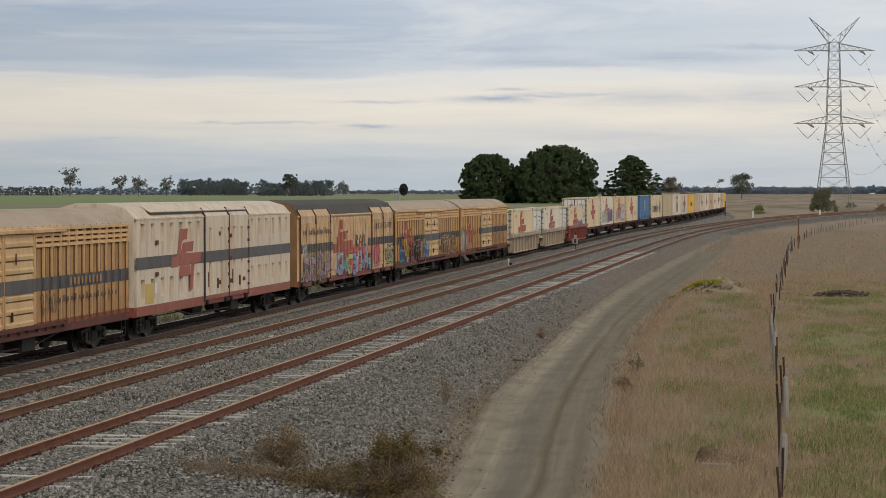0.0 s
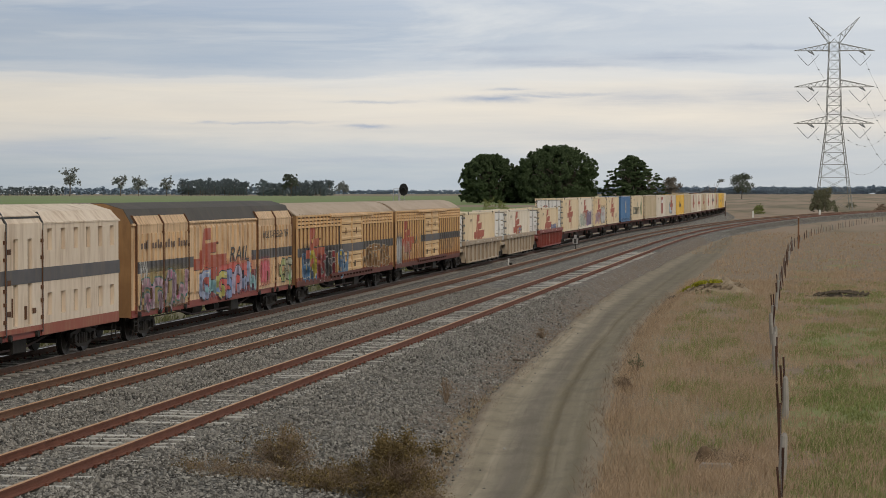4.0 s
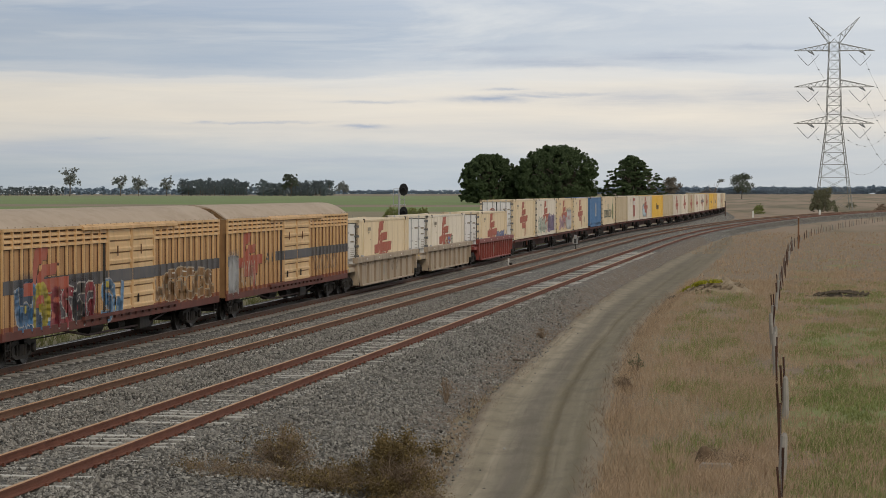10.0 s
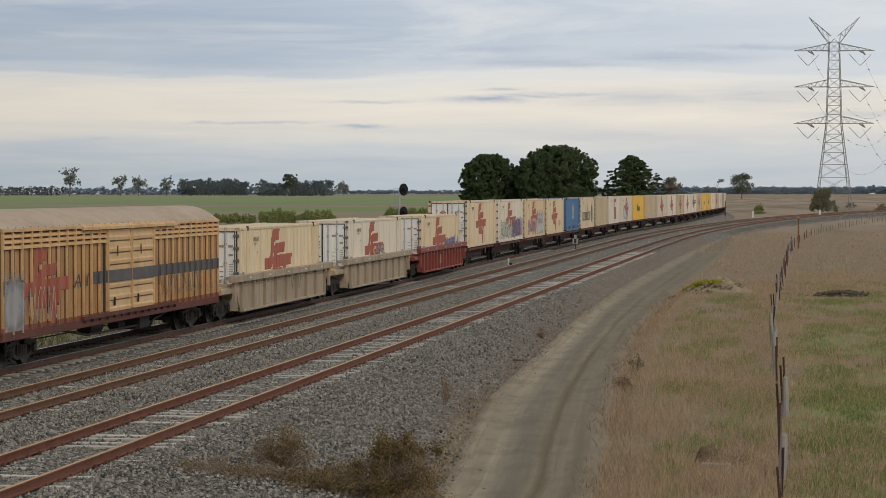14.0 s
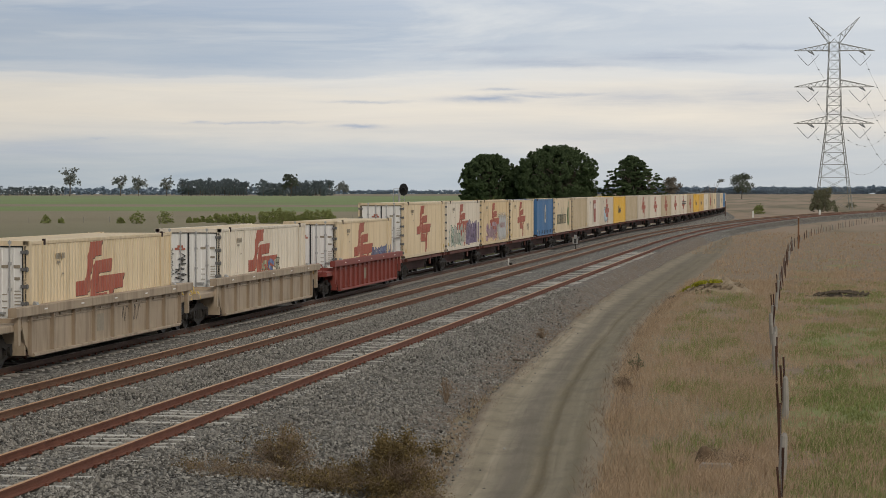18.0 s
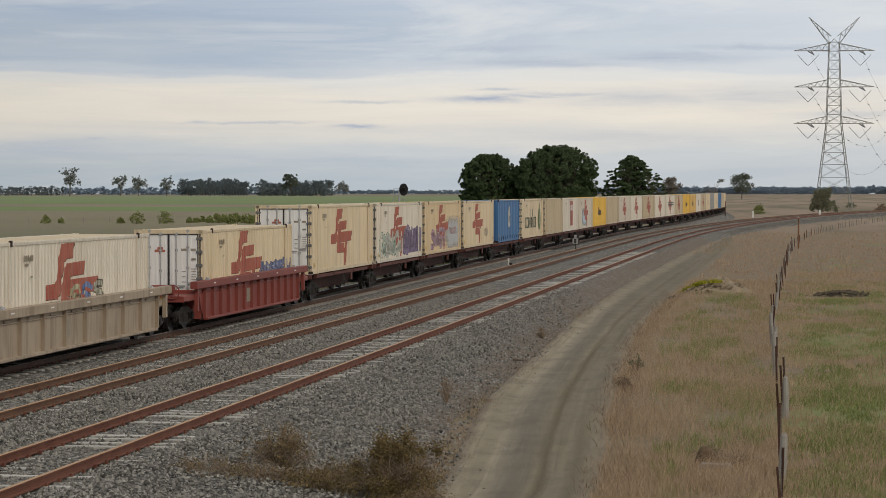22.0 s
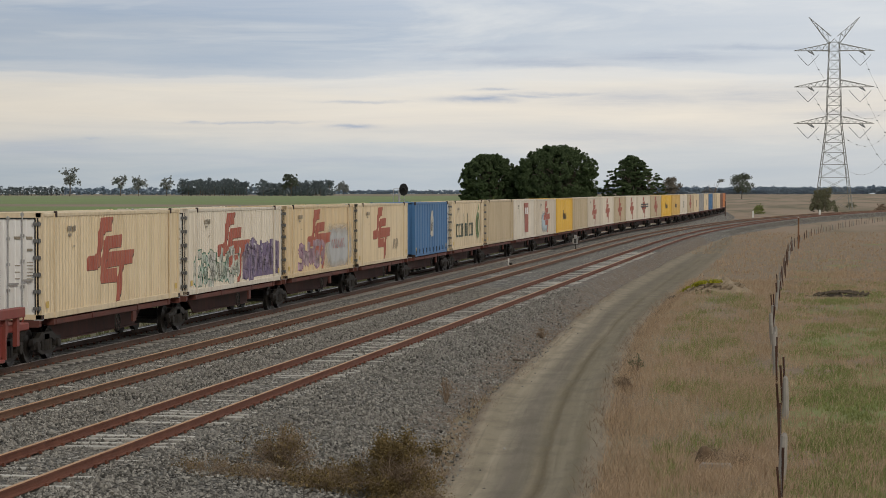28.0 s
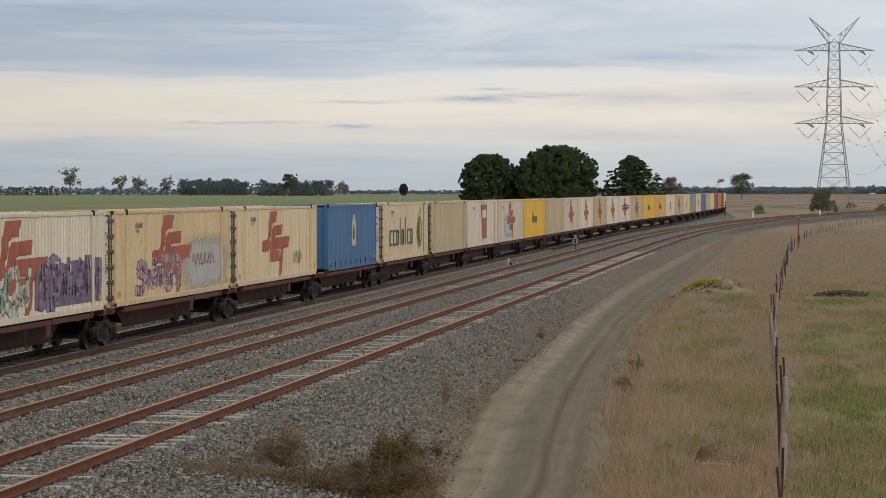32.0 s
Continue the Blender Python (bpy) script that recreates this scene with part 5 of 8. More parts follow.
def louvre_van(label, length, door_at, roof_mat, door_w=5.1, gap=(0, 0)):
    w = tagged(new("louvre_van"), label, "covered van", "covered vans")
    h, z0, z1 = length / 2, 0.98, 3.66
    van_frame(w, h, M_SILL)
    part("roof", arched_roof(1.36, z1, 4.16, h), roof_mat, w, "weathered arched steel roof", smooth=True)
    rv = Build()
    for i in range(int(length / 0.62)):
        rv.tube((1.405, -h + 0.4 + 0.62 * i, z1 + 0.05), (1.405, -h + 0.4 + 0.62 * i, z1 + 0.08), 0.022, sides=6)
    part("rivet", rv, roof_mat, w)
    for e in (-1, 1):
        y0, y1 = sorted((e * h, e * (h - 0.06)))
        part("end_wall", Build().prism([(-1.34, z0 - 0.1), (1.34, z0 - 0.1), (1.34, z1), (0.8, 4.03), (0, 4.14), (-0.8, 4.03), (-1.34, z1)], y0, y1), M_ENDGAPBROWN, w)
    rib = Build().box(1.335, 1.392, -0.042, 0.042, z0 + 0.02, z1 - 0.50).box(1.335, 1.402, -0.036, 0.036, z1 - 0.50, z1 - 0.02).mesh("side_rib", M_RIB)
    # Dark rust-brown strips on both sides of each rib stand in for its shadow.
    rib_shade = Build().box(1.32, 1.336, 0.045, 0.26, z0 - 0.02, z1 - 0.50).box(1.32, 1.336, -0.12, -0.045, z0 - 0.02, z1 - 0.50).mesh("rib_flange", M_RUSTSHADE)
    far, skin = Build(), []
    for s, d0 in ((1, door_at), (-1, -door_at)):
        spans = [(-h + 0.03, d0 - door_w / 2), (d0 + door_w / 2, h - 0.03)]
        for a, b in spans:
            part("side_board", Build().box(*sorted((s * 1.27, s * 1.32)), a, b, z0 - 0.08, z1 - 0.02), M_OCHRE, w)
            n = max(2, round((b - a) / 0.76))
            if s > 0:
                for i in range(n + 1):
                    y = a + 0.05 + (b - a - 0.1) * i / n
                    part("side_rib", rib, None, w, at=(0, y, 0))
                    part("rib_flange", rib_shade, None, w, at=(0, y, 0))
                    skin.append((y - 0.042, y + 0.042, 1.3935, 1.3935))
                    if i < n:
                        pitch = (b - a - 0.1) / n
                        skin += [(y + 0.045, y + 0.26, 1.3375, 1.3375), (y + 0.26, y + pitch - 0.12, 1.325, 1.325), (y + pitch - 0.12, y + pitch - 0.045, 1.3375, 1.3375)]
            else:
                for i in range(n + 1):
                    y = a + 0.05 + (b - a - 0.1) * i / n
                    far.box(-1.39, -1.33, y - 0.03, y + 0.03, z0, z1)
            lv = Build()
            for j in range(3):
                z = z1 - 0.14 - 0.148 * j
                lv.prism([(s * 1.325, z + 0.035), (s * 1.372, z + 0.01), (s * 1.388, z - 0.062), (s * 1.325, z - 0.072)], a, b)
            part("louvre", lv, M_RIB, w, "pressed ventilation louvres along the eaves")
            # Dark sheet behind the slats paints the shade between them.
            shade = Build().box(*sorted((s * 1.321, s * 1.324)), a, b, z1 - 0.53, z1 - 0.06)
            part("louvre_backing", shade, M_RUSTSHADE, w)
        for k in range(2):
            a = d0 - door_w / 2 + k * door_w / 2
            b = a + door_w / 2
            # Dark brown leaf, so the gaps between its panels carry painted shade.
            dr = part("sliding_door", Build().box(*sorted((s * 1.29, s * 1.35)), a + 0.03, b - 0.03, z0 + 0.06, z1 - 0.05), M_ENDGAPBROWN, w)
            for j in range(7):
                e = (z1 - z0 - 0.22) / 7
                z = z0 + 0.1 + j * e
                part("pressed_panel", Build().prism([(s * 1.345, z + 0.025), (s * 1.40, z + 0.03), (s * 1.41, z + 0.12), (s * 1.375, z + 0.17), (s * 1.37, z + e - 0.02), (s * 1.345, z + e - 0.01)], a + 0.12, b - 0.16), M_TANPLAIN, dr)
            part("door_stile", Build().box(*sorted((s * 1.35, s * 1.405)), a + 0.02, a + 0.09, z0, z1 - 0.03), M_RIB, dr)
            part("door_stile", Build().box(*sorted((s * 1.35, s * 1.405)), b - 0.12, b - 0.04, z0, z1 - 0.03), M_RIB, dr)
            part("latch", Build().box(*sorted((s * 1.40, s * 1.44)), a + 0.52, a + 0.60, z0 + 0.3, z0 + 0.55), M_BOGIE, dr)
            part("door_handle", Build().tube((s * 1.43, a + 0.86, 2.75), (s * 1.43, a + 0.86, 3.05), 0.02, sides=5), M_RUSTSHADE, dr)
        part("door_track", Build().box(*sorted((s * 1.38, s * 1.46)), d0 - door_w / 2 - 2.6, d0 + door_w / 2 + 2.6, z0 + 0.02, z0 + 0.12), M_SILL, w)
        if s > 0:
            for k in range(14):
                part("track_bracket", Build().box(1.36, 1.45, d0 - 5.0 + 0.76 * k, d0 - 4.9 + 0.76 * k, z0 - 0.06, z0 + 0.02), M_SILLDARK, w)
            # Thin dark sheet on the board, standing in for the shaded gap.
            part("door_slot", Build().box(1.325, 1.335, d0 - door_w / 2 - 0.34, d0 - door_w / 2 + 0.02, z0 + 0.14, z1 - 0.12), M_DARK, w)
        part("door_hood", Build().prism([(s * 1.34, z1 + 0.06), (s * 1.47, z1 - 0.02), (s * 1.47, z1 - 0.10), (s * 1.34, z1 - 0.06)], d0 - door_w / 2 - 2.65, d0 + door_w / 2 + 2.55), M_RIB, w)
        part("eaves_trim", Build().box(*sorted((s * 1.34, s * 1.41)), -h, h, z1 - 0.05, z1 + 0.03), M_RIB, w)
    part("side_rib", far, M_RIB, w)
    for k in range(2):
        a = door_at - door_w / 2 + k * door_w / 2
        skin += [(a + 0.03, a + 0.1, 1.405, 1.405), (a + 0.1, a + door_w / 2 - 0.16, 1.412, 1.412), (a + door_w / 2 - 0.12, a + door_w / 2 - 0.04, 1.405, 1.405)]
    SKIN[w.name] = skin
    for y0, y1 in ((-h + 0.05, gap[0]), (gap[1], h - 0.05)):
        band = Build()
        coat(band, w, [(y0, 1.98), (y1, 1.98), (y1, 2.34), (y0, 2.34)], 1.40, 0.0)
        part("painted_band", band, M_BAND, w, "charcoal stripe painted along the side")
    return w


def slab_van(label, length, paint, roof_mat, doors, ribs, band, doors_ends=False, z1=3.70):
    """A van with smooth pressed sides: doors is a list of (y0, y1) leaves."""
    w = tagged(new("sliding_door_van"), label, "covered van", "covered vans")
    h, z0 = length / 2, 0.80
    van_frame(w, h, M_WELLRED)
    cant = [(-1.38, z1), (-1.12, 4.12), (-0.5, 4.30), (0.5, 4.30), (1.12, 4.12), (1.38, z1)]
    part("roof", Build().prism(cant[::-1], -h, h), roof_mat, w, smooth=False)
    for e in (-1, 1):
        y0, y1 = sorted((e * h, e * (h - 0.06)))
        part("end_wall", Build().prism([(-1.36, z0), (1.36, z0), (1.36, z1), (1.10, 4.11), (0.5, 4.29), (-0.5, 4.29), (-1.10, 4.11), (-1.36, z1)], y0 - 0.002, y1 + 0.002), paint if doors_ends else M_ENDGAPBROWN, w)
    for s in (-1, 1):
        part("side_wall", Build().box(*sorted((s * (1.24 if doors_ends else 1.30), s * (1.30 if doors_ends else 1.36))), -h + 0.02, h - 0.02, z0, z1), M_VANBACK if doors_ends else paint, w)
        for y0, y1 in doors:
            a, b = (y0, y1) if s > 0 else (-y1, -y0)
            dr = part("sliding_door", Build().box(*sorted((s * 1.30, s * (1.37 if doors_ends else 1.42))), a + 0.02, b - 0.02, z0 + 0.16, z1 - 0.02), M_VANBACK if doors_ends else paint, w)
            part("door_cant", Build().prism([(s * 1.36, z1 - 0.02), (s * 1.42, z1 - 0.02), (s * 1.27, z1 + 0.25), (s * 1.21, z1 + 0.23)], a + 0.02, b - 0.02), paint if s > 0 else roof_mat, dr)
            n = max(2, round((b - a) / 0.55))
            fl = Build()
            if doors_ends:  # face sheet with two tall flutes
                x0, x1 = sorted((s * 1.37, s * 1.45))
                fl.box(x0, x1, a + 0.02, b - 0.02, z0 + 0.16, 1.15).box(x0, x1, a + 0.02, b - 0.02, 3.42, z1 - 0.02)
                cuts = [a + 0.02, a + 0.55, a + 0.95, b - 1.3, b - 0.9, b - 0.02]
                for c0, c1 in zip(cuts[::2], cuts[1::2]):
                    fl.box(x0, x1, c0, c1, 1.15, 3.42)
            for i in range(0 if doors_ends else n):
                y = a + (b - a) * (i + 0.5) / n
                fl.box(*sorted((s * 1.42, s * 1.47)), y - 0.11, y + 0.11, z0 + 0.35, z1 - 0.3, 0.01)
            part("pressed_rib", fl, paint, dr)
            for y in (a, b - 0.04):
                part("door_edge", Build().box(*sorted((s * 1.40, s * 1.465)), y, y + 0.04, z0 + 0.1, z1), M_RUSTSHADE if not doors_ends else M_BLACKPAINT, dr)
                part("cant_edge", Build().prism([(s * 1.40, z1), (s * 1.465, z1), (s * 1.30, z1 + 0.28), (s * 1.24, z1 + 0.26)], y, y + 0.04), M_RUSTSHADE if not doors_ends else M_BLACKPAINT, dr)
            bar = Build().tube((s * 1.49, b - 0.16, z0 + 0.2), (s * 1.49, b - 0.16, z1 - 0.2), 0.018, sides=6)
            for z in (1.3, 1.75, 2.1, 2.9, 3.35):
                bar.box(*sorted((s * 1.45, s * 1.505)), b - 0.22, b - 0.10, z - 0.05, z + 0.05)
            part("lock_bar", bar, M_RUSTSHADE, dr)
            part("latch", Build().box(*sorted((s * 1.45, s * 1.49)), 0.5 * (a + b) - 0.06, 0.5 * (a + b) + 0.06, z0 + 0.5, z0 + 0.85), M_RUSTSHADE, dr)
            part("door_handle", Build().tube((s * 1.48, a + 0.4, 1.4), (s * 1.48, a + 0.4, 1.9), 0.02, sides=5), M_RUSTSHADE, dr)
            for y in (a + 0.4, b - 0.4):
                part("door_roller", Build().tube((s * 1.36, y, z0 + 0.06), (s * 1.46, y, z0 + 0.06), 0.09, sides=10), M_BOGIE, dr)
        if doors_ends:  # pressed sheet: belts and fields stand out, flutes stay back
            for y0, y1 in sorted({(r[0], r[1]) for r in ribs}):
                a, b = sorted((s * y0, s * y1))
                for zz0, zz1 in ((z0, 1.32), (1.92, 3.07), (3.66, z1 - 0.02)):
                    part("side_sheet", Build().box(*sorted((s * 1.30, s * 1.41)), a - 0.1, b + 0.1, zz0, zz1), paint, w)
                n = max(1, round((b - a) / 1.2))
                for zz0, zz1 in ((1.32, 1.92), (3.07, 3.66)):
                    for i in range(n + 1):
                        c0 = a - 0.1 if i == 0 else a + (b - a) * (i - 0.5) / n + 0.21
                        c1 = b + 0.1 if i == n else a + (b - a) * (i + 0.5) / n - 0.21
                        part("side_sheet", Build().box(*sorted((s * 1.30, s * 1.41)), c0, c1, zz0, zz1), paint, w)
        for y0, y1, zz0, zz1, wide in (() if doors_ends else ribs):
            a, b = (y0, y1) if s > 0 else (-y1, -y0)
            n = max(1, round((b - a) / 0.78))
            for i in range(n):
                y = a + (b - a) * (i + 0.5) / n
                part("pressed_rib", Build().prism([(s * 1.36, zz0), (s * 1.43, zz0 + 0.10), (s * 1.43, zz1 - 0.10), (s * 1.36, zz1)], y - wide, y + wide), paint, w)
        part("eaves_trim", Build().prism([(s * 1.35, z1 + 0.03), (s * 1.43, z1 - 0.01), (s * 1.43, z1 - 0.05), (s * 1.35, z1 - 0.03)], -h + 0.02, h - 0.02), paint, w)
    skin = []
    for y0, y1, zz0, zz1, wide in ribs:
        n = max(1, round((y1 - y0) / 0.78))
        last = y0
        for i in range(n):
            y = y0 + (y1 - y0) * (i + 0.5) / n
            if zz1 - zz0 > 2:
                skin += [(last, y - wide, 1.361, 1.361), (y - wide, y + wide, 1.431, 1.431)]
                last = y + wide
        if zz1 - zz0 > 2:
            skin.append((last, y1, 1.361, 1.361))
    if skin:
        for y0, y1 in doors:
            n = max(2, round((y1 - y0) / 0.55))
            last = y0 + 0.05
            for i in range(n):
                y = y0 + (y1 - y0) * (i + 0.5) / n
                skin += [(last, y - 0.11, 1.421, 1.421), (y - 0.11, y + 0.11, 1.471, 1.471)]
                last = y + 0.11
            skin.append((last, y1 - 0.05, 1.421, 1.421))
        SKIN[w.name] = skin
        for y0, y1 in ((-h + 0.1, -4.3), (4.3, h - 0.1)):
            b = Build()
            coat(b, w, [(y0, 2.13), (y1, 2.13), (y1, 2.49), (y0, 2.49)], 1.4, 0.0)
            part("painted_band", b, M_BAND, w, "charcoal stripe painted along the side")
        band = ()
    for y0, y1, x in band:
        part("painted_band", Build().box(x, x + 0.006, y0, y1, 2.24, 2.62), M_BAND, w, "charcoal stripe painted along the side")
    return w


def make_train():
    # covered vans
    v = louvre_van("ochre louvred van with tan roof and charcoal stripe", 23.0, 0.0, M_ROOF)
    bars(v, 1.396, [(5.6 + 0.36 * k, 5.74 + 0.36 * k, 2.06, 2.26) for k in range(9)], M_OCHRE, "pale worn markings as bars")
    bars(v, 1.396, [(4.6 + 0.36 * k, 4.74 + 0.36 * k, 1.62, 1.74 + 0.06 * (k % 3 == 1)) for k in range(16)], M_EDGE, "dark faded lettering as bars")
    scribble(v, 1.396, 3.0, 4.6, 1.35, 1.9, (0.20, 0.13, 0.07), 35, 3, "brown scrawled tag")
    place(v, 59.3, 0)
    v = slab_van("white-painted sliding door van with red emblem and charcoal stripe", 22.5, M_VANWHITE, M_VANWHITE, [(-2.75, 0.75), (0.75, 3.78)],
                 [(-11.0, -2.9, 2.75, 3.45, 0.14), (-11.0, -2.9, 1.15, 2.1, 0.12), (3.9, 11.0, 2.75, 3.45, 0.14), (3.9, 11.0, 1.15, 2.1, 0.12)],
                 [(-11.2, -2.75, 1.412), (-2.75, 3.78, 1.455), (3.78, 11.2, 1.412)], True, 3.84)
    bars(v, 1.412, [(-9.05, -8.75, 1.45, 1.78)], M_DOORWHITE, "small white label plate", "placard")
    emblem(v, 1.416, -6.0, 1.41, 0.80, M_RED)
    part("roof_hood", Build().prism([(1.02, 4.24), (1.28, 4.08), (1.36, 4.02), (1.35, 4.0), (1.26, 4.04), (1.0, 4.20)], -9.3, 3.78), M_VANWHITE, v, "white hood over the sliding doors")
    part("hood_lip", Build().box(1.32, 1.355, -9.3, 3.78, 3.95, 4.0), M_BLACKPAINT, v, "dark lower edge of the door hood")
    for k, (y, z) in enumerate(((-8.9, 3.05), (-8.9, 2.05), (-0.7, 3.2), (-0.7, 1.5), (0.95, 3.1), (0.95, 2.3), (0.95, 1.5), (3.0, 1.5))):
        part("hinge", Build().box(1.43, 1.475, y - 0.12, y + 0.12, z - 0.07, z + 0.07, 0.01), M_RUSTSHADE, v)
    bars(v, 1.412, [(-10.14, -9.15, 1.15, 1.78)], M_YELLOWPAINT, "worn yellow placard", "placard")
    place(v, 82.7, 0)
    v = slab_van("tan sliding door van with charcoal roof and sprayed graffiti", 23.25, M_TAN, M_ROOFDARK, [(-11.3, -8.15), (-8.15, -4.95), (5.25, 8.33), (8.33, 11.35)],
                 [(-4.9, 5.2, 1.2, 3.55, 0.22)], [], z1=3.66)
    emblem(v, 1.41, -2.9, 1.09, 0.915, M_RED)
    lettering(v, "MULTI-FREIGHTER", 1.474, 6.0, 2.90, 0.28, M_BLACKPAINT, 1.38, 0.2)
    lettering(v, "RAIL", 1.436, 0.75, 2.16, 0.54, M_BLACKPAINT, 1.95, 0.2)
    bars(v, 1.474, [(-10.9 + 0.32 * k, -10.72 + 0.32 * k, 2.88, 3.06 + 0.09 * (k % 4 == 2)) for k in range(18) if k not in (3, 13)], M_EDGE, "dark lettering as bars")
    coat_block(v, 1.456, -10.6, -5.4, 1.0, 1.72, (0.30, 0.22, 0.26), "dusky pink sprayed field")
    graffiti(v, 1.458, -10.9, -5.2, 1.0, 2.0, [(0.62, 0.40, 0.50), (0.60, 0.44, 0.54), (0.56, 0.40, 0.50)], (0.06, 0.20, 0.20), 4, 4, "pink sprayed bubble lettering with teal edges", (0.36, 0.30, 0.16), accent=(0.60, 0.20, 0.36))
    coat_block(v, 1.413, -3.2, 5.0, 1.0, 1.72, (0.07, 0.07, 0.11), "near-black sprayed field")
    graffiti(v, 1.415, -3.3, 5.1, 1.0, 1.98, [(0.42, 0.50, 0.72), (0.34, 0.60, 0.66), (0.66, 0.62, 0.22), (0.30, 0.42, 0.74), (0.58, 0.52, 0.70)], (0.04, 0.05, 0.09), 9, 7, "blue and yellow sprayed bubble lettering on red haze", (0.60, 0.15, 0.14))
    graffiti(v, 1.458, 5.5, 7.2, 1.15, 1.9, [(0.58, 0.16, 0.24)], (0.45, 0.12, 0.14), 2, 0, "crimson spray haze", (0.58, 0.16, 0.20))
    graffiti(v, 1.458, 9.2, 11.2, 1.2, 2.0, [(0.55, 0.60, 0.30), (0.62, 0.62, 0.50)], (0.10, 0.12, 0.10), 21, 2, "green and white sprayed tag")
    scribble(v, 1.474, 10.6, 11.2, 0.95, 1.5, (0.22, 0.62, 0.22), 22, 2, "bright green scrawl")
    scribble(v, 1.474, -11.1, -10.2, 1.8, 2.5, (0.62, 0.62, 0.62), 23, 3, "pale grey scrawl")
    place(v, 106.95, 0)
    v = louvre_van("ochre louvred van with blue and crimson graffiti", 23.1, 0.5, M_ROOF)
    emblem(v, 1.372, -8.69, 1.05, 0.83, M_RED)
    coat_block(v, 1.374, -10.1, -7.6, 0.95, 2.05, (0.12, 0.27, 0.48), "blue sprayed field")
    coat_block(v, 1.374, -7.6, -3.3, 0.95, 1.95, (0.33, 0.05, 0.07), "crimson sprayed field")
    graffiti(v, 1.376, -10.2, -7.6, 0.95, 2.2, [(0.11, 0.26, 0.48), (0.55, 0.46, 0.07), (0.13, 0.30, 0.52)], (0.52, 0.53, 0.54), 15, 2, "blue and yellow sprayed lettering with pale outlines", (0.08, 0.10, 0.14), accent=(0.60, 0.50, 0.06))
    graffiti(v, 1.376, -7.5, -3.2, 0.95, 2.05, [(0.32, 0.05, 0.07), (0.35, 0.06, 0.08), (0.06, 0.06, 0.07)], (0.52, 0.50, 0.48), 16, 4, "crimson sprayed lettering with pale outlines", (0.10, 0.09, 0.10), accent=(0.28, 0.04, 0.06))
    graffiti(v, 1.412, -2.6, -0.6, 0.95, 2.0, [(0.14, 0.32, 0.56)], (0.50, 0.52, 0.55), 19, 2, "blue sprayed letters with a yellow edge", accent=(0.62, 0.52, 0.10))
    graffiti(v, 1.372, 3.2, 10.8, 1.15, 2.05, [(0.33, 0.19, 0.09), (0.27, 0.15, 0.07)], (0.50, 0.42, 0.32), 31, 6, "brown sprayed tags with pale outlines", accent=(0.16, 0.11, 0.07))
    place(v, 131.1, 0)
    v = louvre_van("ochre louvred van with red emblem and grey sprayed patch", 23.0, 0.5, M_ROOF, gap=(-9.8, -3.55))
    emblem(v, 1.372, -8.69, 1.05, 0.83, M_RED)
    lettering(v, "A", 1.396, -5.45, 1.96, 0.38, M_BLACKPAINT, 1.9, 0.2)
    lettering(v, "I", 1.396, -4.35, 1.96, 0.38, M_BLACKPAINT, 1.9, 0.2)
    coat_block(v, 1.374, -11.15, -9.8, 0.95, 2.2, (0.43, 0.42, 0.41), "pale grey sprayed field")
    graffiti(v, 1.376, -11.2, -9.7, 0.92, 2.25, [(0.42, 0.41, 0.40), (0.40, 0.39, 0.40)], (0.36, 0.35, 0.35), 17, 0, "grey sprayed patch", (0.40, 0.40, 0.41), accent=(0.46, 0.45, 0.45))
    scribble(v, 1.398, -9.4, -7.0, 1.2, 2.1, (0.55, 0.46, 0.38), 18, 4, "thin pale scrawl over the emblem")
    scribble(v, 1.396, 3.6, 9.0, 1.35, 2.0, (0.20, 0.15, 0.11), 33, 7, "dark scrawled tags")
    place(v, 155.25, 0)

    # three well wagons with boxes set low
    for s, paint, label, posts, tint, box in ((177.5, M_WELLTAN, "dusty stone-coloured well wagon holding one container", 9, "cream", "cream corrugated container with red emblem, set low in a well wagon"),
                                              (198.4, M_WELLTAN, "dusty stone-coloured well wagon with yellow brake wheels", 9, "white", "off-white corrugated container with red emblem in a well wagon"),
                                              (220.65, M_WELLRED, "oxide-red well wagon with ribbed sides holding a container", 14, "cream", "cream corrugated container with blue graffiti above a red well wagon")):
        w = well_wagon(20.4, paint, label, posts, {177.5: 0.35, 198.4: 0.85, 220.65: 0.1}[s])
        place(w, s, 0)
        c = container(box, tint)
        emblem(c, 1.225, -1.72, 0.24, 1.0, M_RED)
        if s < 180:
            scribble(w, 1.332, 1.5, 3.4, 0.75, 1.2, (0.10, 0.08, 0.06), 51, 3, "dark scrawl on the wagon side")
        part("data_panel", Build().box(1.327, 1.332, -1.1, -0.4, 0.6, 1.10), M_GREYMARK, w, "faded grey data panel")
        bars(c, 1.225, [(-4.95, -4.84, 2.36, 2.52), (-4.80, -4.69, 2.36, 2.52), (-4.65, -4.56, 2.36, 2.52), (-4.44, -4.34, 2.36, 2.52), (-4.30, -4.20, 2.36, 2.52), (-4.90, -4.60, 2.24, 2.30), (-4.42, -4.25, 1.92, 1.96)], M_GREYMARK, "small dark code markings as bars")
        if paint is M_WELLRED:
            graffiti(c, 1.228, 1.6, 7.0, 0.75, 1.5, [(0.17, 0.22, 0.42), (0.25, 0.30, 0.46)], (0.13, 0.15, 0.28), 44, 7, "blue jagged graffiti")
        elif tint == "white":
            graffiti(c, 1.235, -0.9, 2.4, 0.95, 1.55, [(0.62, 0.60, 0.40), (0.18, 0.28, 0.56), (0.62, 0.62, 0.50)], (0.16, 0.13, 0.10), 46, 3, "small blue and brown graffiti")
            tag = Build()
            rng = random.Random(5)
            path = []
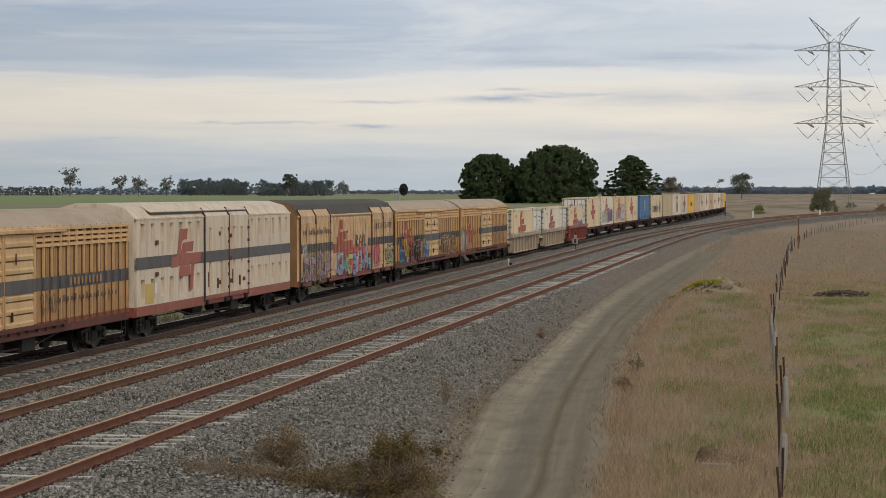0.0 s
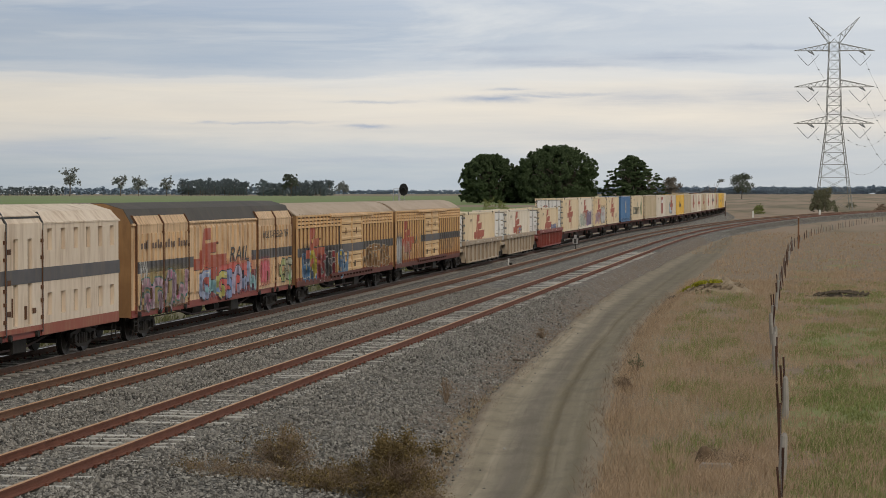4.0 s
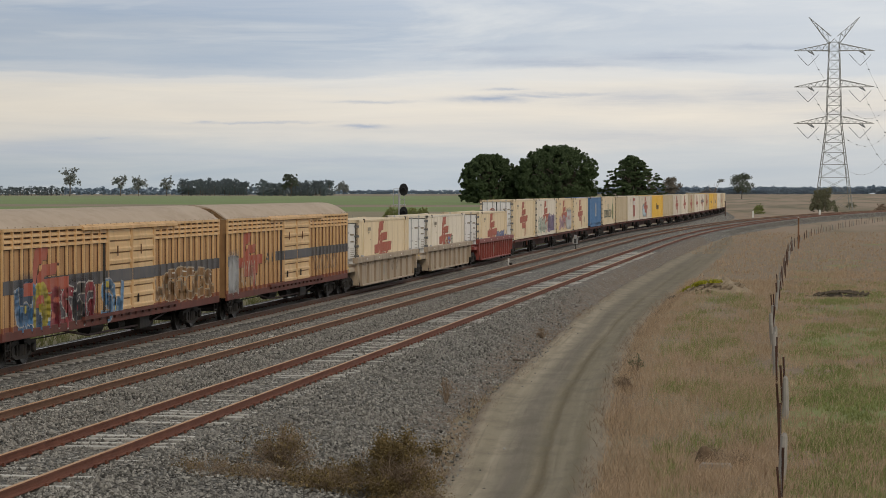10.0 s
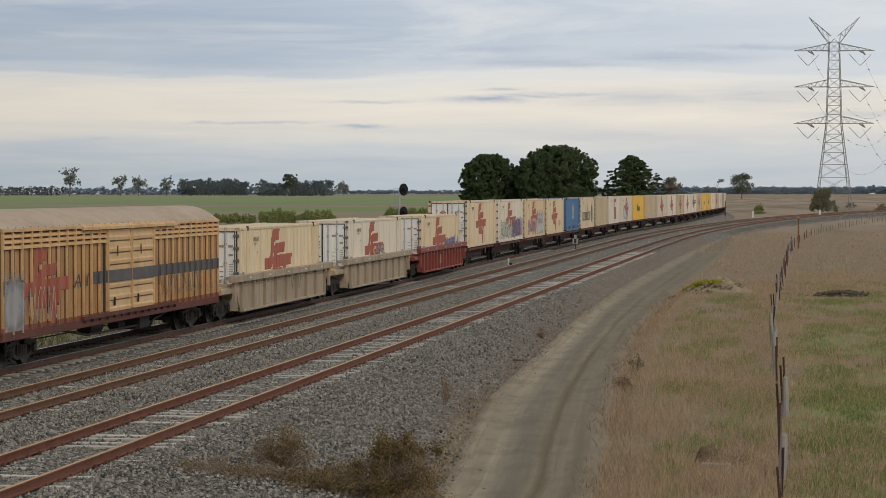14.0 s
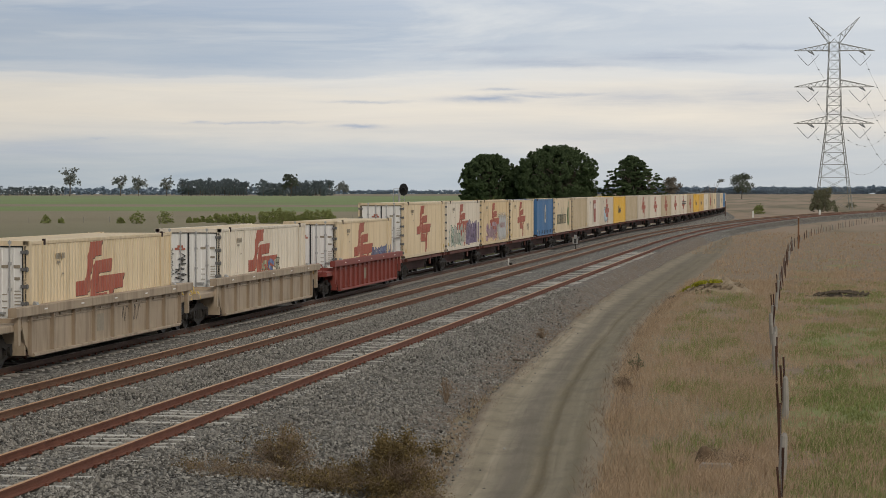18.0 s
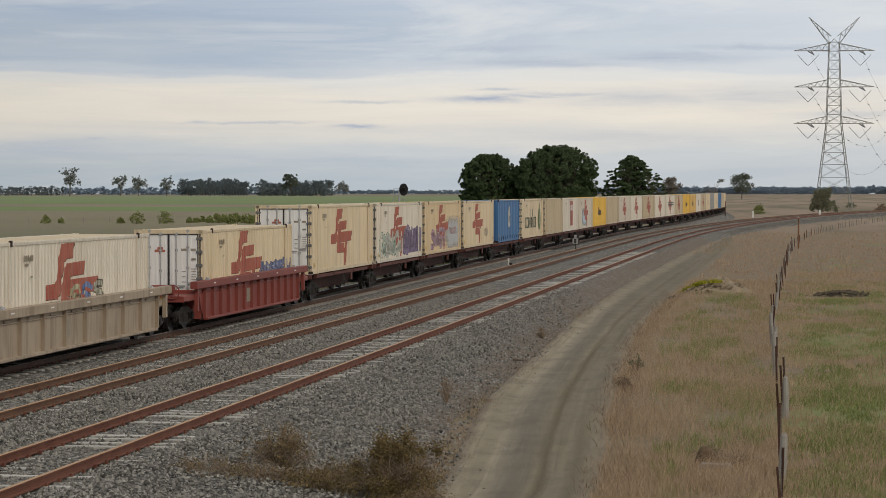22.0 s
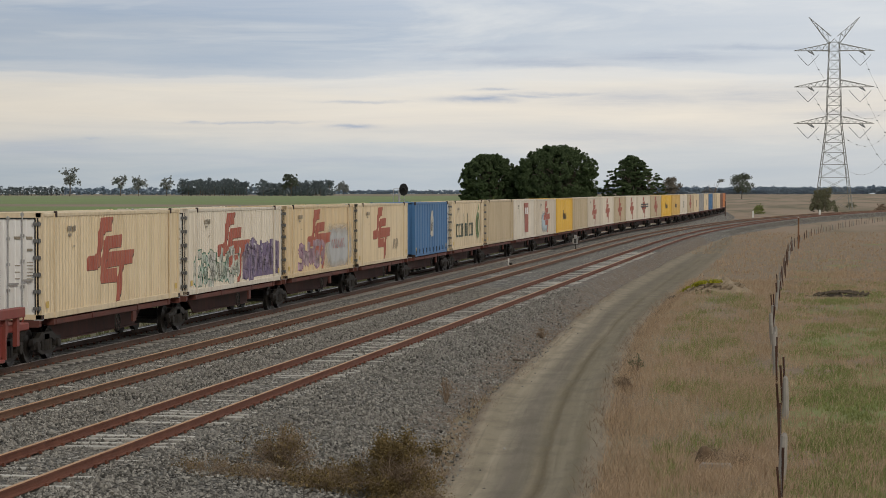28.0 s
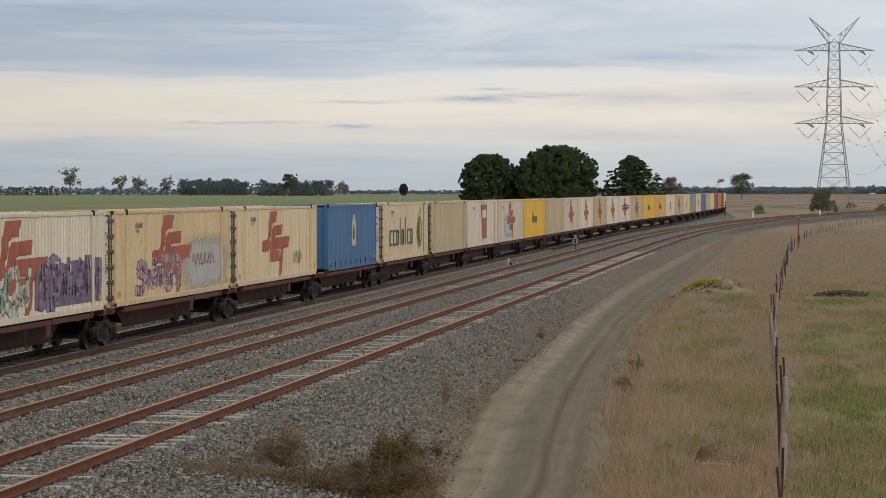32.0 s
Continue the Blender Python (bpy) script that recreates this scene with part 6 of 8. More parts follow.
            for i in range(40):
                path.append((-0.27 + 0.17 * math.sin(i * 2.3) + rng.uniform(-0.09, 0.09), -14.55 / 2 - 0.012, 1.95 - i * 0.036 + 0.07 * math.cos(i * 1.3)))
            for p, q in zip(path, path[1:]):
                tag.tube(p, q, 0.015, sides=4)
            path = []
            for i in range(18):
                path.append((-0.60 + 0.08 * math.sin(i * 2.6) + rng.uniform(-0.03, 0.03), -14.55 / 2 - 0.012, 2.2 - i * 0.06))
            for p, q in zip(path, path[1:]):
                tag.tube(p, q, 0.012, sides=4)
            part("graffiti", tag, M_BLACKPAINT, c, "black scrawl on the door")
        place(c, {177.5: 177.85, 198.4: 199.25, 220.65: 220.75}[s], 0.44)

    # flat wagons, one box each: paint, words, what is drawn on the side
    boxes = [("cream", "cream corrugated container with red stepped emblem", "logo"),
             ("white", "off-white corrugated container with green and violet graffiti", "tagged"),
             ("buff", "buff corrugated container with pink and pale blue graffiti", "tagged_two"),
             ("cream", "cream corrugated container with red emblem and small tag", "logo_small"),
             ("blue", "blue curtain-sided container with white and yellow mark", "blue"),
             ("cream", "cream ribbed container with dark green lettering bars", "green"),
             ("drab", "plain drab container with faded paint", "plain"),
             ("white", "off-white container with tall red panel", "panel"),
             ("pale", "pale grey container with red emblem and blue spray", "spray"),
             ("yellow", "bright yellow container with dark lettering bars", "words"),
             ("drab", "plain drab container with worn lower edge", "plain"),
             ("pale", "pale container with red emblem", "logo"),
             ("white", "off-white container with bright red emblem", "logo"),
             ("drab", "drab container with faded red emblem", "logo"),
             ("white", "white container with red emblem", "logo"),
             ("white", "white container with red and black cross emblem", "cross"),
             ("drab", "drab container with red emblem", "logo"),
             ("yellow", "yellow container with dark lettering bars", "words"),
             ("mustard", "mustard container with dark lettering bars", "words"),
             ("white", "white container with small dark mark", "mark"),
             ("drab", "drab container with faded emblem", "logo"),
             ("cream", "cream container with small mark", "mark"),
             ("grey", "plain grey container on a flat wagon", "plain"),
             ("cream", "cream container with small mark", "mark"),
             ("blue", "plain blue container on a flat wagon", "plain"),
             ("drab", "plain drab container on a flat wagon", "plain"),
             ("cream", "plain cream container on a flat wagon", "plain"),
             ("brown", "plain dark brown container on a flat wagon", "plain"),
             ("orange", "plain rusty orange container on a flat wagon", "plain"),
             ("brown", "plain brown container on a flat wagon", "plain"),
             ("white", "off-white container at the tail of the train", "plain"),
             ("drab", "drab container at the tail of the train", "plain"),
             ("cream", "cream container at the tail of the train", "plain")]
    masters = {}
    starts = [232.0, 247.6, 263.15, 278.8, 294.7, 310.0] + [326.0 + 15.22 * i for i in range(len(boxes) - 6)]
    things = []
    for i, ((paint, label, deco), s) in enumerate(zip(boxes, starts)):
        mid = s + 14.6 / 2
        spot = i % 5 if i % 5 in (0, 4) else 1
        if spot not in masters:
            w = masters[spot] = flat_wagon(14.9, spot)
        else:
            w = copy_thing(masters[spot], Matrix())
            for bogie in (c for c in w.children if c.name.startswith("bogie")):
                for ws in bogie.children:
                    WHEELSETS.append((ws, 0.9 if ws.location.y > 0 else -0.9))
        place(w, mid, 0)
        short = deco == "blue"
        c = container(label, paint, 12.19 if short else 14.55, doors=not short, posts=not short and i < 16, period=0.28 if i not in (4, 5, 7) else 0.9, detail=i < 7)
        place(c, mid - (0.1 if short else 0), 1.18)
        x, L = 1.225, 7.27
        if deco.startswith("logo") or deco in ("tagged", "tagged_two", "spray"):
            emblem(c, x, -1.7 if i < 8 else -1.2, 0.19, 1.0, M_RED)
        if i < 12 and deco not in ("plain", "blue", "words"):
            bars(c, x, [(-4.95, -4.84, 2.36, 2.52), (-4.80, -4.69, 2.36, 2.52), (-4.65, -4.56, 2.36, 2.52), (-4.44, -4.34, 2.36, 2.52), (-4.30, -4.20, 2.36, 2.52), (-4.90, -4.60, 2.24, 2.30), (-4.42, -4.25, 1.92, 1.96)], M_GREYMARK, "small dark code markings as bars")
        if deco == "tagged":
            graffiti(c, x + 0.004, -6.3, 0.3, 0.3, 1.4, [(0.64, 0.66, 0.58), (0.52, 0.62, 0.54), (0.66, 0.66, 0.60)], (0.09, 0.22, 0.15), 61, 7, "pale sprayed lettering with thin green outlines", accent=(0.56, 0.62, 0.53))
            coat_block(c, x, 0.7, 6.9, 0.28, 1.5, (0.20, 0.15, 0.27))
            graffiti(c, x + 0.008, 0.9, 6.8, 0.36, 1.6, [(0.27, 0.21, 0.34), (0.31, 0.25, 0.39)], (0.13, 0.09, 0.18), 62, 6, "violet block sprayed lettering")
        elif deco == "tagged_two":
            graffiti(c, x + 0.004, -4.9, 0.5, 0.35, 1.4, [(0.60, 0.40, 0.50), (0.62, 0.46, 0.52)], (0.38, 0.18, 0.32), 63, 5, "pink sprayed lettering")
            graffiti(c, x + 0.002, 0.6, 7.0, 0.05, 1.75, [(0.50, 0.52, 0.54), (0.46, 0.50, 0.55)], (0.46, 0.48, 0.50), 64, 0, "pale blue sprayed haze", (0.50, 0.51, 0.52))
            scribble(c, x + 0.014, 2.0, 5.0, 1.0, 1.4, (0.5, 0.10, 0.09), 65, 4, "thin red scrawl")
        elif deco == "logo_small":
            scribble(c, x + 0.004, 2.6, 4.0, 0.6, 1.1, (0.16, 0.13, 0.12), 66, 3, "small dark tag")
        elif deco == "blue":
            b = Build().plate([(-0.5, 1.1), (0.0, 0.95), (0.55, 1.05), (0.6, 1.95), (0.25, 2.45), (-0.1, 2.4), (-0.45, 2.0)], x, x + 0.006)
            part("painted_mark", b, ink((0.72, 0.70, 0.62)), c, "white drop-shaped mark")
            part("painted_mark", Build().plate([(-0.2, 1.3), (0.2, 1.3), (0.22, 1.75), (0.0, 1.95), (-0.2, 1.7)], x + 0.006, x + 0.009), M_BLACKPAINT, c)
            for k in range(10):
                part("curtain_strap", Build().box(x - 0.02, x + 0.012, -5.6 + 1.24 * k, -5.565 + 1.24 * k, 0.1, 0.4), M_GASKET, c)
        elif deco == "green":
            g = ink((0.03, 0.08, 0.05))
            marks = []
            for a, kind in ((-5.4, "c"), (-4.4, "c"), (-3.4, "o"), (-2.3, "l"), (-1.7, "o"), (-0.6, "l"), (0.1, "c"), (1.1, "o")):
                top = 2.15 if kind == "l" else 1.55
                marks.append((a, a + 0.2, 0.75, top))
                if kind != "l":
                    marks += [(a + 0.2, a + 0.75, 0.75, 0.86), (a + 0.2, a + 0.75, 1.44, 1.55)]
                if kind == "o":
                    marks.append((a + 0.6, a + 0.8, 0.86, 1.44))
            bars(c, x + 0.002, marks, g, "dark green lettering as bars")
            ring = Build()
            for k in range(18):
                a0, a1 = 2 * math.pi * k / 18, 2 * math.pi * (k + 1) / 18
                ring.plate([(4.3 + 0.85 * math.cos(a0), 1.35 + 0.85 * math.sin(a0)), (4.3 + 0.85 * math.cos(a1), 1.35 + 0.85 * math.sin(a1)), (4.3 + 0.6 * math.cos(a1), 1.35 + 0.6 * math.sin(a1)), (4.3 + 0.6 * math.cos(a0), 1.35 + 0.6 * math.sin(a0))], x, x + 0.006)
            ring.plate([(4.15, 0.7), (4.45, 0.7), (4.5, 1.9), (4.15, 1.9)], x, x + 0.006).plate([(4.3, 2.2), (4.8, 2.45), (4.6, 2.7)], x, x + 0.006)
            part("painted_emblem", ring, ink((0.16, 0.28, 0.10)), c, "green ring emblem")
        elif deco == "panel":
            part("painted_panel", Build().plate([(-0.6, 0.45), (1.6, 0.45), (1.7, 2.65), (-1.0, 2.65)], x, x + 0.006), M_RED, c, "tall red painted panel")
            bars(c, x + 0.006, [(-0.5, 0.1, 1.8, 2.3), (0.4, 1.2, 1.8, 2.3)], M_DOORWHITE, "white lettering as bars")
        elif deco == "spray":
            graffiti(c, x + 0.004, -4.0, 0.8, 0.3, 1.6, [(0.42, 0.55, 0.66)], (0.40, 0.50, 0.58), 67, 0, "pale blue sprayed patch", (0.45, 0.55, 0.62))
        elif deco == "words":
            bars(c, x, [(-1.6, -1.2, 1.1, 1.9), (-0.9, -0.4, 1.1, 1.6), (-0.1, 0.4, 1.1, 1.6), (0.7, 1.2, 1.1, 1.6)], M_BLACKPAINT, "dark lettering as bars")
        elif deco == "cross":
            emblem(c, x, -1.2, 0.19, 1.0, M_RED)
            bars(c, x + 0.006, [(-4.0, 5.0, 1.45, 1.62), (-4.0, 5.0, 1.75, 1.9)], M_BLACKPAINT, "black cross bars")
        elif deco == "mark":
            bars(c, x, [(-0.5, 0.4, 0.9, 1.9)], M_BLACKPAINT, "dark mark as a bar")


make_train()


# ---- plants ----
def leaf_material(name, a, b, rough=0.7):
    m = bpy.data.materials.new(name)
    m.use_nodes = True
    t = m.node_tree
    p = t.nodes["Principled BSDF"]
    put = node_maker(t)
    g = put("ShaderNodeNewGeometry")
    tc = put("ShaderNodeTexCoord")
    n = put("ShaderNodeTexNoise", Scale=0.45, Detail=4.0)
    t.links.new(tc.outputs["Object"], n.inputs[0])
    col = mixed(t, g.outputs["Random Per Island"], a, b)
    r = ramp_of(put("ShaderNodeValToRGB"), [(0.35, 0.0), (0.7, 1.0)])
    t.links.new(n.outputs[0], r.inputs[0])
    col = mixed(t, maths(t, "MULTIPLY", r.outputs[0], 0.5), col, tuple(0.6 * (x + y) for x, y in zip(a, b)))
    t.links.new(col, p.inputs["Base Color"])
    p.inputs["Roughness"].default_value = rough
    p.inputs["Specular IOR Level"].default_value = 0.12
    return m


M_PINE = leaf_material("dark_cypress_foliage", (0.066, 0.094, 0.044), (0.088, 0.122, 0.060))
# Far gums: distance haze is mixed into the leaf colour.
M_GUMHAZE = leaf_material("haze_greyed_gum_foliage", (0.235, 0.255, 0.25), (0.29, 0.305, 0.295))
M_GUMDARK = leaf_material("dark_gum_foliage", (0.10, 0.12, 0.095), (0.165, 0.18, 0.145))
M_GUMBROWN = leaf_material("brown_gum_foliage", (0.155, 0.138, 0.115), (0.205, 0.182, 0.15))
# Far belts: paler, bluer leaf colours stand in for distance haze.
M_BELTHAZE = leaf_material("haze_tinted_far_foliage", (0.135, 0.165, 0.18), (0.15, 0.18, 0.195))
M_SKYLINEHAZE = leaf_material("haze_blue_far_foliage", (0.18, 0.24, 0.285), (0.205, 0.26, 0.35))
M_SHRUB = leaf_material("bright_shrub_foliage", (0.17, 0.20, 0.065), (0.27, 0.295, 0.11))
M_BUSH = leaf_material("olive_bush_foliage", (0.15, 0.155, 0.095), (0.195, 0.195, 0.125))
M_TWIG = leaf_material("dry_twigs", (0.16, 0.115, 0.08), (0.34, 0.26, 0.185))
M_DRYLEAF = leaf_material("dry_bush_leaves", (0.105, 0.080, 0.040), (0.235, 0.170, 0.075))
M_BARK = surface("grey_bark", (0.13, 0.105, 0.085), (0.20, 0.165, 0.135), 1.5, 0.9)
M_STRAW = leaf_material("dry_grass_blades", (0.32, 0.232, 0.152), (0.50, 0.375, 0.255), 0.8)
M_GREENBLADE = leaf_material("green_grass_blades", (0.165, 0.20, 0.065), (0.285, 0.30, 0.125), 0.8)
M_BANKGRASS = leaf_material("dull_bank_grass", (0.10, 0.115, 0.045), (0.20, 0.195, 0.095), 0.8)
M_FLOWER = leaf_material("yellow_green_weed", (0.22, 0.23, 0.02), (0.36, 0.33, 0.035))


def quads_mesh(name, centres, size, rng, mat, flat=1.0):
    """Small four-sided leaves turned every way."""
    n = len(centres)
    a = rng.normal(size=(n, 3))
    a /= np.linalg.norm(a, axis=1)[:, None]
    b = np.cross(a, rng.normal(size=(n, 3)))
    b /= np.linalg.norm(b, axis=1)[:, None]
    sz = size * rng.uniform(0.55, 1.35, (n, 1))
    a, b = a * sz, b * sz * 0.62
    v = np.stack([centres - a, centres - b * 0.9, centres + a, centres + b], axis=1).reshape(-1, 3)
    me = bpy.data.meshes.new(name)
    me.from_pydata(v.tolist(), [], np.arange(4 * n).reshape(-1, 4).tolist())
    me.materials.append(mat)
    return me


def clump_points(clumps, per, rng, soft=True):
    out = []
    for (x, y, z), r, squash in clumps:
        d = rng.normal(size=(per, 3))
        d /= np.linalg.norm(d, axis=1)[:, None]
        d *= r * (rng.uniform(0.06, 1.4, (per, 1)) ** 0.8 if soft else rng.uniform(0.35, 1.0, (per, 1)) ** 0.5)
        d[:, 2] *= squash
        out.append(d + np.array([x, y, z]))
    return np.concatenate(out)


def tree(label, x, y, height, spread, style, leaf, seed, trunk_h=0.25, per=70, leaf_size=0.45, name="tree", base=None):
    rng = np.random.default_rng(seed)
    ob = tagged(new(name), label, "tree", "trees on the plain")
    z = ground_z(x, y) if base is None else base
    ob.matrix_basis = pose(x, y, z - 0.1)
    clumps, limbs = [], []
    top = Vector((rng.normal() * 0.02 * height, 0, height * 0.8))
    if style == "dome":  # dense round-topped cypress, foliage almost to the ground
        for i in range(900):
            u, g = rng.uniform(0.04, 1.0), rng.uniform(0, 2 * math.pi)
            wide = spread * (0.90 + 0.10 * math.sin(u * 3.0)) * (1 - max(0, (u - 0.42) / 0.60) ** 2.3) ** 0.5
            q = rng.uniform(0.5, 1.0) ** 0.6 if i % 4 else rng.uniform(0, 0.6)
            lump = 1 + 0.05 * math.sin(3 * g + seed) + 0.13 * noise.noise((2.1 * math.cos(g) + seed, 2.1 * math.sin(g), 5.0 * u))
            clumps.append(((wide * q * lump * math.cos(g), wide * q * lump * math.sin(g), height * u * 0.95), spread * rng.uniform(0.045, 0.10), 1.0))
            if i % 3 == 0:  # small tufts that break the outline
                q = rng.uniform(0.98, 1.10)
                clumps.append(((wide * q * lump * math.cos(g), wide * q * lump * math.sin(g), height * u * rng.uniform(0.95, 1.0)), spread * rng.uniform(0.018, 0.04), 1.2))
    elif style == "spiky":  # tiered cypress with pointed sprays
        for i in range(900):
            u, g = rng.uniform(0.0, 1.0) ** 1.1, rng.uniform(0, 2 * math.pi)
            tier = 0.80 + 0.22 * abs(math.sin(8 * u + 1.5 * math.sin(3 * g)))
            wide = spread * (1.0 - max(0.0, u - 0.10) ** 2.1 * 1.12) * tier
            q = rng.uniform(0.0, 0.9) if i % 3 else rng.uniform(0.88, 1.06)
            clumps.append(((wide * q * math.cos(g), wide * q * math.sin(g), height * (u * 0.92 + 0.05 * q)), spread * (rng.uniform(0.05, 0.10) if i % 3 else rng.uniform(0.03, 0.06)), 0.5))
    elif style == "round":  # bushy uneven head on a short trunk
        for i in range(46):
            u, g = rng.uniform(0.0, 1.0), rng.uniform(0, 2 * math.pi)
            wide = spread * (1 - (2 * u - 1) ** 2 * 0.85) ** 0.5 * (1 + 0.2 * math.sin(2 * g + seed))
            q = rng.uniform(0.2, 0.85)
            clumps.append(((wide * q * math.cos(g), wide * q * math.sin(g), height * (0.30 + 0.62 * u)), spread * rng.uniform(0.14, 0.28), 0.75))
    else:  # open gum: a few separate heads on limbs
        for i in range(17):
            g = 2 * math.pi * i / 17 + rng.uniform(-0.4, 0.4)
            u = rng.uniform(0.42, 0.95)
            q = rng.uniform(0.25, 0.95) * (1.2 - 0.5 * u)
            head = Vector((spread * q * math.cos(g), spread * q * math.sin(g), height * u))
            limbs.append(head)
            for k in range(11):
                o = rng.normal(size=3) * spread * 0.15
                clumps.append(((head.x + o[0], head.y + o[1], head.z + o[2] * 0.9), spread * rng.uniform(0.04, 0.11), 0.8))
        clumps.append(((0.02 * height, 0, height * 0.95), spread * 0.2, 0.6))
    b = Build()
    r = 0.022 * height
    b.tube((0, 0, 0), (0.02 * height, 0, height * trunk_h), r, r * 0.75, 7)
    b.tube((0.02 * height, 0, height * trunk_h), top, r * 0.75, r * 0.2, 7)
    start = Vector((0.02 * height, 0, height * trunk_h))
    for c in (limbs or [Vector(cl[0]) for cl in clumps[::6]]):
        p = start.lerp(top, rng.uniform(0.0, 0.5))
        m = p.lerp(c, 0.55) + Vector((0, 0, 0.04 * height))
        b.tube(p, m, r * 0.4, r * 0.25, 5, False)
        b.tube(m, c, r * 0.25, r * 0.07, 5, False)
    part("trunk", b, M_BARK, ob, "grey bark trunk and limbs", smooth=True)
    pts = clump_points(clumps, per, rng, style not in ("dome", "spiky"))
    part("crown", quads_mesh("crown", pts, leaf_size, rng, leaf), None, ob)
    return ob


def plan(u, d):
    """Ground plan place d metres out along the view's middle line and u * d metres to its right."""
    return (u * d * math.cos(YAW) - d * math.sin(YAW), u * d * math.sin(YAW) + d * math.cos(YAW))


def make_trees():
    for u, d, h, w, style, seed, label in ((0.0190, 1010, 21.0, 11.8, "dome", 1, "dark dense round-headed cypress at the field edge"), (0.0472, 1000, 24.4, 16.4, "dome", 2, "large dark dense round-headed cypress"),
                                           (0.0345, 1020, 16.0, 10.5, "dome", 5, "dark cypress merging with its larger neighbour"), (0.0560, 1010, 13.0, 6.0, "dome", 6, "low dark cypress beside its larger neighbour"), (0.0786, 1000, 20.4, 13.4, "spiky", 3, "dark cypress with pointed sprays")):
        tree(label, *plan(u, d), h, w, style, M_PINE, seed, 0.12, 190, 0.25)
    for u, d, h, w, seed, label in ((0.0947, 1450, 13.0, 8.0, 11, "pale grey-green gum with a round crown"), (0.1240, 1350, 14.5, 8.5, 12, "grey-green gum standing alone on the plain"),
                                    (-0.1550, 2150, 25, 10, 13, "tall gum standing alone in the green field"), (-0.1340, 2150, 19, 7, 14, "gum with two heads by the field edge"), (-0.1265, 2170, 17, 8, 15, "spreading gum by the field edge"),
                                    (-0.1148, 2150, 17, 6, 16, "slender gum by the field edge"), (-0.0632, 2000, 19, 8, 17, "flat-topped gum before the tree belt"), (-0.0415, 2500, 13, 9, 18, "umbrella-shaped gum far off")):
        tree(label, *plan(u, d), h, w, "round" if d < 1500 else "gum", M_GUMBROWN if seed == 11 else M_GUMHAZE if d > 2000 else M_GUMDARK, seed, 0.3, 70 if d > 2000 else 130, 0.32 if d > 2000 else 0.32)
    # leafless tree
    x, y = plan(0.1118, 1300)
    ob = tagged(new("dead_tree"), "bare dead tree with one leafy tuft", "tree", "trees on the plain")
    ob.matrix_basis = pose(x, y, ground_z(x, y) - 0.1)
    b, rng = Build(), random.Random(8)
    for i in range(11):
        a = Vector((rng.uniform(-5, 1), 0, 0))
        m = a + Vector((rng.uniform(-1, 2.5), rng.uniform(-1, 1), rng.uniform(3, 6)))
        b.tube(a, m, 0.16, 0.10, 5)
        for k in range(3):
            b.tube(m, m + Vector((rng.uniform(-1.5, 2), rng.uniform(-1, 1), rng.uniform(1, 4))), 0.09, 0.04, 4)
    b.tube((0, 0, 0), (3.5, 0, 9), 0.2, 0.08, 5)
    part("trunk", b, M_BARK, ob)
    r = np.random.default_rng(4)
    part("crown", quads_mesh("crown", clump_points([((4.0, 0, 10), 1.4, 0.8), ((5.2, 0, 10.4), 1.1, 0.7)], 60, r), 0.4, r, M_GUMHAZE), None, ob)
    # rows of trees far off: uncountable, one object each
    for label, u0, u1, d, h, n, mat, seed in (("long belt of far trees along the skyline", 0.086, 0.23, 4300, 14.5, 300, M_SKYLINEHAZE, 31), ("thin line of far trees along the skyline", -0.045, 0.012, 4400, 8.5, 120, M_SKYLINEHAZE, 32),
                                              ("dark belt of field trees", -0.1085, -0.0812, 2250, 18, 26, M_BELTHAZE, 33), ("dark dense belt of field trees", -0.0762, -0.046, 2250, 15.5, 32, M_BELTHAZE, 34),
                                              ("scattered far trees by a farm", -0.187, -0.158, 2600, 11.0, 26, M_BELTHAZE, 35), ("low far trees", -0.157, -0.075, 3300, 11.5, 70, M_SKYLINEHAZE, 36), ("low far trees behind the cypresses", 0.012, 0.086, 4300, 13, 120, M_SKYLINEHAZE, 37)):
        rng = np.random.default_rng(seed)
        clumps, stems = [], Build()
        for i in range(n):
            u = u0 + (u1 - u0) * (i + rng.uniform(0, 1)) / n
            dd = d * (1 + rng.uniform(-0.02, 0.02))
            x, y = plan(u, dd)
            hh = h * (0.72 + 0.45 * (0.5 + 0.5 * noise.noise((u * 300, seed, 0)))) * rng.uniform(0.85, 1.1)
            w = max(hh * 0.42, d * (u1 - u0) / n * 0.75)
            single = d < 3000
            for k in range(34 if single else 5):
                if single:
                    low = (0.32 if i % 5 == 2 else 0.12) if seed == 33 else 0.08
                    v = rng.uniform(low, 0.88)
                    wide = hh * rng.uniform(0.20, 0.34) * (1 - ((v - low) / (1 - low) - 0.45) ** 2 * 2.0)
                    clumps.append(((x + rng.normal() * wide * 0.6, y + rng.normal() * wide * 0.6, ground_z(x, y) + hh * v), hh * rng.uniform(0.05, 0.12), 0.7))
                else:
                    clumps.append(((x + rng.normal() * w * 0.5, y + rng.normal() * w * 0.3, ground_z(x, y) + hh * rng.uniform(0.08, 0.82)), w * rng.uniform(0.45, 0.75), 0.55))
            if single:
                stems.tube((x, y, ground_z(x, y) - 0.1), (x + rng.normal() * 0.8, y, ground_z(x, y) + hh * 0.7), 0.40, 0.15, 5)
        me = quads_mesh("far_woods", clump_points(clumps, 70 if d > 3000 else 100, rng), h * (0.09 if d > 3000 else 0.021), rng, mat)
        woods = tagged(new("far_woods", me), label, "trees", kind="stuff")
        if stems.v:
            part("trunk", stems, M_BARK, woods, "thin far trunks")


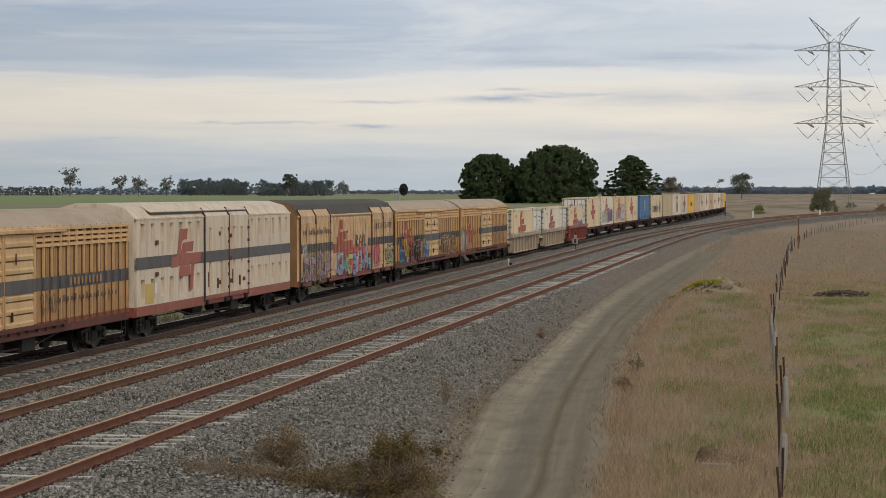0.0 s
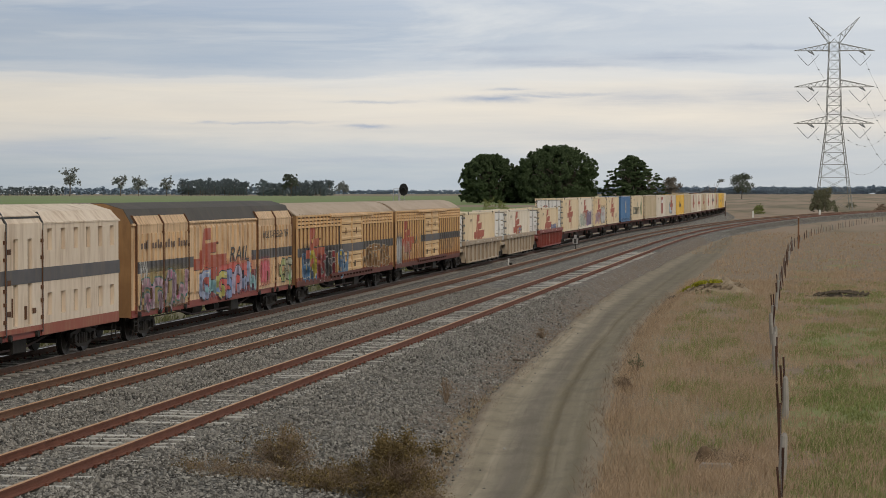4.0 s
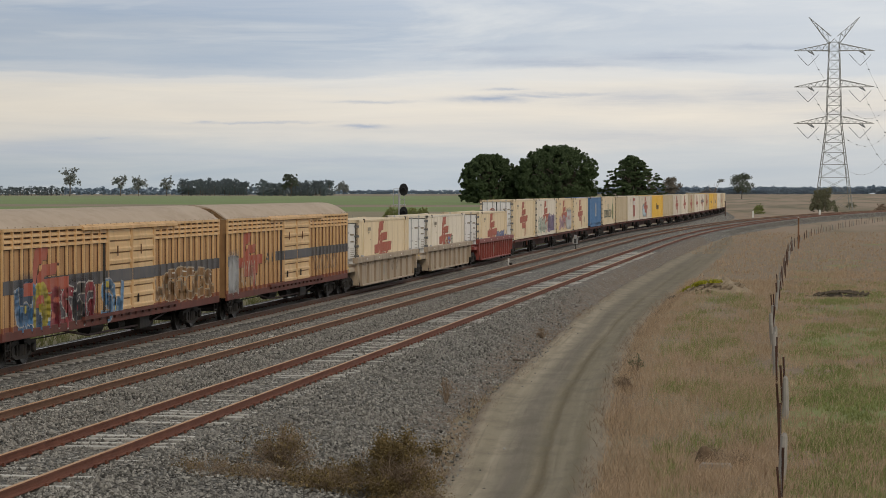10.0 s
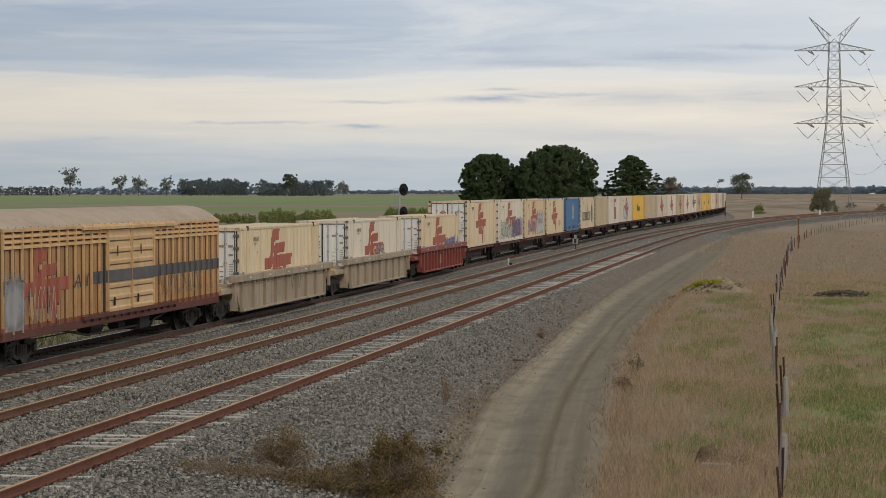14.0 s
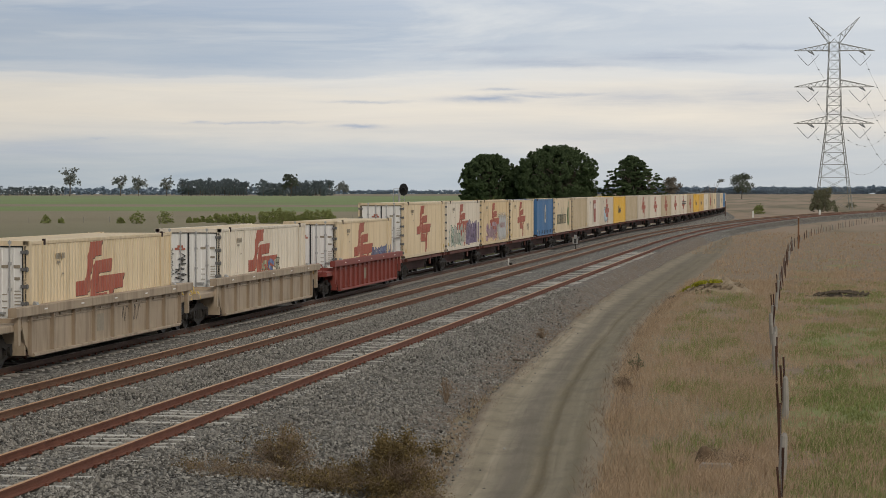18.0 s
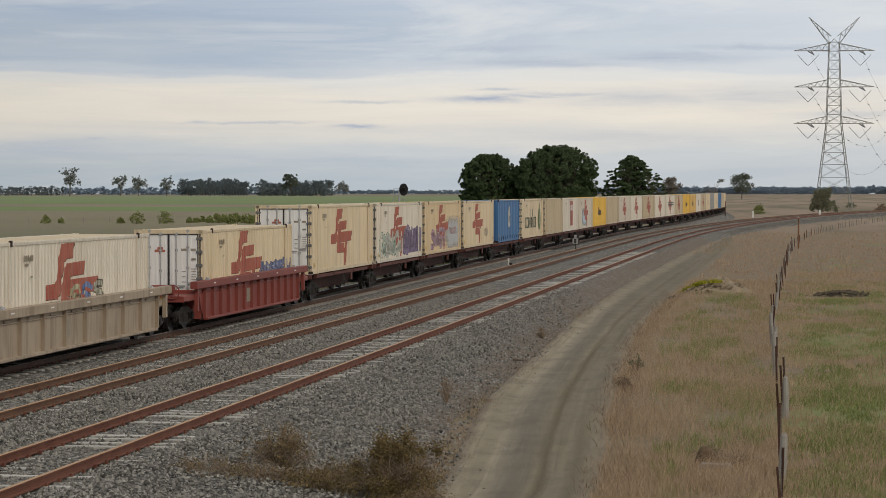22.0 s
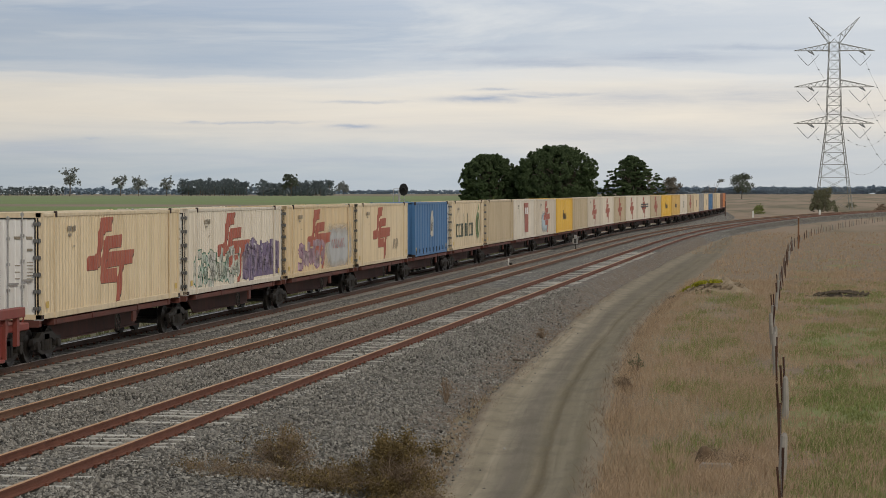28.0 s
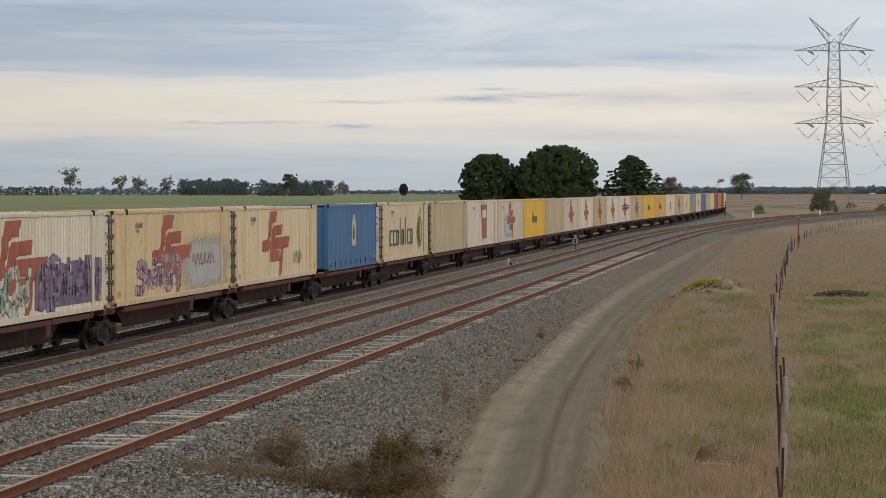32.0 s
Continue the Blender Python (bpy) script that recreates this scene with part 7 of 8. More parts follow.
def shrub(label, x, y, h, w, mat, seed, leaf=0.10, n=900, twigs=40, group="shrubs", twig_mat=None, flat=0.55, base=None, dome=False):
    rng = np.random.default_rng(seed)
    ob = tagged(new("shrub"), label, "shrub", group)
    ob.matrix_basis = pose(x, y, (ground_z(x, y) if base is None else base) - 0.03)
    b = Build()
    tips = []
    for i in range(twigs):
        g, q = rng.uniform(0, 2 * math.pi), rng.uniform(0.1, 1.0) ** 0.7
        tip = Vector((w * q * math.cos(g), w * q * math.sin(g), h * (1.0 - 0.55 * q * q) * rng.uniform(0.6, 1.05)))
        m = tip * 0.5 + Vector((rng.normal() * 0.06 * w, rng.normal() * 0.06 * w, 0.1 * h))
        r = 0.006 + 0.006 * h
        b.tube((0.1 * tip.x, 0.1 * tip.y, 0), m, r, r * 0.7, 4, False)
        b.tube(m, tip, r * 0.7, r * 0.3, 4, False)
        tips.append(tip)
        for k in range(4):
            p = m.lerp(tip, rng.uniform(0, 1))
            e = p + Vector(rng.normal(size=3).tolist()) * 0.13 * w + Vector((0, 0, 0.06 * h))
            b.tube(p, e, r * 0.4, r * 0.2, 3, False)
            tips.append(e)
    part("branch", b, twig_mat or M_TWIG, ob)
    if n:
        clumps = [((t.x, t.y, max(0.05, t.z * 0.97)), flat * w * 0.35, 0.8) for t in tips[:: max(1, len(tips) // 60)]]
        if dome:  # foliage down to the ground
            clumps = []
            for i in range(70):
                g, q, u = rng.uniform(0, 2 * math.pi), rng.uniform(0.2, 0.95), rng.uniform(0.05, 0.9)
                r = w * q * (1 - u ** 2.2) ** 0.5
                plume = 1 + 0.28 * max(0.0, math.sin(3 * g + seed)) * (u > 0.5)
                clumps.append(((r * math.cos(g), r * math.sin(g), h * u * plume), w * rng.uniform(0.08, 0.22), 1.1))
        part("foliage", quads_mesh("foliage", clump_points(clumps, max(4, n // len(clumps)), rng), leaf, rng, mat), None, ob)
    return ob


def make_shrubs():
    # dry bushes at the foot of the embankment
    shrub("dry olive-brown bush beside the dirt track", -7.25, 42.6, 1.15, 0.98, M_DRYLEAF, 1, 0.022, 15000, 160, "dry bushes", dome=True)
    shrub("sparse leafless brown bush on the ballast edge", -9.75, 44.2, 0.95, 0.75, M_DRYLEAF, 2, 0.022, 1500, 110, "dry bushes", base=-0.62)
    shrub("low dry brush below the embankment", -8.5, 42.3, 0.55, 0.95, M_DRYLEAF, 3, 0.022, 4200, 140, "dry bushes", base=-0.75)
    shrub("straggling dry brush on the ballast foot", -10.6, 42.0, 0.45, 0.9, M_DRYLEAF, 15, 0.02, 900, 130, "dry bushes", base=-0.55)
    shrub("low tangle of dry twigs", -9.6, 42.2, 0.5, 0.8, M_DRYLEAF, 4, 0.02, 500, 120, "dry bushes", base=-0.65)
    shrub("low tangle of dry twigs by the dirt track", -6.6, 41.6, 0.45, 0.6, M_DRYLEAF, 5, 0.02, 700, 80, "dry bushes")
    shrub("small reddish dry weed on the ballast", -9.05, 60.5, 0.75, 0.22, M_TWIG, 6, 0.02, 60, 26, "dry weeds", base=-0.7)
    shrub("small dry weed tuft beside the dirt track", -9.75, 89.5, 0.6, 0.28, M_TWIG, 7, 0.03, 200, 30, "dry weeds")
    shrub("dry twiggy heap in the long grass", -1.95, 49.6, 0.42, 0.42, M_TWIG, 8, 0.02, 200, 50, "dry weeds")
    shrub("flattened heap of dry stalks in the grass", -1.35, 49.2, 0.28, 0.55, M_TWIG, 9, 0.02, 150, 50, "dry weeds")
    shrub("dark weed clump at the track verge", -5.2, 74.5, 0.55, 0.25, M_BUSH, 10, 0.03, 220, 24, "dry weeds")
    shrub("brown weed clump at the track verge", -5.0, 67.0, 0.5, 0.3, M_TWIG, 13, 0.03, 160, 30, "dry weeds")
    shrub("brown grassy weed at the paddock edge", 2.0, 46.5, 0.5, 0.35, M_DRYLEAF, 14, 0.03, 500, 30, "dry weeds")
    # bushes out on the plain
    x, y = plan(0.1575, 640)
    shrub("rounded grey-green bush on the plain", x, y, 5.5, 4.1, M_BUSH, 21, 0.24, 5600, 20, "bushes on the plain", dome=True)
    x, y = plan(0.1312, 590)
    shrub("small dark green bush by the curve", x, y, 2.1, 1.6, M_SHRUB, 22, 0.14, 1800, 12, "bushes on the plain", dome=True)
    x, y = plan(0.1820, 610)
    shrub("reddish brown bush by the curve", x, y, 2.0, 2.0, M_TWIG, 23, 0.14, 1600, 24, "bushes on the plain", dome=True)
    x, y = plan(0.1695, 760)
    shrub("low bush beside the pylon", x, y, 1.6, 2.0, M_BUSH, 24, 0.16, 600, 20, "bushes on the plain", flat=0.8)
    # green shrubs along the field fence behind the train
    rng = random.Random(3)
    spots = [(-0.1649, 420, 1.4), (-0.1587, 420, 0.9), (-0.1338, 420, 0.9), (-0.1270, 418, 1.9), (-0.1155, 415, 2.1)]
    for u0, u1, h in ((-0.1060, -0.0965, 1.15), (-0.0940, -0.0775, 1.35), (-0.0760, -0.0450, 2.0), (-0.0240, -0.0070, 2.0)):
        n = round((u1 - u0) / 0.0019)
        spots += [(u0 + (u1 - u0) * (k + rng.uniform(0.1, 0.9)) / n, 470 + 900 * (u0 + 0.06) if u0 > -0.05 else rng.uniform(416, 440), h * rng.uniform(0.65, 1.15)) for k in range(n)]
    spots += [(0.0190, 560, 3.6), (0.0240, 565, 3.0)]
    for i, (px, d, h) in enumerate(spots):
        x, y = plan(px, d)
        shrub("leafy yellow-green shrub along the field fence", x, y, h, h * rng.uniform(0.6, 0.95), M_SHRUB, 40 + i, 0.085, 2200, 8, "green field shrubs", dome=True)


def blades(name, pts, rng, h0, h1, width, mat, lean=0.35, each=4):
    n = len(pts) * each
    base = np.repeat(np.asarray(pts), each, axis=0)
    base[:, :2] += rng.normal(size=(n, 2)) * 0.05
    h = rng.uniform(h0, h1, n)
    g = rng.uniform(0, 2 * math.pi, n)
    side = np.stack([np.cos(g), np.sin(g), np.zeros(n)], 1) * (width * rng.uniform(0.6, 1.4, n))[:, None]
    bend = np.stack([rng.normal(size=n) * lean * h + 0.10 * h, rng.normal(size=n) * lean * h, h], 1)
    mid = base + bend * 0.55 * np.array([0.6, 0.6, 1.0])
    v = np.stack([base - side, base + side, mid + side * 0.7, mid - side * 0.7, base + bend], 1).reshape(-1, 3)
    f = []
    for i in range(0, 5 * n, 5):
        f += [(i, i + 1, i + 2, i + 3), (i + 3, i + 2, i + 4)]
    me = bpy.data.meshes.new(name)
    me.from_pydata(v.tolist(), [], f)
    me.materials.append(mat)
    return me


def fence_x(y):
    near = -0.36 - 1.06 * smooth_step(y, 40, 115)
    return near + (line_a(y) - line_a(0))


def make_grass():
    rng = np.random.default_rng(77)

    def scatter(n, y0, y1, xl, xr, power=1.0, keep=None):
        out = []
        while len(out) < n:
            y = y0 + (y1 - y0) * rng.uniform() ** power
            x = rng.uniform(xl(y), xr(y))
            if keep is None or keep(x, y):
                out.append((x, y, ground_z(x, y) - 0.02))
        return out

    def patchy(x, y):
        if ((x + 4.75) / 2.1) ** 2 + ((y - 131.5) / 2.4) ** 2 < 1 or ((x - 1.9) / 1.7) ** 2 + ((y - 128) / 1.6) ** 2 < 1:
            return False
        return noise.noise((x * 0.35, y * 0.14, 2)) + 0.6 * noise.noise((x * 1.1, y * 0.5, 8)) > rng.uniform(-0.7, 0.35)

    def greenish(x, y):
        return noise.noise((x * 0.45, y * 0.16, 12)) + 0.5 * noise.noise((x * 1.3, y * 0.5, 4)) > rng.uniform(-0.15, 0.65)

    me = blades("dry_grass", scatter(17000, 37, 150, lambda y: road_r(y) - 0.15, fence_x, 1.5, patchy), rng, 0.08, 0.42, 0.004, M_STRAW, 0.5)
    tagged(new("dry_grass", me), "long dry straw-coloured grass beside the track", "grass", kind="stuff")
    me = blades("verge_grass", scatter(3600, 37, 130, lambda y: road_r(y) + 0.9, fence_x, 1.4, greenish), rng, 0.10, 0.36, 0.006, M_GREENBLADE)
    tagged(new("verge_grass", me), "short green grass among the dry stalks", "grass", kind="stuff")
    me = blades("paddock_grass", scatter(19000, 37, 150, fence_x, lambda y: fence_x(y) + 2.6 + y * 0.045, 1.5, greenish), rng, 0.06, 0.2, 0.008, M_GREENBLADE)
    tagged(new("paddock_grass", me), "short green paddock grass beyond the fence", "grass", kind="stuff")
    me = blades("paddock_straw", scatter(20000, 37, 170, fence_x, lambda y: fence_x(y) + 2.6 + y * 0.045, 1.4, patchy), rng, 0.08, 0.26, 0.006, M_STRAW)
    tagged(new("paddock_straw", me), "short dry grass in the paddock", "grass", kind="stuff")
    me = blades("far_dry_grass", scatter(5000, 130, 330, lambda y: (road_r(y) if y < 215 else line_a(y) + 2.1), lambda y: fence_x(y) + 12, 1.3, patchy), rng, 0.12, 0.34, 0.014, M_STRAW)
    tagged(new("far_dry_grass", me), "dry grass along the curving railway", "grass", kind="stuff")
    me = blades("roadside_stalks", scatter(1500, 38, 130, lambda y: road_r(y) - 0.55, lambda y: road_r(y) + 0.45, 1.4, patchy), rng, 0.06, 0.32, 0.006, M_TWIG, 0.8)
    tagged(new("roadside_stalks", me), "reddish dead stalks along the dirt track edge", "grass", kind="stuff")
    me = blades("ballast_weeds", scatter(3400, 38, 130, lambda y: toe(y) - 1.2, lambda y: toe(y) + 0.4, 1.3, patchy), rng, 0.04, 0.20, 0.006, M_TWIG, 0.7)
    tagged(new("ballast_weeds", me), "sparse dry weeds at the ballast edge", "grass", kind="stuff")
    me = blades("embankment_grass", scatter(6000, 45, 260, lambda y: line_c(y) - 11, lambda y: line_c(y) - 3.3, 1.2, patchy), rng, 0.12, 0.4, 0.02, M_BANKGRASS)
    tagged(new("embankment_grass", me), "green grass on the bank behind the train", "grass", kind="stuff")


def make_stones():
    """Loose stones lying proud of the ballast where it is nearest."""
    rng = np.random.default_rng(5)
    n = 84000
    y = 36 + 84 * rng.uniform(size=n) ** 1.4
    left = np.array([line_c(v) + 1.3 for v in y])
    right = np.array([toe(v) + 0.3 for v in y])
    x = left + (right - left) * rng.uniform(size=n)
    spill = rng.uniform(size=n) < 0.006
    x = np.where(spill, right - 0.5 + np.abs(rng.normal(size=n)) * 0.55, x)
    a = -13.24
    slope_top, z_top, z_low = a + 2.0, -0.25, -0.90
    z = np.where(x < -19.3, -0.30, np.where(x < slope_top, -0.205, z_top + (z_low - z_top) * np.clip((x - slope_top) / (right - 0.3 - slope_top), 0, 1)))
    z = np.where(spill & (x > right - 0.3), [ground_z(a, b) + 0.022 for a, b in zip(x, y)], z)
    for rail in (-13.24 - 0.835, -13.24 + 0.835, -17.67 - 0.835, -17.67 + 0.835):
        keep = np.abs(x - rail) > 0.10
        x, y, z = x[keep], y[keep], z[keep]
    over = (np.abs(x + 13.24) < 1.28) & (np.abs((y - 38.0 + 0.3425) % 0.685 - 0.3425) < 0.12) & (rng.uniform(size=len(x)) < 0.8)
    x, y, z = x[~over], y[~over], z[~over]
    bare = (x > np.array([toe(v) for v in y]) - 1.15) & (rng.uniform(size=len(x)) < 0.72)
    x, y, z = x[~bare], y[~bare], z[~bare]
    n = len(x)
    base = np.array([(1, 0, 0), (-1, 0, 0), (0, 1, 0), (0, -1, 0), (0, 0, 1), (0, 0, -1)], float)
    v = base[None] * rng.uniform(0.55, 1.3, (n, 6, 1)) + rng.normal(size=(n, 6, 3)) * 0.2
    v *= (rng.uniform(0.020, 0.046, n))[:, None, None]
    g = rng.uniform(0, 6.28, n)
    c, s = np.cos(g)[:, None], np.sin(g)[:, None]
    v = np.stack([v[..., 0] * c - v[..., 1] * s, v[..., 0] * s + v[..., 1] * c, v[..., 2] * 1.0], -1)
    v += np.stack([x, y, z + 0.012], -1)[:, None]
    tri = np.array([(0, 2, 4), (2, 1, 4), (1, 3, 4), (3, 0, 4), (2, 0, 5), (1, 2, 5), (3, 1, 5), (0, 3, 5)])
    f = (tri[None] + 6 * np.arange(n)[:, None, None]).reshape(-1, 3)
    me = bpy.data.meshes.new("ballast_stones")
    me.from_pydata(v.reshape(-1, 3).tolist(), [], f.tolist())
    me.materials.append(M_STONES)
    tagged(new("ballast_stones", me), "loose grey and pale crushed stones", "stones", kind="stuff")


M_STONES = leaf_material("crushed_stone", (0.040, 0.039, 0.036), (0.40, 0.382, 0.345), 0.9)
M_EARTH = surface("clay_earth", (0.24, 0.19, 0.13), (0.36, 0.29, 0.205), 2.0, 0.95, bump=0.6, bump_scale=8)
M_CLOD = surface("dark_earth_clods", (0.085, 0.068, 0.052), (0.15, 0.12, 0.09), 3.0, 0.95, bump=0.5, bump_scale=10)
M_TUSSOCK = surface("matted_dead_grass", (0.10, 0.066, 0.038), (0.19, 0.13, 0.08), 9.0, 0.95, bump=0.8, bump_scale=30)
M_POST = surface("grey_timber", (0.26, 0.24, 0.215), (0.36, 0.335, 0.30), 2.5, 0.9, bump=0.4, bump_scale=20, dirt=(0.12, 0.10, 0.085), dirt_amount=0.6)
M_PICKET = surface("rusty_picket", (0.065, 0.035, 0.026), (0.12, 0.055, 0.035), 6.0, 0.8, 0.2)
M_RUSTPOST = surface("rust_brown_pole", (0.17, 0.075, 0.035), (0.25, 0.12, 0.055), 1.0, 0.8)
M_WIRE = surface("weathered_wire", (0.12, 0.115, 0.11), (0.18, 0.17, 0.16), 3.0, 0.6, 0.4)
M_WHITEPOST = surface("white_marker_paint", (0.74, 0.73, 0.70), (0.80, 0.79, 0.76), 3.0, 0.7)
M_LATTICE = surface("dull_galvanised_lattice", (0.25, 0.25, 0.235), (0.33, 0.33, 0.31), 0.3, 0.7, 0.2)
M_INSULATOR = surface("dark_glass_insulator", (0.20, 0.21, 0.22), (0.30, 0.31, 0.32), 2.0, 0.35)
M_SIGNALBLACK = surface("matt_black_signal_paint", (0.008, 0.008, 0.009), (0.016, 0.016, 0.016), 4.0, 0.8)


# ---- fence, posts and signals ----
def make_fence():
    fence = tagged(new("fence"), "run-down wire fence of rusty pickets and grey timber posts", "fence")
    picket = Build().plate([(-0.03, 0), (0.03, 0), (0.03, 1.25), (-0.03, 1.25)], -0.004, 0.004).box(0.0, 0.035, -0.004, 0.004, 0, 1.25).mesh("picket", M_PICKET)
    timber = Build()
    timber.tube((0, 0, -0.2), (0.01, 0, 0.5), 0.085, 0.08, 9).tube((0.01, 0, 0.5), (0.0, 0.015, 1.02), 0.08, 0.07, 9).tube((0.0, 0.015, 1.02), (0.015, 0.02, 1.09), 0.07, 0.03, 9)
    timber = timber.mesh("timber_post", M_POST)
    rng = random.Random(12)
    y, i, tops = 39.5, 0, []
    while y < 520:
        x = fence_x(y) + rng.uniform(-0.12, 0.10)
        z = ground_z(x, y) + (rise(y) * 0.5)
        wood = i % 4 == 2 or (i in (12, 13, 15))
        ob = part("timber_post" if wood else "picket", timber if wood else picket, None, fence)
        ob.matrix_basis = pose(x, y, z - 0.04 - rng.uniform(0, 0.22) - (rng.uniform(0.1, 0.5) if y > 240 else 0), rng.uniform(-4, 4), rng.uniform(-6, 5), rng.uniform(0, 90))
        tops.append(Vector((x, y, z)))
        y += rng.uniform(2.6, 3.9) * (1 if y < 150 else 1.6)
        i += 1
    for h in (0.35, 0.65, 0.98):
        b = Build()
        for p, q in zip(tops, tops[1:]):
            m = (p + q) / 2 + Vector((0, 0, h - 0.04))
            b.tube(p + Vector((0, 0, h)), m, 0.0025, sides=3, caps=False).tube(m, q + Vector((0, 0, h)), 0.0025, sides=3, caps=False)
        part("fence_wire", b, M_WIRE, fence)
    # far field fence behind the train
    fence = tagged(new("fence"), "thin far field fence of dark posts", "fence")
    post = Build().tube((0, 0, 0), (0, 0, 1.1), 0.055, 0.045, 6).mesh("timber_post", M_POST)
    for k in range(17):
        x, y = plan(-0.185 + 0.0115 * k + 0.002 * math.sin(2.3 * k), 424 + 3.0 * k)
        ob = part("timber_post", post, None, fence)
        ob.location = (x, y, ground_z(x, y) - 0.05)


def lone_post(name, label, category, x, y, h, r, mat, z=None, flat=False):
    ob = tagged(new(name), label, category)
    ob.location = (x, y, (ground_z(x, y) if z is None else z) - 0.05)
    b = Build()
    if flat:
        b.box(-r, r, -0.05, 0.05, 0, h, 0.02)
        part("post", b, mat, ob)
        part("cap", Build().prism([(-r, h), (r, h), (r * 0.5, h + 0.08), (-r * 0.5, h + 0.08)], -0.05, 0.05), mat, ob)
    else:
        part("pole", b.tube((0, 0, 0), (0, 0, h), r, r * 0.9, 10), mat, ob, smooth=True)
        part("cap", Build().tube((0, 0, h), (0, 0, h + 0.06), r * 1.05, r * 0.6, 10), M_DOORWHITE if h > 2 else mat, ob)
    return ob


def make_trackside():
    lone_post("rust_pole", "tall rust-brown steel pole by the fence", "pole", -1.0 + 0.25, 238.0, 3.05, 0.085, M_RUSTPOST)
    x, y = plan(0.1288, 455)
    lone_post("marker_post", "white trackside marker post", "post", x, y, 1.2, 0.16, M_WHITEPOST, z=-0.15, flat=True)
    x, y = plan(0.1565, 460)
    lone_post("marker_post", "white trackside marker post with dark edge", "post", x, y, 1.3, 0.2, M_WHITEPOST, z=-0.1, flat=True)
    x, y = plan(0.1172, 455)
    lone_post("dark_pole", "dark steel pole beside the curving track", "pole", x, y, 2.9, 0.10, M_PICKET, z=0.15)
    # low white marker between the tracks
    ob = tagged(new("track_marker"), "small white marker peg beside the track", "marker")
    ob.location = (-19.95, 162.0, -0.30)
    part("peg", Build().box(-0.05, 0.05, -0.03, 0.03, 0, 0.45, 0.01), M_WHITEPOST, ob)
    part("foot", Build().box(0.05, 0.22, -0.06, 0.06, 0, 0.16, 0.02), M_BOGIE, ob)
    # white sign board on a stake between the tracks
    ob = tagged(new("track_sign"), "weathered pale board on a dark stake between the tracks", "sign")
    ob.location = (-19.55, 205.5, -0.32)
    part("stake", Build().tube((0, 0, 0), (0, 0, 1.55), 0.035, sides=7), M_BOGIE, ob)
    board = part("board", Build().box(-0.24, 0.24, -0.06, -0.035, 0.55, 1.0, 0.02), M_STEELGREY, ob, "weathered pale board")
    part("marking", Build().box(-0.10, 0.10, -0.066, -0.061, 0.6, 0.95), M_BLACKPAINT, board)
    part("lamp_hood", Build().box(-0.1, 0.1, -0.12, 0.02, 1.0, 1.3, 0.03), M_STEELGREY, ob)
    # two-headed colour light signal behind the train
    ob = tagged(new("railway_signal"), "black two-headed railway signal on a grey mast", "railway signal")
    ob.location = (-25.6, 151.0, -0.75)
    part("mast", Build().tube((0, 0, 0), (0, 0, 5.5), 0.075, 0.07, 10), M_STEELGREY, ob, smooth=True)
    part("base", Build().box(-0.3, 0.3, -0.3, 0.3, 0, 0.4, 0.05), M_SLEEPER, ob)
    for z, r in ((5.55, 1.0), (4.12, 0.9)):
        head = Build()
        n = 22
        ring = [(0.30 + 0.285 * r * math.cos(2 * math.pi * i / n), z + 0.39 * r * math.sin(2 * math.pi * i / n)) for i in range(n)]
        head.prism(ring[::-1], -0.12, -0.08)
        h = part("signal_head", head, M_SIGNALBLACK, ob, "oval matt black signal target")
        part("lamp_case", Build().tube((0.30, -0.10, z), (0.30, 0.22, z), 0.17, 0.15, 14), M_SIGNALBLACK, h)
        hood = Build()
        for i in range(9):
            a0, a1 = math.pi * i / 9, math.pi * (i + 1) / 9
            hood.tube((0.30 + 0.14 * math.cos(a0), -0.12, z + 0.14 * math.sin(a0)), (0.30 + 0.14 * math.cos(a0), -0.42, z + 0.12 * math.sin(a0)), 0.02, sides=4)
        part("hood", hood, M_SIGNALBLACK, h)
        part("bracket", Build().box(0.0, 0.3, -0.03, 0.03, z - 0.12, z - 0.04).box(0.0, 0.3, -0.03, 0.03, z + 0.04, z + 0.12), M_STEELGREY, ob)
    ladder = Build()
    for x in (-0.02, 0.30):
        ladder.tube((x, 0.3, 0.2), (x, 0.22, 5.6), 0.02, sides=5)
    for i in range(15):
        ladder.tube((-0.02, 0.29, 0.5 + 0.34 * i), (0.30, 0.29, 0.5 + 0.34 * i), 0.014, sides=4)
    part("ladder", ladder, M_STEELGREY, ob, "grey steel ladder")
    part("platform", Build().box(-0.45, 0.35, 0.1, 0.5, 4.55, 4.6).tube((-0.45, 0.5, 4.6), (-0.45, 0.5, 5.6), 0.02, sides=5).tube((-0.45, 0.5, 5.6), (0.1, 0.5, 5.6), 0.02, sides=5), M_STEELGREY, ob)
    # mound with weeds and a bank of dark clods
    rng = random.Random(6)

    def heap(name, label, cx, cy, lx, ly, h, mat, jag, seed):
        b, n, k = Build(), 15, 30
        for j in range(n + 1):
            for i in range(k):
                g, q = 2 * math.pi * i / k, j / n
                r = 1 + 0.18 * noise.noise((math.cos(g) * 1.5, math.sin(g) * 1.5, seed))
                x, y = cx + lx * q * r * math.cos(g), cy + ly * q * r * math.sin(g)
                b.v.append((x, y, ground_z(x, y) - 0.06 + h * (1 - q * q) ** 1.2 * (1 + jag * noise.noise((x * 2.2, y * 2.2, seed))) + jag * 0.08 * noise.noise((x * 6, y * 6, seed)) * (1 - q)))
        b.f = [(j * k + i, j * k + (i + 1) % k, (j + 1) * k + (i + 1) % k, (j + 1) * k + i) for j in range(n) for i in range(k)]
        return solid(name, b, mat, label, "mound", smooth=True)
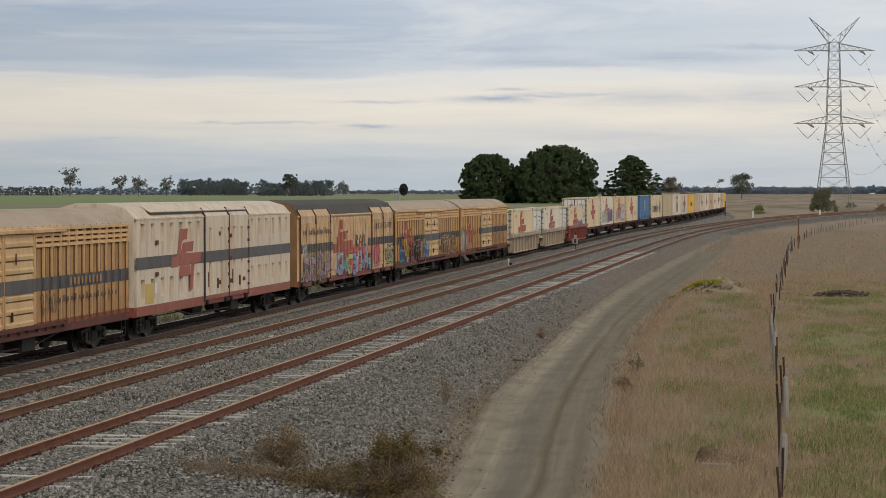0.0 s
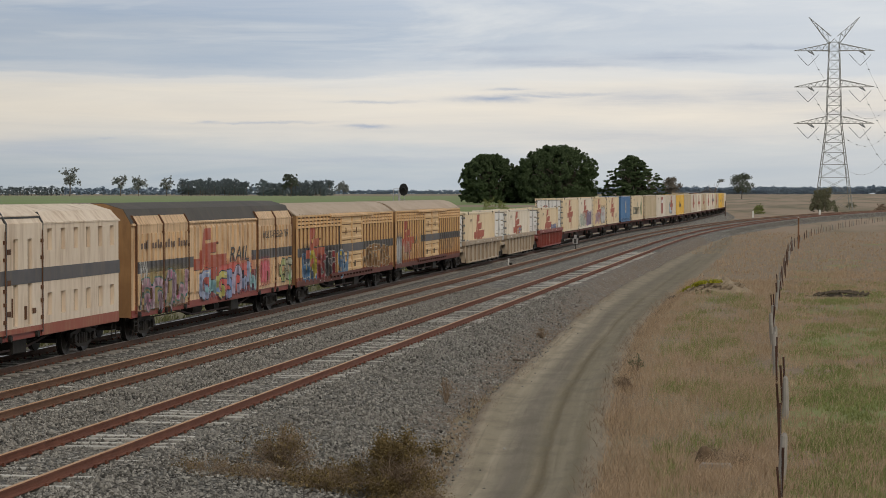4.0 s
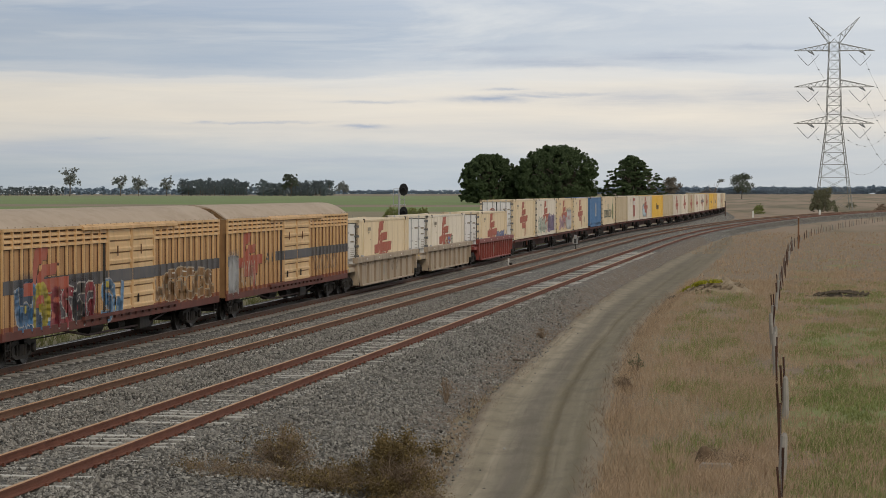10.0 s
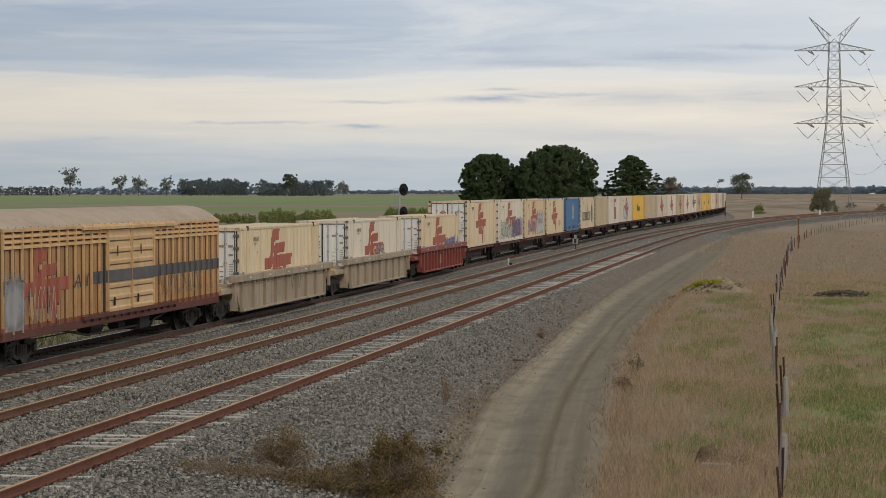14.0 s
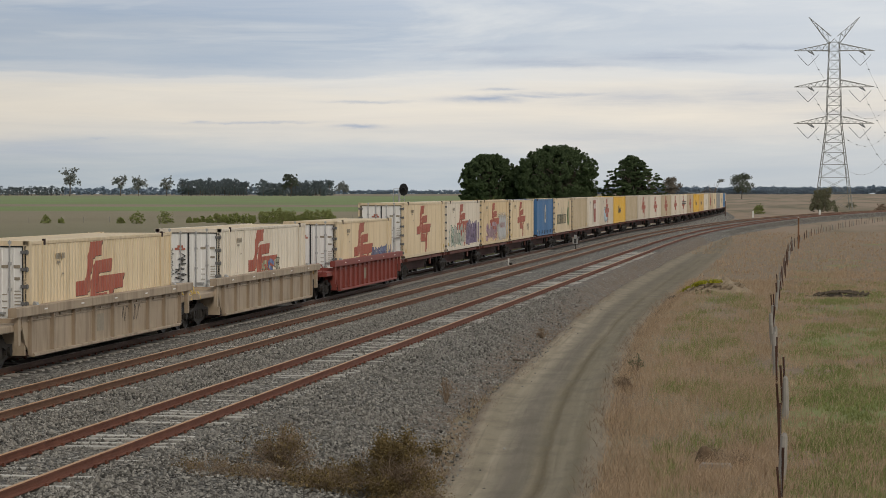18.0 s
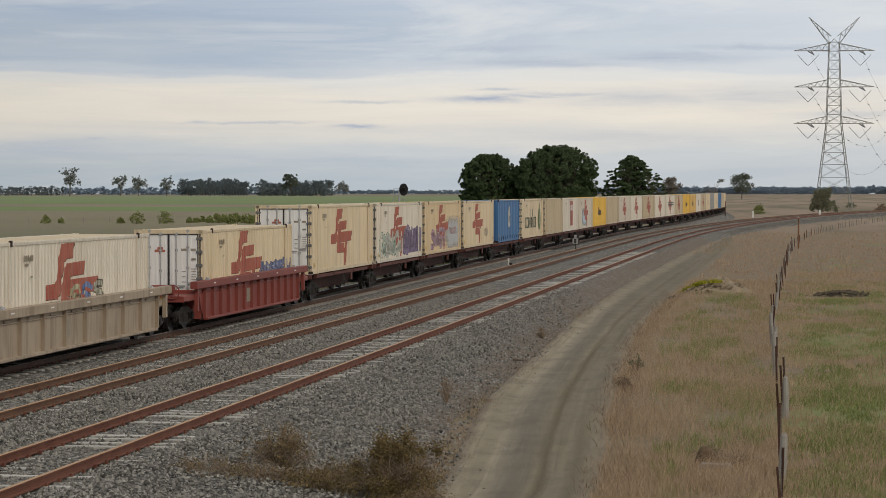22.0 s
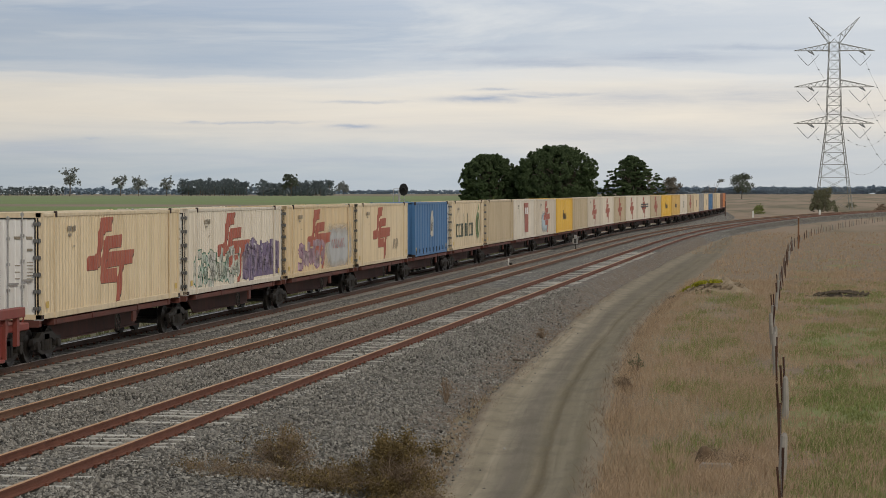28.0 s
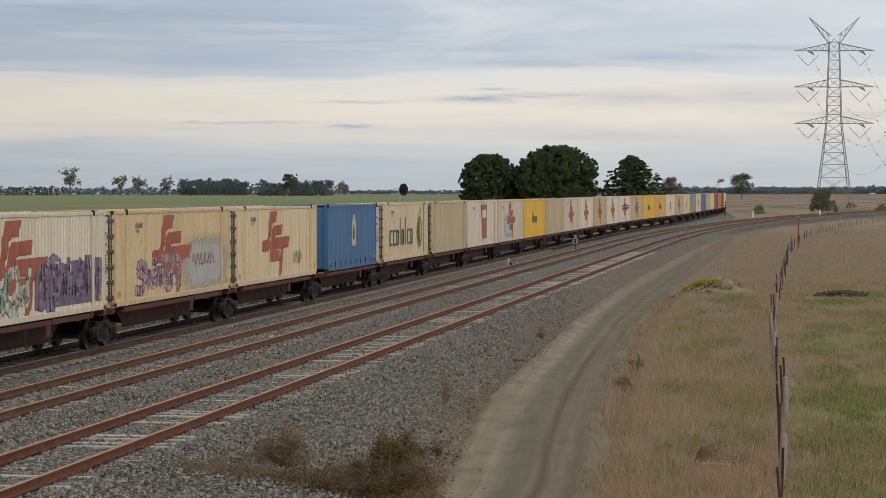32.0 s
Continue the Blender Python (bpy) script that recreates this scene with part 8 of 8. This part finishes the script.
    heap("earth_mound", "low mound of clay earth overgrown with weeds", -4.75, 132.0, 2.2, 1.6, 0.75, M_EARTH, 0.7, 3)
    r = np.random.default_rng(9)
    pts = [(-5.5 + r.normal() * 0.5, 131.6 + r.normal() * 0.5) for _ in range(420)]
    me = blades("mound_weeds", [(x, y, ground_z(x, y) + 0.62 * max(0, 1 - ((x + 4.75) / 2.1) ** 2) - 0.06) for x, y in pts], r, 0.06, 0.22, 0.02, M_FLOWER)
    tagged(new("mound_weeds", me), "yellow-green flowering weeds on a mound", "weeds", kind="stuff")
    heap("clod_bank", "low bank of dark dug earth", 1.9, 128.6, 1.75, 0.9, 0.2, M_CLOD, 0.8, 7)
    b = Build()
    for i in range(90):
        x, y = 1.9 + rng.gauss(0, 0.85), 128.3 + rng.gauss(0, 0.4)
        s = rng.uniform(0.04, 0.13)
        z = ground_z(x, y) + max(0.0, 0.26 * (1 - ((x - 1.9) / 1.75) ** 2)) - 0.02
        b.tube((x - s, y, z), (x + s * 0.7, y + rng.uniform(-s, s), z + s * rng.uniform(0.3, 1.2)), s * 0.8, s * 0.5, 5)
    tagged(new("earth_clods", b.mesh("earth_clods", M_CLOD)), "dark broken earth clods", "earth", kind="stuff")
    b = Build()
    for i in range(70):
        x, y = -4.6 + rng.gauss(0, 0.9), 131.0 + rng.gauss(0, 0.6)
        s = rng.uniform(0.05, 0.16)
        z = ground_z(x, y) + max(0.0, 0.68 * (1 - ((x + 4.75) / 2.1) ** 2)) * max(0.0, 1 - ((y - 132) / 1.8) ** 2) - 0.03
        b.tube((x - s, y, z), (x + s * 0.7, y + rng.uniform(-s, s), z + s * rng.uniform(0.4, 1.2)), s * 0.8, s * 0.4, 6)
    tagged(new("clay_lumps", b.mesh("clay_lumps", M_EARTH)), "pale clay lumps on the mound", "earth", kind="stuff")
    # brown tussock heap and a grey slab in the long grass
    heap("grass_tussock", "small brown heap of matted dead grass", -2.0, 49.0, 0.30, 0.26, 0.46, M_TUSSOCK, 0.9, 11)
    heap("grass_tussock", "low flattened heap of matted dead grass", -1.25, 48.6, 0.36, 0.24, 0.26, M_TUSSOCK, 0.9, 13)
    x, y = -1.75, 48.3
    solid("stone_slab", Build().box(x - 0.36, x + 0.30, y - 0.15, y + 0.2, ground_z(x, y) - 0.05, ground_z(x, y) + 0.12, 0.05), M_POST, "grey stone slab lying in the long grass", "stone")
    # a black scrap and a pale streak on the dirt track, a half-buried stick on the ballast
    x, y = -6.9, 123.5
    ob = solid("scrap_log", Build().tube((x - 0.05, y, ground_z(x, y) + 0.05), (x + 0.28, y + 0.1, ground_z(x, y) + 0.22), 0.13, 0.05, 8), M_CLOD, "charred log at the track edge", "log")
    ob = solid("stick", Build().tube((-9.15, 75.6, -0.66), (-8.8, 75.5, -0.68), 0.035, 0.02, 7), M_CLOD, "dark stick on the ballast slope", "stick")
    b = Build()
    for i in range(26):
        x, y = -6.35 + rng.gauss(0, 0.17), 57.6 + rng.gauss(0, 0.22)
        s = rng.uniform(0.015, 0.05)
        b.tube((x - s, y, ground_z(x, y) - 0.02), (x + s, y, ground_z(x, y) + 0.0 + s * 0.3), s, s * 0.6, 6)
    tagged(new("pale_gravel", b.mesh("pale_gravel", M_WHITEPOST)), "spill of pale crushed stone on the dirt track", "gravel", kind="stuff")


# ---- pylon ----
def make_pylon():
    x, y = plan(0.1622, 700)
    ob = tagged(new("pylon"), "tall galvanised lattice power pylon with three pairs of arms", "pylon")
    turn = math.degrees(YAW) - 4
    base_z = ground_z(x, y)
    ob.matrix_basis = pose(x, y, base_z - 0.2, 0, 0, turn)
    # heights over the foot
    Z = {"waist": 25.3, "mid": 35.9, "top": 46.4, "cap": 48.9, "peak": 56.2}

    def half(z):
        return 5.1 + (2.15 - 5.1) * z / Z["waist"] if z < Z["waist"] else 2.15 + (1.45 - 2.15) * (z - Z["waist"]) / (Z["cap"] - Z["waist"])

    legs = []
    for sx in (-1, 1):
        for sy in (-1, 1):
            b = Build()
            for z0, z1 in ((0, Z["waist"]), (Z["waist"], Z["cap"])):
                b.tube((sx * half(z0), sy * half(z0), z0), (sx * half(z1), sy * half(z1), z1), 0.14 if z0 == 0 else 0.11, sides=4)
            part("leg", b, M_LATTICE, ob)
    levels = [0, 5.2, 9.6, 13.4, 16.8, 19.8, 22.2, Z["waist"]] + [Z["waist"] + (Z["cap"] - Z["waist"]) * i / 9 for i in range(1, 10)]
    for z0, z1 in zip(levels, levels[1:]):
        a, c = half(z0), half(z1)
        def brace(p, q, r):
            part("brace", Build().tube(p, q, r, sides=4), M_LATTICE, ob)
        for s in (-1, 1):
            for p, q in (((-a, s * a, z0), (c, s * c, z1)), ((a, s * a, z0), (-c, s * c, z1)), ((s * a, -a, z0), (s * c, c, z1)), ((s * a, a, z0), (s * c, -c, z1))):
                brace(p, q, 0.055)
            brace((-c, s * c, z1), (c, s * c, z1), 0.06)
            brace((s * c, -c, z1), (s * c, c, z1), 0.06)
    for key in ("waist", "mid", "top"):
        z, w = Z[key], half(Z[key])
        for s in (-1, 1):
            tip = Vector((s * 11.6, 0, z))
            b = Build()
            for sy in (-1, 1):
                low, high = Vector((s * w, sy * w, z)), Vector((s * w * 0.95, sy * w, z + 2.1))
                b.tube(low, tip, 0.11, sides=4).tube(high, tip, 0.10, sides=4)
                for i in range(5):
                    u, v = i / 5, (i + 0.5) / 5
                    b.tube(low.lerp(tip, u), high.lerp(tip, v), 0.05, sides=3).tube(high.lerp(tip, v), low.lerp(tip, (i + 1) / 5), 0.05, sides=3)
            part("crossarm", b, M_LATTICE, ob)
            ins = Build()
            for k in range(2):
                d = Vector((0.25, 1, 0)) if k else Vector((0.35, -1, 0))
                p = Vector((s * 7.4 + 0.8 * k, 0, z - 0.2))
                for i in range(9):
                    q = p + Vector((0.12 * i, d.y * 0.34 * i, -0.10 * i))
                    ins.tube(q, q + Vector((0.02, d.y * 0.12, -0.04)), 0.20, 0.07, 8)
            part("insulator", ins, M_INSULATOR, ob, "dark strings of insulator discs")
            loop = Build()
            pts = [Vector((s * 7.5 - 3.1 + 6.2 * i / 12, 0, z - 1.1 - 3.2 * (1 - abs(2 * i / 12 - 1) ** 1.08))) for i in range(13)]
            loop.sweep(pts, 0.085, 4)
            part("jumper_loop", loop, M_INSULATOR, ob)
    for s in (-1, 1):
        b = Build()
        tip = Vector((s * 7.4, 0, Z["peak"]))
        for sy in (-1, 1):
            lo, hi = Vector((s * 1.45, sy * 1.45, Z["cap"] - 0.5)), Vector((s * -0.2, sy * 1.0, Z["cap"] + 0.3))
            hi = Vector((s * 0.9, sy * 1.0, Z["cap"] + 1.7))
            b.tube(lo, tip, 0.10, sides=4).tube(hi, tip, 0.09, sides=4)
            for i in range(4):
                b.tube(lo.lerp(tip, i / 4), hi.lerp(tip, (i + 0.6) / 4), 0.05, sides=3).tube(hi.lerp(tip, (i + 0.6) / 4), lo.lerp(tip, (i + 1) / 4), 0.05, sides=3)
        b.tube((0, 0, Z["cap"] + 1.0), (s * 1.45, 0, Z["cap"] - 0.6), 0.09, sides=4)
        part("earthwire_peak", b, M_LATTICE, ob)
    # conductors run away to the next pylon, out of sight
    for key in ("waist", "mid", "top"):
        for s in (-1, 1):
            m = ob.matrix_basis
            a = m @ Vector((s * 7.5 + 1.0, 3.0, Z[key] - 1.0))
            dx, dy = plan(0.1930, 1060)
            e = Vector((dx, dy, base_z - 0.2 + Z[key] - 1.0)) + (m.to_3x3() @ Vector((s * 7.5 + 1, 3.0, 0)))
            b = Build()
            pts = [a.lerp(e, i / 30) - Vector((0, 0, 12.5 * 4 * (i / 30) * (1 - i / 30))) for i in range(31)]
            b.sweep(pts, 0.03, 4)
            w = tagged(new("power_line", b.mesh("power_line", M_WIRE)), "sagging twin power conductor with spacers", "power line", "power lines")
            sp = Build()
            for i in range(2, 30, 3):
                sp.tube(pts[i] - Vector((0.3, 0, 0)), pts[i] + Vector((0.2, 0, 0)), 0.13, sides=6)
            part("spacer", sp, M_INSULATOR, w)


make_trees()
make_shrubs()
make_grass()
make_stones()
make_fence()
make_trackside()
make_pylon()


# ---- what moves ----
def on_line(s, z):
    """Pose of a wagon or box whose middle is s metres along the line."""
    a, b = Vector((line_c(s - 6), s - 6, rise(s - 6))), Vector((line_c(s + 6), s + 6, rise(s + 6)))
    d = b - a
    turn = math.degrees(math.atan2(-d.x, d.y))
    tilt = math.degrees(math.atan2(d.z, d.y))
    m = (a + b) / 2
    return pose(m.x, s, m.z + z, tilt, 0, turn)


def motions():
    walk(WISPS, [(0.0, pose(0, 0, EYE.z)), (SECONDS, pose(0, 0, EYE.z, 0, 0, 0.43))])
    for thing, s, z in TRAIN:
        n = 4 if s < 240 else 16
        walk(thing, [(SECONDS * i / n, on_line(s - SPEED * SECONDS * i / n, z)) for i in range(n + 1)])
    # wheels roll with the train: less than a quarter turn from row to row
    count = 289
    master = {}
    for w, dy in WHEELSETS:
        if dy not in master:
            rows = []
            for i in range(count):
                t = round(SECONDS * FPS * i / (count - 1)) / FPS
                rows.append((t, pose(0, dy, 0.46, math.degrees(SPEED * t / 0.46))))
            walk(w, rows)
            master[dy] = w.animation_data
        else:
            w.rotation_mode = "QUATERNION"
            data = w.animation_data_create()
            data.action = master[dy].action
            data.action_slot = master[dy].action_slot


motions()
